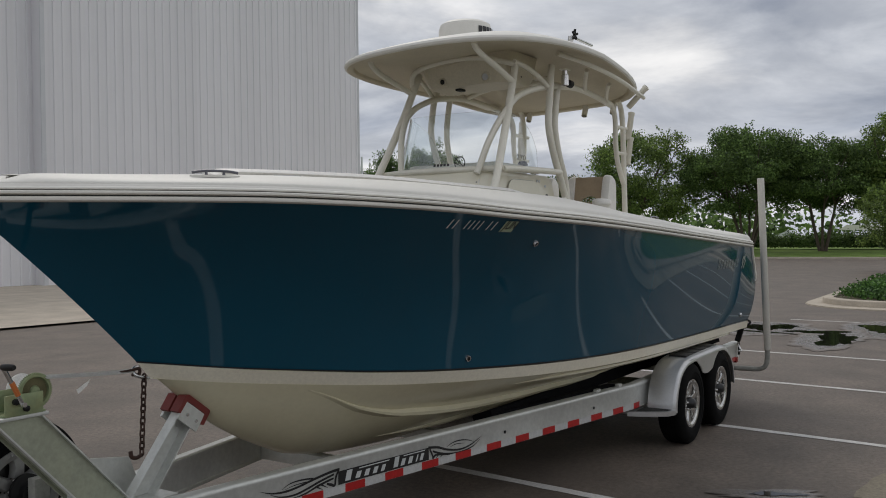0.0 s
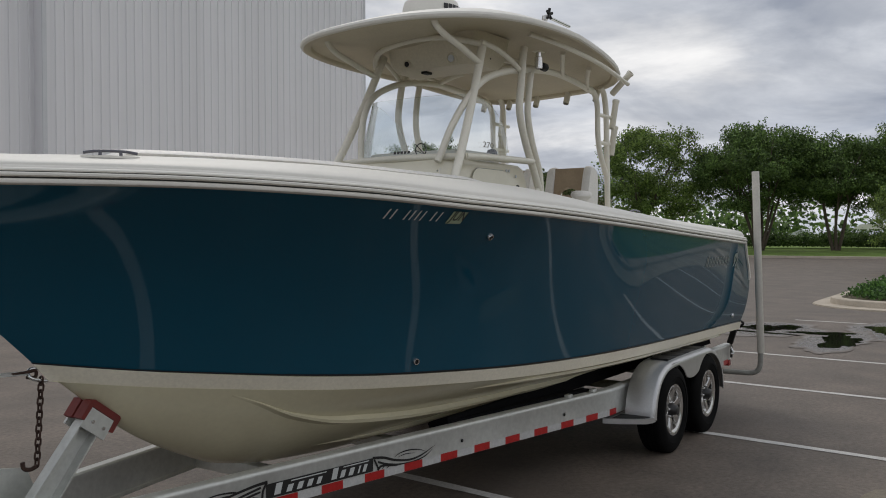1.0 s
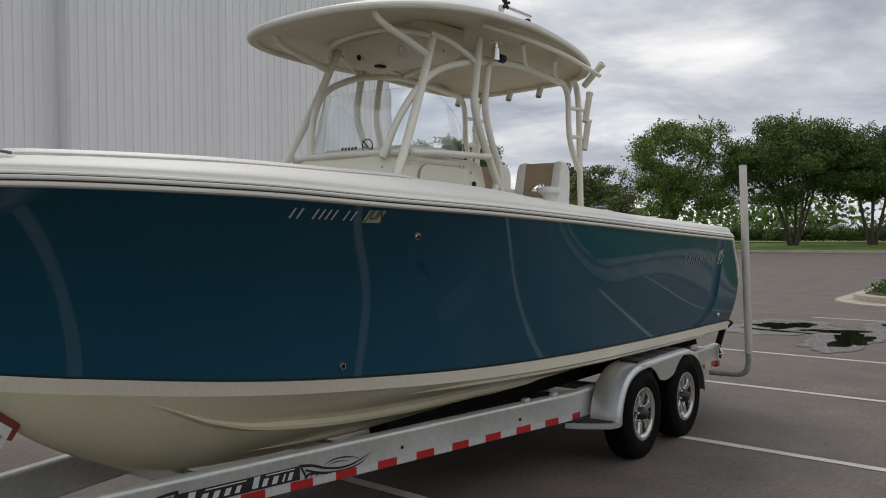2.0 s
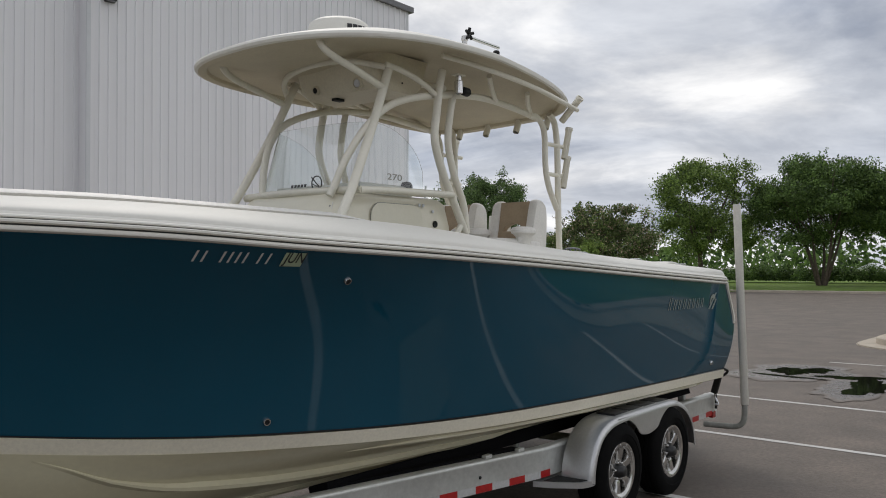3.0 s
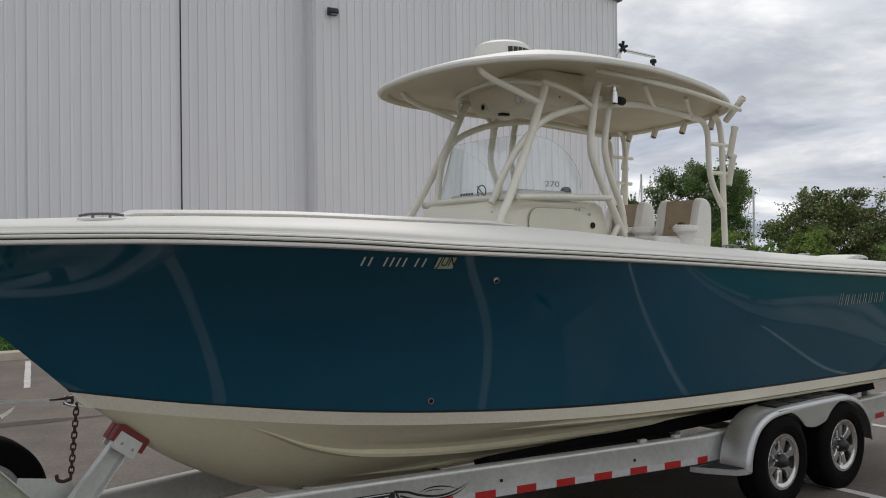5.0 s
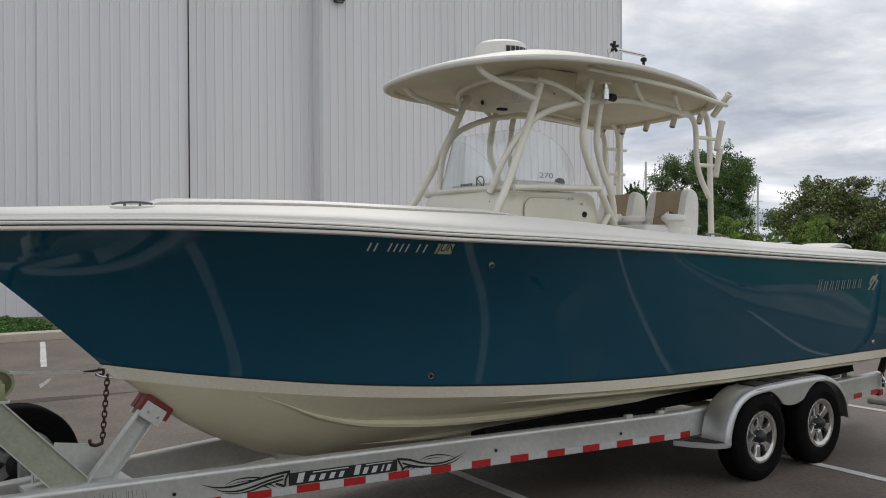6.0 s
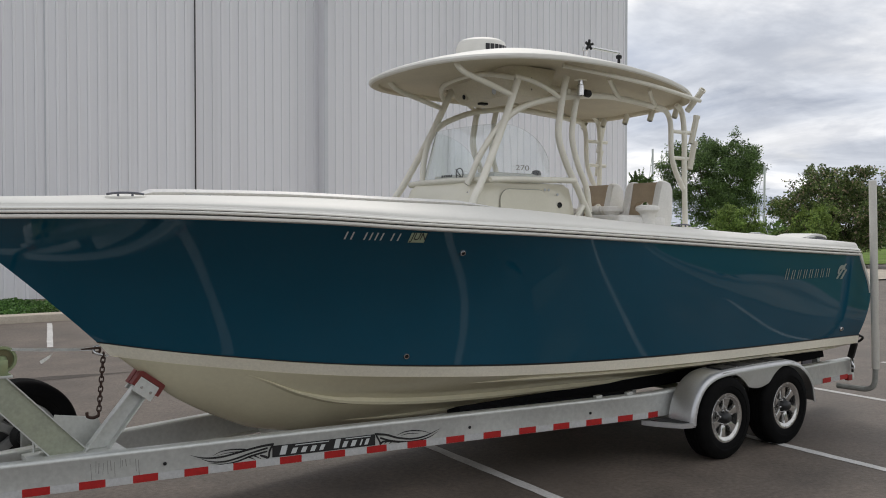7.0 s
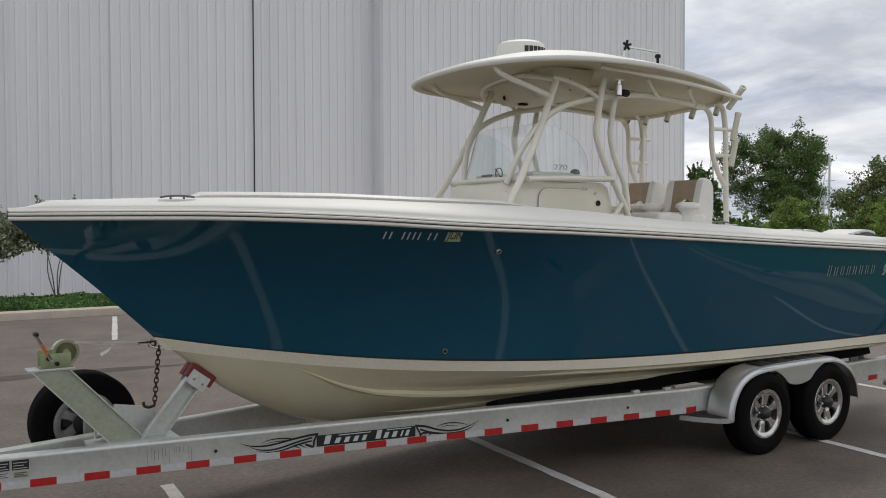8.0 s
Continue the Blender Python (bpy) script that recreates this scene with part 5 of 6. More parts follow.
part("front_bearer", tube([(3.09, 0.47, 3.03), (3.0, 0.40, 3.085), (2.93, 0.26, 3.125), (2.90, 0.0, 3.15), (2.95, -0.26, 3.15), (3.07, -0.48, 3.10)], 0.020), M_TUBE, boat, "bowed bearer under the hardtop")
for x in (3.62, 4.0):
    part("roof_bearer", tube([(x, -0.53, 3.04), (x, -0.3, 3.10), (x, 0, 3.12), (x, 0.3, 3.10), (x, 0.53, 3.04)], 0.022), M_TUBE, boat)
legs("roof_side_bar", [(3.38, -0.70, 3.20), (3.7, -0.80, 3.160), (4.3, -0.83, 3.118), (5.0, -0.79, 3.055)], 0.018)
legs("roof_brace", [(4.68, -0.555, 3.01), (4.56, -0.61, 3.06), (4.44, -0.68, 3.115)], 0.018)
legs("roof_brace", [(4.20, -0.56, 3.03), (4.05, -0.63, 3.085), (3.90, -0.71, 3.15)], 0.018)

# hardtop: rounded lens-shaped shell with a turned-down lip
HX0, HX1, HW, HY = 2.22, 5.18, 0.965, 0.025


def roof_edge(a):
    """Plan outline of the hardtop: rounder in front, squarer aft."""
    c, s = math.cos(a), math.sin(a)
    p = 2.5 if c < 0 else 5.0
    r = (abs(c) ** p + abs(s) ** p) ** (-1 / p)
    mid = 3.72
    x = mid + r * c * ((HX1 - mid) if c > 0 else (mid - HX0))
    y = r * s * HW * (1.0 - 0.14 * min(max(0, r * c), 1))
    return x, y + HY


def roof_z(x, y):
    return 3.192 - 0.040 * y - 0.045 * (max(0.0, 3.3 - x) / 1.1) ** 2 - 0.115 * (max(0.0, x - 3.5) / 1.6) ** 2.4


AN = 72
ringp = [roof_edge(2 * math.pi * k / AN) for k in range(AN)]


def shell(rings):
    rows = []
    for f, h in rings:
        # the crown sinks towards the stern
        rows.append([(3.66 + (x - 3.66) * f, HY + (y - HY) * f, roof_z(x, y) + h * (1 - 0.62 * min(max((3.66 + (x - 3.66) * f - 2.9) / 1.5, 0), 1) if h > 0 else 1)) for x, y in ringp])
    return rows


top = [(0.985, -0.042), (0.998, -0.035), (1.003, -0.020), (0.998, -0.004), (0.978, 0.010), (0.90, 0.046), (0.78, 0.090), (0.6, 0.138), (0.4, 0.166), (0.2, 0.178), (0.02, 0.182)]
bm = grid(shell(top), close=True)
bm.verts.ensure_lookup_table()
bm.faces.new(bm.verts[-AN:])
bmesh.ops.recalc_face_normals(bm, faces=bm.faces)
part("hardtop", bm, M_WHITE, boat, "white domed hardtop")
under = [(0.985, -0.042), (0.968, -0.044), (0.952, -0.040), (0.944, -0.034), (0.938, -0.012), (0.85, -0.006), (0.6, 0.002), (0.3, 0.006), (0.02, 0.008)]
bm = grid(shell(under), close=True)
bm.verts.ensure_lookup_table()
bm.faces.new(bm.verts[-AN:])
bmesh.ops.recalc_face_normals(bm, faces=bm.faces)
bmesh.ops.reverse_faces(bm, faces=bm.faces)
part("hardtop_liner", bm, M_UNDER, boat, "tan moulded underside of the hardtop, shade partly in its colour")

# overhead electronics box
rows = [[(x, y - 0.03, z) for x, y in plan(x0, x1, hw, 0.10)] for z, x0, x1, hw in ((3.22, 3.02, 3.56, 0.40), (3.03, 3.07, 3.50, 0.385), (2.985, 3.11, 3.46, 0.36), (2.98, 3.15, 3.42, 0.32))]
bm = grid(rows, close=True)
bm.verts.ensure_lookup_table()
bm.faces.new(bm.verts[-len(rows[-1]):])
bmesh.ops.recalc_face_normals(bm, faces=bm.faces)
ebox = part("electronics_box", bm, M_POD, boat, "cream overhead electronics box")
for y, rr in ((0.157, 0.032), (-0.235, 0.042)):
    m = axis_pose((3.072, y, 3.028), (-1, 0, -0.22), (0, 1, 0))
    s = part("speaker", lathe([(rr, -0.01), (rr, 0.008), (rr * 0.8, 0.012), (rr * 0.7, 0.004), (rr * 0.35, 0.010), (0, 0.010)], m, 24), M_POD, ebox, "round speaker")
    if y > 0:
        part("lens", lathe([(0.02, 0.0125), (0.012, 0.016), (0, 0.016)], m, 14), M_BLACK, s)
    else:
        part("grille", lathe([(0.026, 0.0125), (0.024, 0.015), (0.018, 0.013), (0.010, 0.015), (0, 0.014)], m, 18), M_TRIM, s, "pale speaker grille")
for y in (-0.37, -0.40):
    part("screw", lathe([(0.007, 0), (0.006, 0.003), (0, 0.003)], axis_pose((3.30, -0.422, 3.10 + 3 * (y + 0.38)), (0, -1, 0)), 8), M_BLACK, ebox)
for x, y in ((3.16, 0.05),):
    part("radio_mount", box(x, x + 0.08, y, y + 0.05, 2.962, 2.985, 0.006), M_BLACK, ebox, "black radio bracket")
# spreader light on the port side bar
sp = part("spreader_light", lathe([(0.018, 0.0), (0.030, 0.004), (0.030, 0.085), (0.022, 0.09), (0.022, 0.13), (0, 0.13)], Matrix.Translation((3.645, -0.635, 2.995)), 18), M_STEEL, boat, "stainless spreader light under the roof")
part("lamp_head", lathe([(0.020, 0), (0.030, 0.012), (0.031, 0.055), (0.022, 0.068), (0, 0.068)], axis_pose((3.675, -0.64, 3.022), (1, -0.15, -0.12)), 18), M_BLACK, sp, "black lamp head")
part("bracket", box(3.60, 3.69, -0.665, -0.605, 3.118, 3.126, 0.002), M_TUBE, sp)

# radar dome, antenna mounts
RD = Matrix.Translation((3.08, -0.05, 3.285))
rad = part("radar_dome", lathe([(0.210, 0.0), (0.212, 0.02), (0.208, 0.12), (0.196, 0.158), (0.165, 0.178), (0.08, 0.186), (0, 0.188)], RD, 48), M_WHITE, boat, "white radar dome")
bm = bmesh.new()
for k in range(6):
    a = -2.10 + 0.19 * k
    w = 0.055
    rr = 0.2135
    q = [(rr * math.cos(a + d / rr), rr * math.sin(a + d / rr), h) for d, h in ((0, 0.070), (w * 0.62, 0.070), (w * 0.62, 0.120), (0, 0.120))]
    bm.faces.new([bm.verts.new(RD @ Vector(p)) for p in q])
part("maker_marks", bm, M_PIN, rad, "dark block marks")
an = part("antenna_mount", lathe([(0.03, 0), (0.028, 0.015), (0.018, 0.02), (0.018, 0.085), (0.024, 0.09), (0.02, 0.12), (0, 0.125)], Matrix.Translation((3.64, -0.69, 3.262)), 16), M_CHROME, boat, "chrome ratchet antenna mount")
part("antenna_rod", tube([(3.66, -0.69, 3.385), (4.03, -0.70, 3.377)], 0.013, 10, smooth=0), M_STEEL, an, "folded-down steel rod")
bm = bmesh.new()
for k in range(5):
    a = 2 * math.pi * k / 5 + 0.3
    tube([(3.655, -0.715, 3.395), (3.655 + 0.042 * math.cos(a), -0.722, 3.395 + 0.042 * math.sin(a))], 0.011, 8, bm, 0)
part("star_knob", bm, M_BLACK, an, "black star knob")
part("gps_antenna", lathe([(0.012, 0), (0.012, 0.05), (0.024, 0.055), (0.026, 0.075), (0.018, 0.085), (0, 0.086)], Matrix.Translation((4.12, -0.62, 3.30)), 14), M_BLACK, boat, "small black mushroom antenna")


def rod_holder(a, b, parent=boat):
    a, b = Vector(a), Vector(b)
    L = (b - a).length
    h = part("rod_holder", lathe([(0.024, 0), (0.027, 0.004), (0.027, L - 0.03), (0.032, L - 0.02), (0.032, L), (0.023, L), (0.021, L - 0.05), (0, L - 0.05)], axis_pose(a, b - a), 16), M_TUBE, parent, "tube rod holder")
    return h


for s in (1, -1):
    rod_holder((5.16, s * 0.575, 2.70), (5.23, s * 0.585, 2.96))
    rod_holder((5.14, s * 0.575, 2.46), (5.20, s * 0.585, 2.72))
for s in (1, -1):
    rod_holder((5.03, -s * 0.63, 2.985), (5.01, -s * 0.815, 3.155))
for y in (-0.46, -0.17, 0.14, 0.43, 0.70):
    rod_holder((5.06, y, 2.945), (5.15, y, 3.14))

# helm seats on a shared base
base = part("seat_base", box(4.35, 4.92, -0.66, 0.66, 1.18, 1.90, 0.06, 3), M_WHITE, boat, "white moulded seat base")


def helm_seat(y):
    """A bucket seat: bolsters that sweep forward to the cushion, tan panel with an open half-moon slot."""
    bm = box(4.22, 4.86, y - 0.225, y + 0.225, 1.84, 2.035, 0.06, 3)
    seat = part("helm_seat", bm, M_VINYL, boat, "white bucket helm seat with a tan centre panel")
    side = [(4.50, 1.88), (4.56, 1.955), (4.66, 2.01), (4.73, 2.10), (4.762, 2.20), (4.785, 2.285), (4.805, 2.335), (4.84, 2.352), (4.90, 2.345), (4.945, 2.31), (4.96, 2.24), (4.955, 2.05), (4.93, 1.88)]
    P = spline([(x, z, 0) for x, z in side], 3)
    for s in (-1, 1):
        rows = []
        for d, k in ((0.138, 0.90), (0.141, 0.965), (0.150, 1.0), (0.178, 1.0), (0.198, 0.972), (0.210, 0.91)):
            rows.append([Vector((4.80 + (p.x - 4.80) * k, y + s * d, 2.10 + (p.y - 2.10) * k)) for p in P])
        bm = grid(rows, close=True)
        bm.verts.ensure_lookup_table()
        n = len(P)
        bm.faces.new(bm.verts[:n])
        bm.faces.new(bm.verts[-n:][::-1])
        bmesh.ops.recalc_face_normals(bm, faces=bm.faces)
        part("bolster", bm, M_VINYL, seat, "white side bolster of the backrest")
    # tan back panel leaning aft, cut out below its middle
    m = axis_pose((4.735, y, 1.93), (-1, 0, 0.20), (0, -1, 0))
    arch = [(-0.10 + 0.20 * t, 0.175 + 0.070 * math.sin(math.pi * t) ** 0.6) for t in np.linspace(0, 1, 11)]
    bm = prism([(-0.146, 0.175)] + arch + [(0.146, 0.175), (0.146, 0.36), (0.138, 0.416), (-0.138, 0.416), (-0.146, 0.36)], -0.05, 0.0, m=m)
    part("back_panel", bm, M_TAN, seat, "tan upper back panel")
    bm = prism([(-0.146, 0.0), (0.146, 0.0), (0.146, 0.174), (-0.146, 0.174)], -0.05, 0.004, m=m)
    part("lower_panel", bm, M_TAN, seat, "tan lower back panel")
    for s in (-1, 1):
        # oval pad on a flared stalk
        pad = lathe([(0, 0.054), (0.055, 0.052), (0.088, 0.042), (0.099, 0.022), (0.096, 0.000), (0.078, -0.014), (0.060, -0.035), (0.056, -0.10), (0.062, -0.20)], Matrix.Translation((4.595, y + s * 0.215, 2.075)) @ Matrix.Diagonal((1.42, 0.75, 0.95, 1)), 28)
        part("armrest", pad, M_VINYL, seat, "padded white oval armrest")


helm_seat(-0.325)
helm_seat(0.26)
part("grab_rail", tube([(4.36, -0.66, 1.84), (4.22, -0.66, 1.90), (4.20, 0, 1.90), (4.22, 0.66, 1.90), (4.36, 0.66, 1.84)], 0.014), M_STEEL, boat, "stainless foot rail")


# outboards hung on the transom
cowl_z = table([6.98, 7.04, 7.18, 7.38, 7.58, 7.72, 7.80], [1.760, 1.782, 1.838, 1.866, 1.844, 1.800, 1.755])


def cowl_ring(y, f, z_of):
    """One oval ring of the cowl, squarer than an ellipse."""
    ring = []
    for u in np.linspace(0, 2 * math.pi, 40, endpoint=False):
        c, s = math.cos(u), math.sin(u)
        x = 7.38 + 0.335 * f * math.copysign(abs(c) ** 0.75, c)
        ring.append((x, y + 0.20 * f * math.copysign(abs(s) ** 0.75, s), z_of(cowl_z(x))))
    return ring


def outboard(y):
    t = thing("outboard_motor", (7.35, y, 0.55), "grey outboard motor with a white cowl top, hung on the transom", "outboard motor", "twin outboards")
    rows = [cowl_ring(y, f, lambda z: 1.30 + (z - 1.322) * h) for f, h in ((0.80, 0), (0.92, 0.12), (0.985, 0.4), (0.985, 0.8), (0.97, 1.0))]
    bm = grid(rows, close=True)
    bm.verts.ensure_lookup_table()
    bm.faces.new(bm.verts[:40][::-1])
    bmesh.ops.recalc_face_normals(bm, faces=bm.faces)
    part("cowl", bm, M_COWL, t, "dark grey cowl")
    rows = [cowl_ring(y, f, lambda z: z + h) for f, h in ((0.96, -0.028), (1.0, -0.026), (1.005, -0.012), (0.985, -0.003), (0.93, 0.0), (0.5, 0.002), (0.02, 0.002))]
    bm = grid(rows, close=True)
    bmesh.ops.recalc_face_normals(bm, faces=bm.faces)
    part("cowl_top", bm, M_WHITE, t, "white cowl top")
    part("midsection", box(7.26, 7.56, y - 0.09, y + 0.09, 0.75, 1.31, 0.04), M_COWL, t)
    part("gearcase", lathe([(0.0, -0.32), (0.04, -0.28), (0.075, -0.1), (0.075, 0.15), (0.05, 0.3), (0, 0.32)], axis_pose((7.5, y, 0.62), (1, 0, 0), (0, 1, 0)), 20), M_COWL, t)
    part("skeg", box(7.42, 7.66, y - 0.012, y + 0.012, 0.42, 0.60, 0.008), M_COWL, t)
    part("bracket", box(6.9, 7.3, y - 0.12, y + 0.12, 1.0, 1.28, 0.03), M_COWL, t, "transom clamp bracket")


outboard(-0.35)
outboard(0.33)

# ---- the trailer ----
trailer = thing("boat_trailer", (3.2, 0, 0), "aluminium tandem-axle boat trailer with red and white reflector tape", "boat trailer")
KINK, RAIL_H, RAIL_W = 4.05, 0.205, 0.075


def rail_y(x):
    """Outer face of the port rail: splayed to the bend, then parallel."""
    return -0.48 - 0.1873 * (min(x, KINK) - 1.014)


def rail_z(x):
    return 0.350 + 0.0095 * min(x, 1.0) + 0.0050 * max(x - 1.0, 0)


def rail_beam(s):
    prof = [(0, 0.004), (0.004, 0), (RAIL_W - 0.004, 0), (RAIL_W, 0.004), (RAIL_W, 0.02), (RAIL_W - 0.006, 0.026), (RAIL_W - 0.006, RAIL_H - 0.03), (RAIL_W, RAIL_H - 0.022), (RAIL_W, RAIL_H - 0.008), (RAIL_W - 0.01, RAIL_H),
            (0.010, RAIL_H), (0.002, RAIL_H - 0.004), (-0.003, RAIL_H - 0.014), (-0.003, RAIL_H - 0.026), (0.0, RAIL_H - 0.032)]
    rows = []
    for x in (-1.02, 0, 1, 2, 3, KINK - 0.05, KINK, KINK + 0.05, 5, 6, 7.22):
        yy = rail_y(x) + (0.004 if abs(x - KINK) < 0.01 else 0)
        rows.append([(x, s * (yy + d), rail_z(x) + h) for d, h in prof])
    bm = grid(rows, close=True)
    bm.verts.ensure_lookup_table()
    n = len(prof)
    bm.faces.new(bm.verts[:n])
    bm.faces.new(bm.verts[-n:][::-1])
    bmesh.ops.recalc_face_normals(bm, faces=bm.faces)
    return part("side_rail", bm, M_ALU, trailer, "bright aluminium side rail")


port_rail, star_rail = rail_beam(1), rail_beam(-1)
part("tongue", box(-2.5, -0.55, -0.05, 0.05, 0.36, 0.46, 0.008), M_ALU, trailer, "aluminium tongue beam")
part("coupler", prism([(-2.75, -0.03), (-2.7, -0.06), (-2.45, -0.065), (-2.45, 0.065), (-2.7, 0.06), (-2.75, 0.03)], 0.39, 0.50), M_GALV, trailer, "galvanised ball coupler")
for x in (1.35, 2.3, 3.5, 4.2, 6.05, 7.05):
    w = -rail_y(x) - RAIL_W
    part("crossmember", box(x - 0.04, x + 0.04, -w, w, rail_z(x) + 0.004, rail_z(x) + 0.085, 0.006), M_ALU, trailer, "aluminium crossmember")
for x in (4.676, 5.57):
    part("axle", tube([(x, -1.08, 0.335), (x, 1.08, 0.335)], 0.04, 12, smooth=0), M_GALV, trailer, "galvanised axle tube")


def on_rail(s0, s1, z0, z1, out=0.0035, slant=0.0, s=1, bm=None):
    """A flat patch on the outer face of the front rail, between two stations along x."""
    bm = bm or bmesh.new()
    q = []
    for x, z in ((s0, z0), (s1, z0), (s1 + slant, z1), (s0 + slant, z1)):
        q.append(bm.verts.new((x, s * (rail_y(x) - out), rail_z(x) + z)))
    bm.faces.new(q if s > 0 else q[::-1])
    return bm


DX = 0.3048 * 0.983
for s, rail in ((1, port_rail), (-1, star_rail)):
    for k in range(-5, 13):
        x = 1.014 + DX * (k - 2)
        part("red_tape", on_rail(x, x + (DX * 0.485 if k < 12 else 0.11), 0.003, 0.050, s=s), M_RED, rail, "red reflector tape", smooth=False)
        if k < 12:
            part("white_tape", on_rail(x + DX * 0.485, x + DX, 0.003, 0.050, s=s), M_TAPEW, rail, "white reflector tape", smooth=False)
    for x in (6.62, 6.94):
        part("red_tape", on_rail(x, x + 0.15, 0.003, 0.050, s=s), M_RED, rail, "red reflector tape", smooth=False)
    part("white_tape", on_rail(6.77, 6.94, 0.003, 0.050, s=s), M_TAPEW, rail, "white reflector tape", smooth=False)
    for x in (0.30, 2.40, 3.45):
        if s > 0 or x < 3:
            part("rail_bolt", lathe([(0.011, 0), (0.011, 0.006), (0.006, 0.008), (0, 0.008)], axis_pose((x, s * (rail_y(x) - 0.001), rail_z(x) + 0.100), (0, -s, 0)), 12), M_BLACK, rail, "black bolt hole")

# maker's decal as plain shapes: a slanted panel of marks between curling tails
decal = part("rail_decal", on_rail(0.965, 1.675, 0.054, 0.130, 0.003, 0.0), M_DECALB, port_rail, "black slanted decal panel", smooth=False)
for x, w, h in ((1.012, 0.060, 0.130), (1.086, 0.052, 0.108), (1.152, 0.050, 0.108), (1.216, 0.048, 0.108), (1.278, 0.042, 0.108), (1.378, 0.055, 0.132), (1.436, 0.046, 0.112), (1.496, 0.048, 0.112), (1.560, 0.018, 0.112), (1.594, 0.038, 0.112)):
    part("decal_mark", on_rail(x, x + w * 0.66, 0.066, h - 0.006, 0.0042, 0.016), M_DECALG, decal, smooth=False)
part("decal_line", on_rail(1.115, 1.345, 0.116, 0.122, 0.0042, 0.004), M_DECALG, decal, smooth=False)
part("decal_line", on_rail(1.46, 1.64, 0.118, 0.124, 0.0042, 0.004), M_DECALG, decal, smooth=False)


def strand(bm, pts):
    """A curling stroke on the rail through stations of (x, height, width)."""
    P = spline(pts, 6)
    A, B = [], []
    for i, p in enumerate(P):
        d = P[min(i + 1, len(P) - 1)] - P[max(i - 1, 0)]
        n = Vector((-d.y, d.x)).normalized() * max(p.z, 0.001) / 2
        for L, s in ((A, 1), (B, -1)):
            x = p.x + n.x * s
            L.append(bm.verts.new((x, rail_y(x) - 0.003, rail_z(x) + p.y + n.y * s)))
    for k in range(len(P) - 1):
        bm.faces.new((A[k], A[k + 1], B[k + 1], B[k]))


fore_tail = (
    ((0.452, 0.133, 0.0013), (0.526, 0.107, 0.0080), (0.613, 0.098, 0.0121), (0.700, 0.106, 0.0121), (0.804, 0.124, 0.0134), (0.909, 0.138, 0.0147), (0.975, 0.141, 0.0161)),
    ((0.514, 0.103, 0.0013), (0.576, 0.077, 0.0067), (0.662, 0.067, 0.0107), (0.751, 0.081, 0.0121), (0.830, 0.101, 0.0121), (0.935, 0.121, 0.0121)),
    ((0.561, 0.071, 0.0013), (0.650, 0.052, 0.0067), (0.738, 0.058, 0.0094), (0.817, 0.079, 0.0121), (0.896, 0.094, 0.0121), (0.933, 0.099, 0.0094)),
)
fore_curls = (
    ((0.588, 0.114, 0.0013), (0.638, 0.133, 0.0054), (0.700, 0.138, 0.0080), (0.777, 0.131, 0.0094), (0.809, 0.120, 0.0027)),
    ((0.610, 0.109, 0.0013), (0.662, 0.118, 0.0040), (0.738, 0.120, 0.0054), (0.780, 0.116, 0.0013)),
    ((0.810, 0.079, 0.0107), (0.859, 0.052, 0.0013)),
    ((0.843, 0.084, 0.0107), (0.893, 0.055, 0.0013)),
    ((0.885, 0.079, 0.0107), (0.915, 0.067, 0.0161), (0.940, 0.059, 0.0134), (0.948, 0.101, 0.0134), (0.969, 0.139, 0.0121)),
)
aft_tail = (
    ((1.671, 0.130, 0.0161), (1.757, 0.116, 0.0147), (1.843, 0.086, 0.0134), (1.953, 0.067, 0.0121), (2.052, 0.077, 0.0100), (2.164, 0.116, 0.0013)),
    ((1.710, 0.100, 0.0121), (1.789, 0.072, 0.0121), (1.887, 0.0535, 0.0107), (1.997, 0.0510, 0.0094), (2.086, 0.067, 0.0067), (2.149, 0.099, 0.0013)),
    ((1.707, 0.054, 0.0161), (1.739, 0.072, 0.0134), (1.804, 0.063, 0.0094), (1.884, 0.043, 0.0013)),
)
aft_curls = (
    ((1.833, 0.104, 0.0013), (1.891, 0.122, 0.0067), (1.965, 0.124, 0.0080), (2.038, 0.111, 0.0054), (2.086, 0.092, 0.0013)),
    ((1.862, 0.098, 0.0013), (1.920, 0.107, 0.0054), (2.001, 0.099, 0.0013)),
    ((1.683, 0.120, 0.0121), (1.703, 0.084, 0.0121), (1.717, 0.053, 0.0107)),
    ((1.761, 0.070, 0.0094), (1.739, 0.052, 0.0013)),
    ((1.797, 0.064, 0.0094), (1.772, 0.048, 0.0013)),
)
for strokes in (fore_tail + fore_curls, aft_tail + aft_curls):
    bm = bmesh.new()
    for pts in strokes:
        strand(bm, pts)
    bmesh.ops.recalc_face_normals(bm, faces=bm.faces)
    part("decal_tail", bm, M_DECALB, port_rail, "black curling tail of the decal", smooth=False)
# dried water runs below the winch stand
rnd = random.Random(9)
for k in range(13):
    x = -0.115 + 0.022 * k + rnd.uniform(-0.008, 0.008)
    top = rnd.uniform(0.14, 0.17)
    part("water_stain", on_rail(x, x + rnd.uniform(0.0025, 0.005), top - rnd.uniform(0.03, 0.105), top, 0.0015, rnd.uniform(-0.006, 0.006)), M_STAIN, port_rail, "thin dark water run", smooth=False)
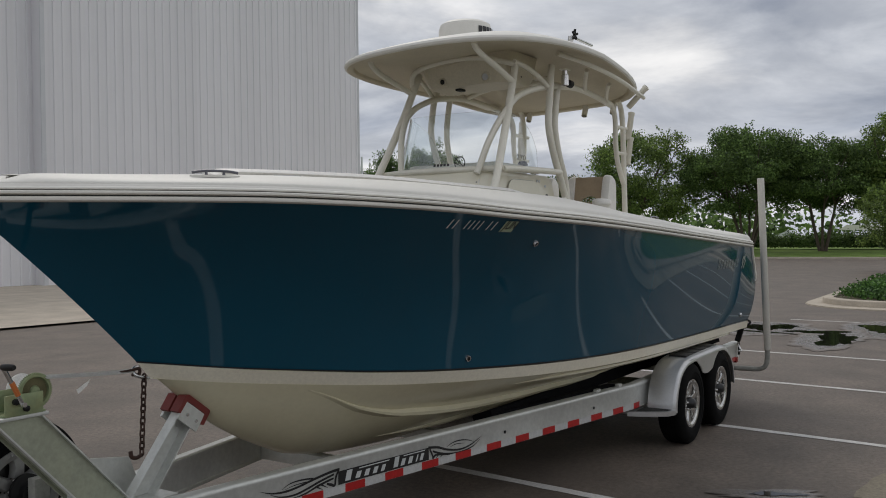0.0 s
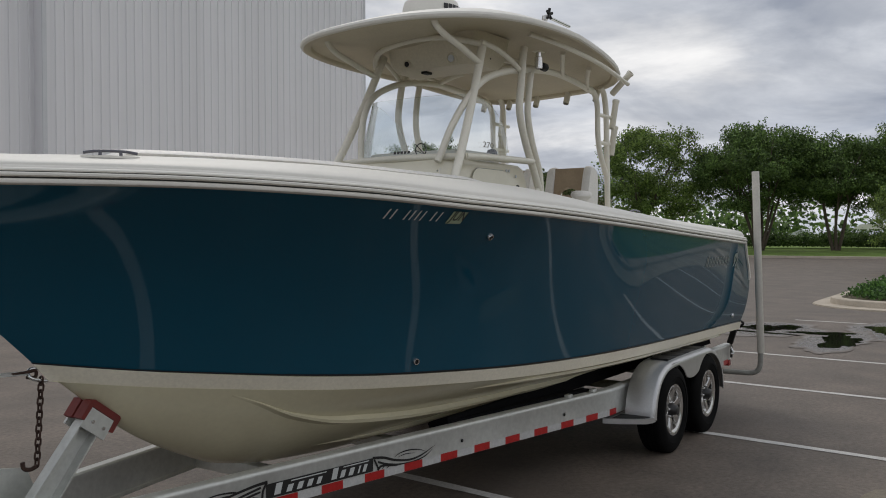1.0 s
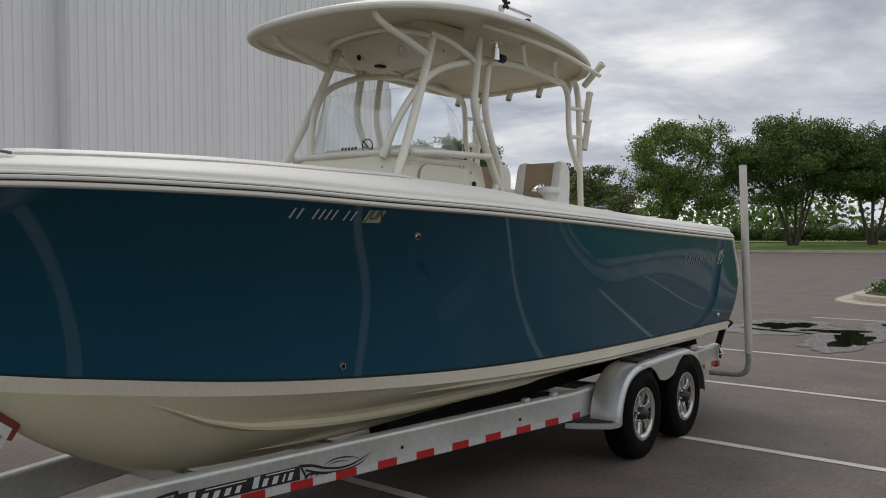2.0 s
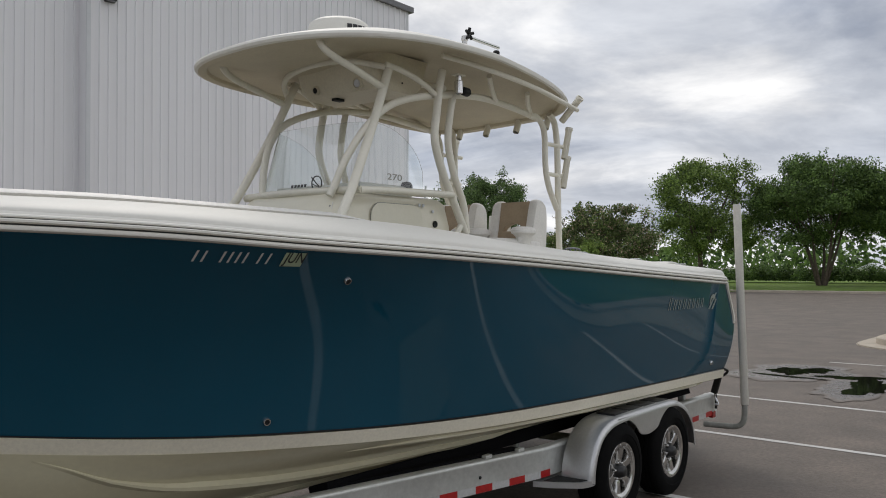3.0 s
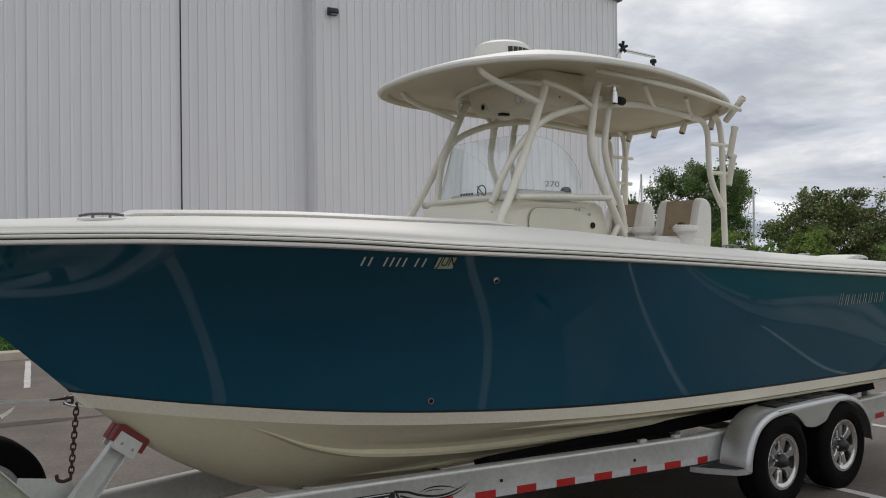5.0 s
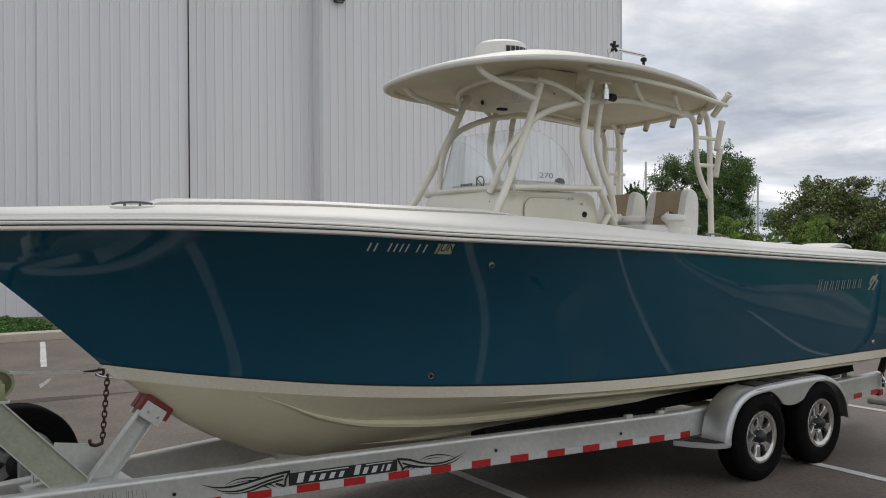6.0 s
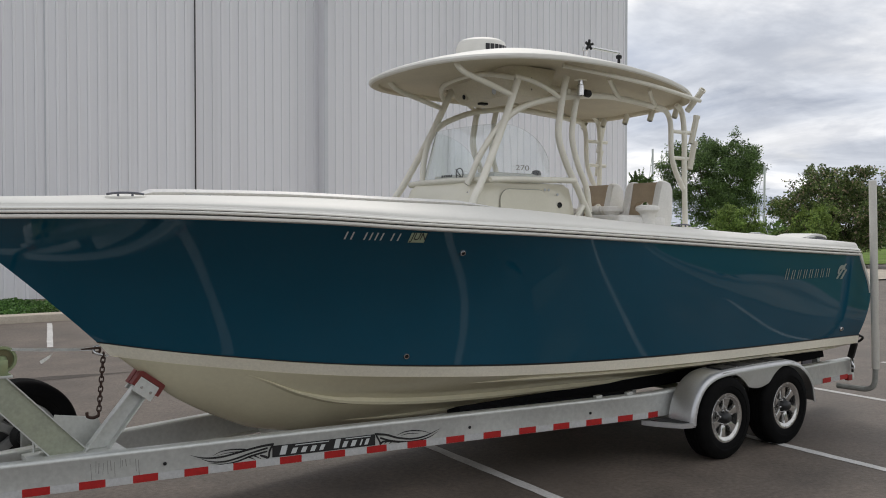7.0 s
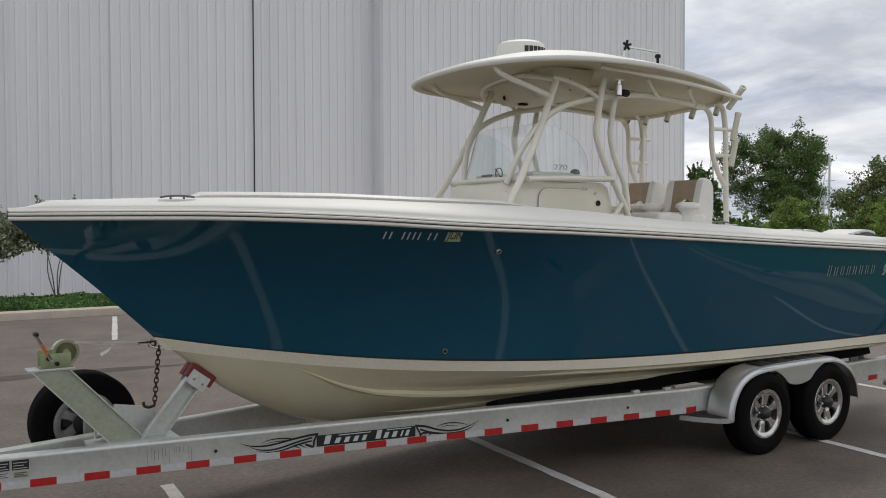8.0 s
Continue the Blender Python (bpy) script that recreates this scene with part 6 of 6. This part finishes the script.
# placards near the tongue
for x, z, w, h, mt in ((-0.955, 0.116, 0.062, 0.060, M_DECALB), (-0.880, 0.116, 0.092, 0.060, M_DECALB), (-0.955, 0.068, 0.062, 0.040, M_TAPEW), (-0.872, 0.068, 0.080, 0.036, M_GALV)):
    pl = part("placard", on_rail(x, x + w, z, z + h, 0.003), mt, port_rail, "small printed placard", smooth=False)
    for j in range(3):
        part("placard_line", on_rail(x + 0.006, x + w * (0.9 - 0.2 * (j % 2)), z + 0.008 + j * h * 0.28, z + 0.012 + j * h * 0.28, 0.0042), M_DECALG if mt is M_DECALB else M_DECALB, pl, smooth=False)


# bunks
for s in (1, -1):
    rows = []
    for x in (2.38, 6.80):
        y, z = -s * (0.555 + 0.066 * (x - 1.95)), 0.53 + 0.0245 * (x - 1.95)
        up, out = Vector((0, s * 0.32, 0.95)), Vector((0, -s * 0.95, 0.32))
        c = Vector((x, y, z))
        rows.append([c + out * a + up * b for a, b in ((-0.075, -0.045), (0.075, -0.045), (0.08, 0.035), (0.07, 0.045), (-0.07, 0.045), (-0.08, 0.035))])
    bm = grid(rows, close=True)
    bm.verts.ensure_lookup_table()
    bm.faces.new(bm.verts[:6])
    bm.faces.new(bm.verts[6:][::-1])
    bmesh.ops.recalc_face_normals(bm, faces=bm.faces)
    bunk = part("bunk", bm, M_CARPET, trailer, "black carpeted bunk")
    for x in (2.5, 3.5, 4.2, 6.05, 6.8):
        y = -s * (0.555 + 0.066 * (x - 1.95))
        part("bunk_bracket", box(x - 0.025, x + 0.025, y - 0.03, y + 0.03, rail_z(x) + 0.01, 0.50 + 0.0245 * (x - 1.95), 0.004), M_ALU, trailer, "aluminium bunk bracket")
    rows = []
    for x in (2.4, 3.9):
        rows.append([(x, -s * (-rail_y(x) - 0.10 + d), rail_z(x) + RAIL_H - 0.03 + h) for d, h in ((-0.05, -0.03), (0.02, -0.03), (0.02, 0.042), (-0.05, 0.042))])
    bm = grid(rows, close=True)
    bm.verts.ensure_lookup_table()
    bm.faces.new(bm.verts[:4])
    bm.faces.new(bm.verts[4:][::-1])
    bmesh.ops.recalc_face_normals(bm, faces=bm.faces)
    part("side_bunk", bm, M_CARPET, trailer, "black carpeted side bunk")
for x in (3.55, 3.85):
    part("bunk_clip", box(x - 0.035, x + 0.035, rail_y(x) + 0.015, rail_y(x) + 0.05, rail_z(x) + RAIL_H, rail_z(x) + RAIL_H + 0.022, 0.004), M_ALU, trailer, "small aluminium clip")


# wheels
def wheel(parent, at, s, name="wheel", turn=0.0, hub_mat=None, rim_mat=None):
    """Tyre and six-spoke rim; the face looks to -y where s is 1."""
    m = axis_pose(at, (0, -s, 0), (math.cos(turn), 0, math.sin(turn)))
    R, r = 0.347, 0.203
    barrel = [(r - 0.02, -0.09), (r + 0.004, -0.095), (r, 0.075), (r + 0.008, 0.088), (r + 0.002, 0.097), (r - 0.024, 0.095), (r - 0.030, 0.090), (r - 0.042, 0.086), (r - 0.044, 0.07), (r - 0.036, 0.05), (r - 0.034, -0.06), (r - 0.02, -0.09)]
    w = part(name, lathe(barrel, m, 48), rim_mat or M_CHROME, parent, "black tyre on a six-spoke rim")
    tp = [(r, -0.09), (r + 0.02, -0.105), (r + 0.07, -0.112), (R - 0.035, -0.104), (R - 0.012, -0.088), (R, -0.07), (R, -0.036), (R - 0.008, -0.034), (R - 0.008, -0.028), (R, -0.026), (R, 0.0), (R - 0.008, 0.002), (R - 0.008, 0.008), (R, 0.010), (R, 0.036), (R - 0.008, 0.038), (R - 0.008, 0.044), (R, 0.046),
          (R, 0.070), (R - 0.006, 0.082), (R - 0.018, 0.094), (R - 0.04, 0.104), (r + 0.085, 0.112), (r + 0.06, 0.113), (r + 0.056, 0.109), (r + 0.03, 0.107), (r + 0.012, 0.100), (r + 0.002, 0.088)]
    part("tyre", lathe(tp, m, 64), M_TYRE, w, "black rubber tyre")
    part("brake_drum", lathe([(0.15, -0.02), (0.15, 0.0), (0.12, 0.012), (0, 0.012)], m, 32), M_HUB, w, "dark brake drum")
    for k in range(6):
        rot = m @ Matrix.Rotation(2 * math.pi * k / 6 + 0.25, 4, "Z")
        rows = []
        for t, wd, h in ((0.038, 0.030, 0.056), (0.060, 0.031, 0.068), (0.085, 0.029, 0.076), (0.12, 0.029, 0.080), (0.150, 0.036, 0.082), (0.178, 0.056, 0.084)):
            rows.append([rot @ Vector(p) for p in ((t, -wd * 1.12, h - 0.040), (t, -wd, h - 0.012), (t, -wd * 0.80, h - 0.001), (t, 0, h + 0.001), (t, wd * 0.80, h - 0.001), (t, wd, h - 0.012), (t, wd * 1.12, h - 0.040))])
        bm = grid(rows, close=True)
        bmesh.ops.recalc_face_normals(bm, faces=bm.faces)
        part("spoke", bm, rim_mat or M_CHROME, w, "polished spoke")
        part("lug_nut", lathe([(0.011, 0.05), (0.011, 0.078), (0.006, 0.084), (0, 0.084)], m @ Matrix.Translation((0.062 * math.cos(2 * math.pi * k / 6 - 0.27), 0.062 * math.sin(2 * math.pi * k / 6 - 0.27), 0)), 8), M_CHROME, w)
    part("hub_cap", lathe([(0.050, 0.04), (0.050, 0.082), (0.044, 0.092), (0.038, 0.115), (0.030, 0.122), (0, 0.124)], m, 24), hub_mat or M_HUB, w, "black hub cap")
    for k in range(12):
        a = 2 * math.pi * k / 12
        part("rim_rivet", lathe([(0.006, 0.09), (0.005, 0.100), (0, 0.101)], m @ Matrix.Translation((0.190 * math.cos(a), 0.190 * math.sin(a), 0)), 8), M_STEEL, w)
    return w


for s in (1, -1):
    for x, tn in ((4.676, 0.1), (5.555, 0.45)):
        wheel(trailer, (x, -s * 1.222, 0.342), s, turn=tn)


# tandem fenders
def fender(s):
    yi, yo = -1.085, -1.325
    top = [(4.215, 0.335), (4.225, 0.42), (4.265, 0.53), (4.34, 0.63), (4.45, 0.695), (4.60, 0.730), (4.9, 0.742), (5.5, 0.745), (5.68, 0.728), (5.82, 0.675), (5.93, 0.59), (6.005, 0.48), (6.04, 0.33)]
    P = [Vector((p.x, 0, p.y)) for p in spline([(x, z, 0) for x, z in top], 5)]
    rows = []
    N = len(P)
    for i, p in enumerate(P):
        d = P[min(i + 1, N - 1)] - P[max(i - 1, 0)]
        n = Vector((-d.z, 0, d.x)).normalized()
        ctr = Vector((5.12, 0, 0.3))
        if n.dot(p - ctr) < 0:
            n = -n
        q = p
        rows.append([Vector((q.x, s * yi, q.z)) - n * 0.006, Vector((q.x, s * yi, q.z)), Vector((q.x, s * (yo + 0.03), q.z)), Vector((q.x, s * (yo + 0.010), q.z)) - n * 0.007, Vector((q.x, s * yo, q.z)) - n * 0.022, Vector((q.x, s * yo, q.z)) - n * 0.045, Vector((q.x, s * (yo + 0.006), q.z)) - n * 0.045, Vector((q.x, s * (yo + 0.02), q.z)) - n * 0.02, Vector((q.x, s * (yo + 0.04), q.z)) - n * 0.006])
    bm = grid(rows, close=True)
    bmesh.ops.recalc_face_normals(bm, faces=bm.faces)
    f = part("fender", bm, M_FENDER, trailer, "bright aluminium tandem fender")
    # valance dipping between the wheels
    rows = []
    for i in range(41):
        x = 4.62 + (5.66 - 4.62) * i / 40
        arch = max((0.335 + math.sqrt(max(0.375 ** 2 - (x - c) ** 2, 0)) if abs(x - c) < 0.37 else 0) for c in (4.676, 5.57))
        low = max(arch, 0.548 + 0.9 * abs(x - 5.115) ** 1.9)
        low = min(low, 0.712)
        rows.append([(x, s * (yo + d), z) for d, z in ((0.001, 0.722), (0.001, low), (0.006, low - 0.004), (0.010, low), (0.010, 0.722))])
    bm = grid(rows, close=True)
    bmesh.ops.recalc_face_normals(bm, faces=bm.faces)
    part("valance", bm, M_FENDER, f, "fender valance dipping between the wheels")
    for k in range(4):
        x = 4.66 + k * 0.24
        part("tread_pad", box(x, x + 0.21, min(s * -1.12, s * -1.27), max(s * -1.12, s * -1.27), 0.735, 0.7495, 0.002), M_BLACK, f, "black anti-slip pad")
    # step plate before the front wheel
    bm = prism([(3.98, s * -1.0), (4.26, s * -1.0), (4.26, s * -1.318), (4.20, s * -1.318), (4.13, s * -1.29), (4.02, s * -1.12)], 0.320, 0.358)
    part("step_plate", bm, M_FENDER, f, "aluminium step plate")
    part("step_tread", prism([(4.02, s * -1.06), (4.21, s * -1.06), (4.21, s * -1.29), (4.15, s * -1.27), (4.05, s * -1.12)], 0.356, 0.3625), M_BLACK, f, "black step tread")
    part("marker", lathe([(0.014, 0), (0.013, 0.006), (0, 0.006)], axis_pose((4.245, s * -1.3155, 0.340), (0, -s, 0)), 14), M_BLACK, f, "dark round marker")
    part("fender_bracket", box(4.9, 5.3, min(s * -1.05, s * -1.10), max(s * -1.05, s * -1.10), 0.62, 0.735, 0.004), M_ALU, trailer)


fender(1)
fender(-1)

# guide posts and tail lights
for s in (1, -1):
    part("guide_post", lathe([(0.033, 0), (0.036, 0.004), (0.036, 1.83), (0.030, 1.832), (0.030, 1.79), (0, 1.79)], axis_pose((6.893, -s * 1.438, 0.555), (0.021, s * 0.037, 1)), 24), M_PVC, trailer, "white pipe guide post")
    part("post_bracket", tube([(6.88, -s * 1.06, 0.345), (6.885, -s * 1.22, 0.345), (6.89, -s * 1.36, 0.352), (6.892, -s * 1.425, 0.41), (6.893, -s * 1.437, 0.56)], 0.026, 14), M_STAIN, trailer, "bent galvanised bracket")
    part("tail_light", box(7.09, 7.17, min(-s * 1.02, -s * 1.062), max(-s * 1.02, -s * 1.062), 0.37, 0.43, 0.006), M_LENS, trailer, "small red tail light")
    part("light_bracket", box(7.17, 7.215, min(-s * 1.0, -s * 1.055), max(-s * 1.0, -s * 1.055), 0.365, 0.435, 0.004), M_ALU, trailer)
    tie = part("tie_down", tube([(7.00, -s * 1.20, 0.86), (7.06, -s * 1.22, 0.83), (7.08, -s * 1.18, 0.79), (7.10, -s * 1.12, 0.765), (7.11, -s * 1.095, 0.70)], 0.012, 8), M_BLACK, trailer, "black ratchet tie-down at the stern")
    bm = box(-0.022, 0.022, -0.03, 0.03, -0.085, 0.085, 0.010)
    bm.transform(axis_pose((7.112, -s * 1.09, 0.685), (-0.12, -s * 0.33, 1)))
    part("ratchet", bm, M_BLACK, tie, "black ratchet body")
    part("hook", tube([(7.118, -s * 1.072, 0.61), (7.125, -s * 1.07, 0.57), (7.13, -s * 1.09, 0.53), (7.12, -s * 1.10, 0.50), (7.105, -s * 1.08, 0.50)], 0.010, 8), M_STEEL, tie, "steel tie-down hook")
    part("strap_end", tube([(7.135, -s * 1.07, 0.61), (7.14, -s * 1.075, 0.54), (7.14, -s * 1.075, 0.455)], 0.013, 6), M_BLACK, tie, "loose black strap end")

# ---- winch stand ----
def ring_teeth(m, r0, r1, n, z0, z1):
    """Teeth pointing inwards round a ring."""
    bm = bmesh.new()
    for k in range(n):
        a, h = 2 * math.pi * k / n, math.pi / n * 0.55
        q = [(r0 * math.cos(a - h), r0 * math.sin(a - h)), (r0 * math.cos(a + h), r0 * math.sin(a + h)), (r1 * math.cos(a + h * 0.4), r1 * math.sin(a + h * 0.4)), (r1 * math.cos(a - h * 0.4), r1 * math.sin(a - h * 0.4))]
        prism(q, z0, z1, bm, m)
    return bm


stand = None
for y0, y1, inset in ((-0.055, -0.045, 0.0), (0.045, 0.055, 0.0), (-0.045, 0.045, 0.02)):
    bm = bmesh.new()
    q = [(-0.745 + inset, 1.02), (-0.525 - inset, 1.02), (-0.062 - inset, 0.52), (-0.29 + inset, 0.52)]
    A = [bm.verts.new((x, y0, z)) for x, z in q]
    B = [bm.verts.new((x, y1, z)) for x, z in q]
    for k in range(4):
        bm.faces.new((A[k], A[(k + 1) % 4], B[(k + 1) % 4], B[k]))
    bm.faces.new(A)
    bm.faces.new(B[::-1])
    bmesh.ops.recalc_face_normals(bm, faces=bm.faces)
    bmesh.ops.bevel(bm, geom=bm.edges[:], offset=0.002, segments=1, affect="EDGES")
    ob = part("stand_plate" if stand else "winch_stand", bm, M_GALV, stand or trailer, "leaning greenish aluminium winch stand")
    stand = stand or ob
for (xa, za), (xb, zb) in (((-0.745, 1.02), (-0.29, 0.52)), ((-0.525, 1.02), (-0.062, 0.52))):
    part("stand_flange", prism([(xa - 0.004, za), (xa + 0.006, za), (xb + 0.006, zb), (xb - 0.004, zb)], 0.045, 0.074, m=axis_pose((0, 0, 0), (0, -1, 0), (1, 0, 0))), M_ALU, stand, "bright flange edge of the stand")
part("top_plate", box(-0.77, -0.49, -0.065, 0.065, 1.02, 1.036, 0.004), M_ALU, stand, "bright top plate")
part("gusset", prism([(-0.30, 0.52), (0.10, 0.52), (0.03, 0.70), (-0.23, 0.745)], 0, 0.008, m=axis_pose((0, 0.075, 0), (0, -1, 0), (1, 0, 0))), M_ALU, stand, "upright aluminium gusset plate")
part("strut", tube([(-0.37, -0.02, 0.55), (-0.37, -0.02, 0.72), (-0.30, -0.02, 0.62)], 0.009, 6, smooth=0), M_ALU, stand, "thin brace")
part("stand_foot", box(-0.42, 0.14, -0.17, 0.17, 0.495, 0.525, 0.004), M_ALU, stand, "foot plate of the stand")
# winch: side plates, gear drum, crank
winch = part("winch", box(-0.695, -0.515, -0.062, -0.054, 1.036, 1.130, 0.003), M_WINCH, trailer, "green zinc-plated hand winch")
part("side_plate", box(-0.695, -0.515, 0.054, 0.062, 1.036, 1.140, 0.003), M_WINCH, winch)
part("winch_base", box(-0.70, -0.50, -0.054, 0.054, 1.036, 1.046, 0.002), M_WINCH, winch)
g = axis_pose((-0.542, -0.030, 1.130), (0, -1, 0))
part("gear_wheel", lathe([(0.076, 0), (0.078, 0.003), (0.078, 0.015), (0.075, 0.018), (0.064, 0.018), (0.060, 0.006), (0.024, 0.006), (0.020, 0.017), (0, 0.017)], g, 40), M_WINCH, winch, "round gear wheel with a raised rim")
part("gear_teeth", ring_teeth(g, 0.077, 0.0815, 56, 0.002, 0.016), M_WINCH, winch, "gear teeth round the rim")
part("gear_web", lathe([(0.059, 0.008), (0.025, 0.008)], g, 36), M_WEB, winch, "dull gold gear web")
part("drum", lathe([(0.07, -0.10), (0.07, -0.09), (0.035, -0.085), (0.045, -0.05), (0.035, -0.01), (0.07, -0.006), (0.07, 0)], g, 32), M_STRAP, winch, "drum wound with white strap")
for p in ((-0.65, 1.10), (-0.60, 1.065)):
    part("bolt", lathe([(0.014, 0), (0.014, 0.014), (0.006, 0.018), (0, 0.018)], axis_pose((p[0], -0.062, p[1]), (0, -1, 0)), 8), M_BLACK, winch)
crank = part("crank_arm", tube([(-0.635, -0.10, 1.085), (-0.685, -0.113, 1.175), (-0.733, -0.117, 1.265)], 0.0095, 8, smooth=0), M_STEEL, winch, "steel crank arm")
part("crank_label", tube([(-0.662, -0.109, 1.135), (-0.694, -0.1145, 1.195)], 0.0115, 8, smooth=0), M_ORANGE, crank, "orange warning label")
part("crank_grip", lathe([(0.009, 0), (0.014, 0.01), (0.015, 0.05), (0.014, 0.08), (0.010, 0.092), (0, 0.093)], axis_pose((-0.733, -0.108, 1.265), (0.0, -1, 0.05)), 16), M_BLACK, crank, "black rubber grip")
part("crank_axle", tube([(-0.635, -0.04, 1.09), (-0.635, -0.115, 1.09)], 0.011, 8, smooth=0), M_STEEL, crank)
# strap, hook and tag
rows = [[(x, y, z + y * 0.35) for y in (-0.021, 0.021)] for x, z in [(-0.50 + 0.47 * t, 1.188 - 0.036 * t - 0.012 * t * (1 - t)) for t in np.linspace(0, 1, 12)]]
bm = grid(rows)
bmesh.ops.solidify(bm, geom=bm.faces[:], thickness=0.003)
strap = part("winch_strap", bm, M_STRAP, winch, "white webbing strap to the bow eye")
part("strap_hook", tube([(-0.10, 0, 1.152), (-0.04, 0, 1.154), (0.010, 0, 1.158), (0.010, 0.0, 1.130), (-0.03, 0, 1.132)], 0.008, 8), M_RUST, strap, "worn steel snap hook")
part("strap_tag", prism([(-0.33, 1.085), (-0.285, 1.115), (-0.265, 1.145), (-0.30, 1.125), (-0.34, 1.105)], 0, 0.002, m=axis_pose((0, 0.0, 0), (0, -1, 0), (1, 0, 0))), M_STRAP, strap, "loose white strap tag", smooth=False)


# the stand and winch sit a little beyond the centre line
stand.location.y += 0.045
winch.location.y += 0.045
strap.location.y -= 0.045


# safety chain
def chain(a, b, n):
    a, b = Vector(a), Vector(b)
    d = (b - a).normalized()
    L = (b - a).length / n
    root = None
    for k in range(n):
        c = a + d * L * (k + 0.5)
        side = Vector((1, 0, 0)) if k % 2 else Vector((0, 1, 0))
        side = (side - d * side.dot(d)).normalized()
        hl, w = L * 0.66, 0.0125
        pts = [c + d * (hl - w) * (1 if math.sin(t) > 0 else -1) + d * w * math.sin(t) + side * w * math.cos(t) for t in np.linspace(0, 2 * math.pi, 17)]
        ob = part("chain" if root is None else "chain_link", tube(pts, 0.0045, 6, smooth=0), M_RUST, root or trailer, "rusty steel safety chain" if root is None else "")
        root = root or ob


chain((0.035, -0.008, 1.125), (-0.005, -0.03, 0.735), 13)
part("chain_hook", tube([(-0.005, -0.03, 0.735), (-0.04, -0.035, 0.728), (-0.072, -0.04, 0.740), (-0.078, -0.04, 0.768)], 0.010, 8), M_RUST, trailer, "rusty chain hook")

# bow stop arm with red vee pads
bm = bmesh.new()
q = [(-0.095, 0.525), (0.062, 0.525), (0.340, 0.888), (0.256, 0.951)]
for y0, y1 in ((0.004, 0.018),):
    A = [bm.verts.new((x, y0, z)) for x, z in q]
    B = [bm.verts.new((x, y1, z)) for x, z in q]
    for k in range(4):
        bm.faces.new((A[k], A[(k + 1) % 4], B[(k + 1) % 4], B[k]))
    bm.faces.new(A)
    bm.faces.new(B[::-1])
bmesh.ops.recalc_face_normals(bm, faces=bm.faces)
bmesh.ops.bevel(bm, geom=bm.edges[:], offset=0.004, segments=2, affect="EDGES")
arm = part("bow_stop_arm", bm, M_ALU, trailer, "bright aluminium bow stop arm")
for (xa, za), (xb, zb) in (((-0.095, 0.525), (0.256, 0.951)), ((0.054, 0.525), (0.332, 0.888))):
    part("arm_flange", prism([(xa - 0.002, za), (xa + 0.009, za), (xb + 0.009, zb), (xb - 0.002, zb)], -0.006, 0.052, m=axis_pose((0, 0, 0), (0, -1, 0), (1, 0, 0))), M_ALU, arm, "arm flange")
for s in (1, -1):
    m = axis_pose((0.245, -s * 0.058, 0.935), (0.0, -s, 0.0), (0.80, 0, -0.60)) if s > 0 else axis_pose((0.245, 0.058, 0.935), (0, 1, 0), (0.80, 0, -0.60))
    fl = 1 if s > 0 else -1
    br = part("pad_bracket", prism([(-0.015, -0.075 * fl), (0.135, -0.075 * fl), (0.135, 0.025 * fl), (-0.015, 0.025 * fl)], -0.006, 0.010, m=m), M_ALU, arm, "bolted aluminium pad bracket")
    for px_ in (0.03, 0.10):
        part("bolt", lathe([(0.009, 0.010), (0.009, 0.016), (0, 0.017)], m @ Matrix.Translation((px_, -0.03 * fl, 0)), 8), M_STEEL, br)
    out = [(-0.034, -0.045), (-0.034, 0.048), (-0.018, 0.060), (0.15, 0.060), (0.160, 0.050), (0.160, -0.025), (0.136, -0.030), (0.132, 0.028), (-0.010, 0.028), (-0.014, -0.045)]
    bm = prism([(x, y * fl) for x, y in out], -0.05, 0.012, m=m)
    part("vee_pad", bm, M_PADRED, arm, "red rubber vee pad")

# spare wheel on the far rail
spare = wheel(trailer, (-0.345, 0.53, 0.575), 1, name="spare_wheel", turn=0.3, rim_mat=M_SPARE)
mount = part("spare_mount", tube([(-0.345, 0.52, 0.575), (-0.345, 0.34, 0.565), (-0.345, 0.24, 0.50)], 0.02, 8), M_GALV, trailer, "spare wheel bracket")
part("carrier_plate", lathe([(0, -0.02), (0.085, -0.02), (0.085, 0.0), (0.05, 0.012), (0.05, 0.05), (0.035, 0.055), (0, 0.055)], axis_pose((-0.345, 0.40, 0.575), (0, -1, 0)), 24), M_BLACK, mount, "dark spare wheel carrier plate")
part("carrier_upright", box(-0.385, -0.305, 0.27, 0.33, 0.40, 0.66, 0.006), M_STAIN, mount, "dull grey carrier upright")
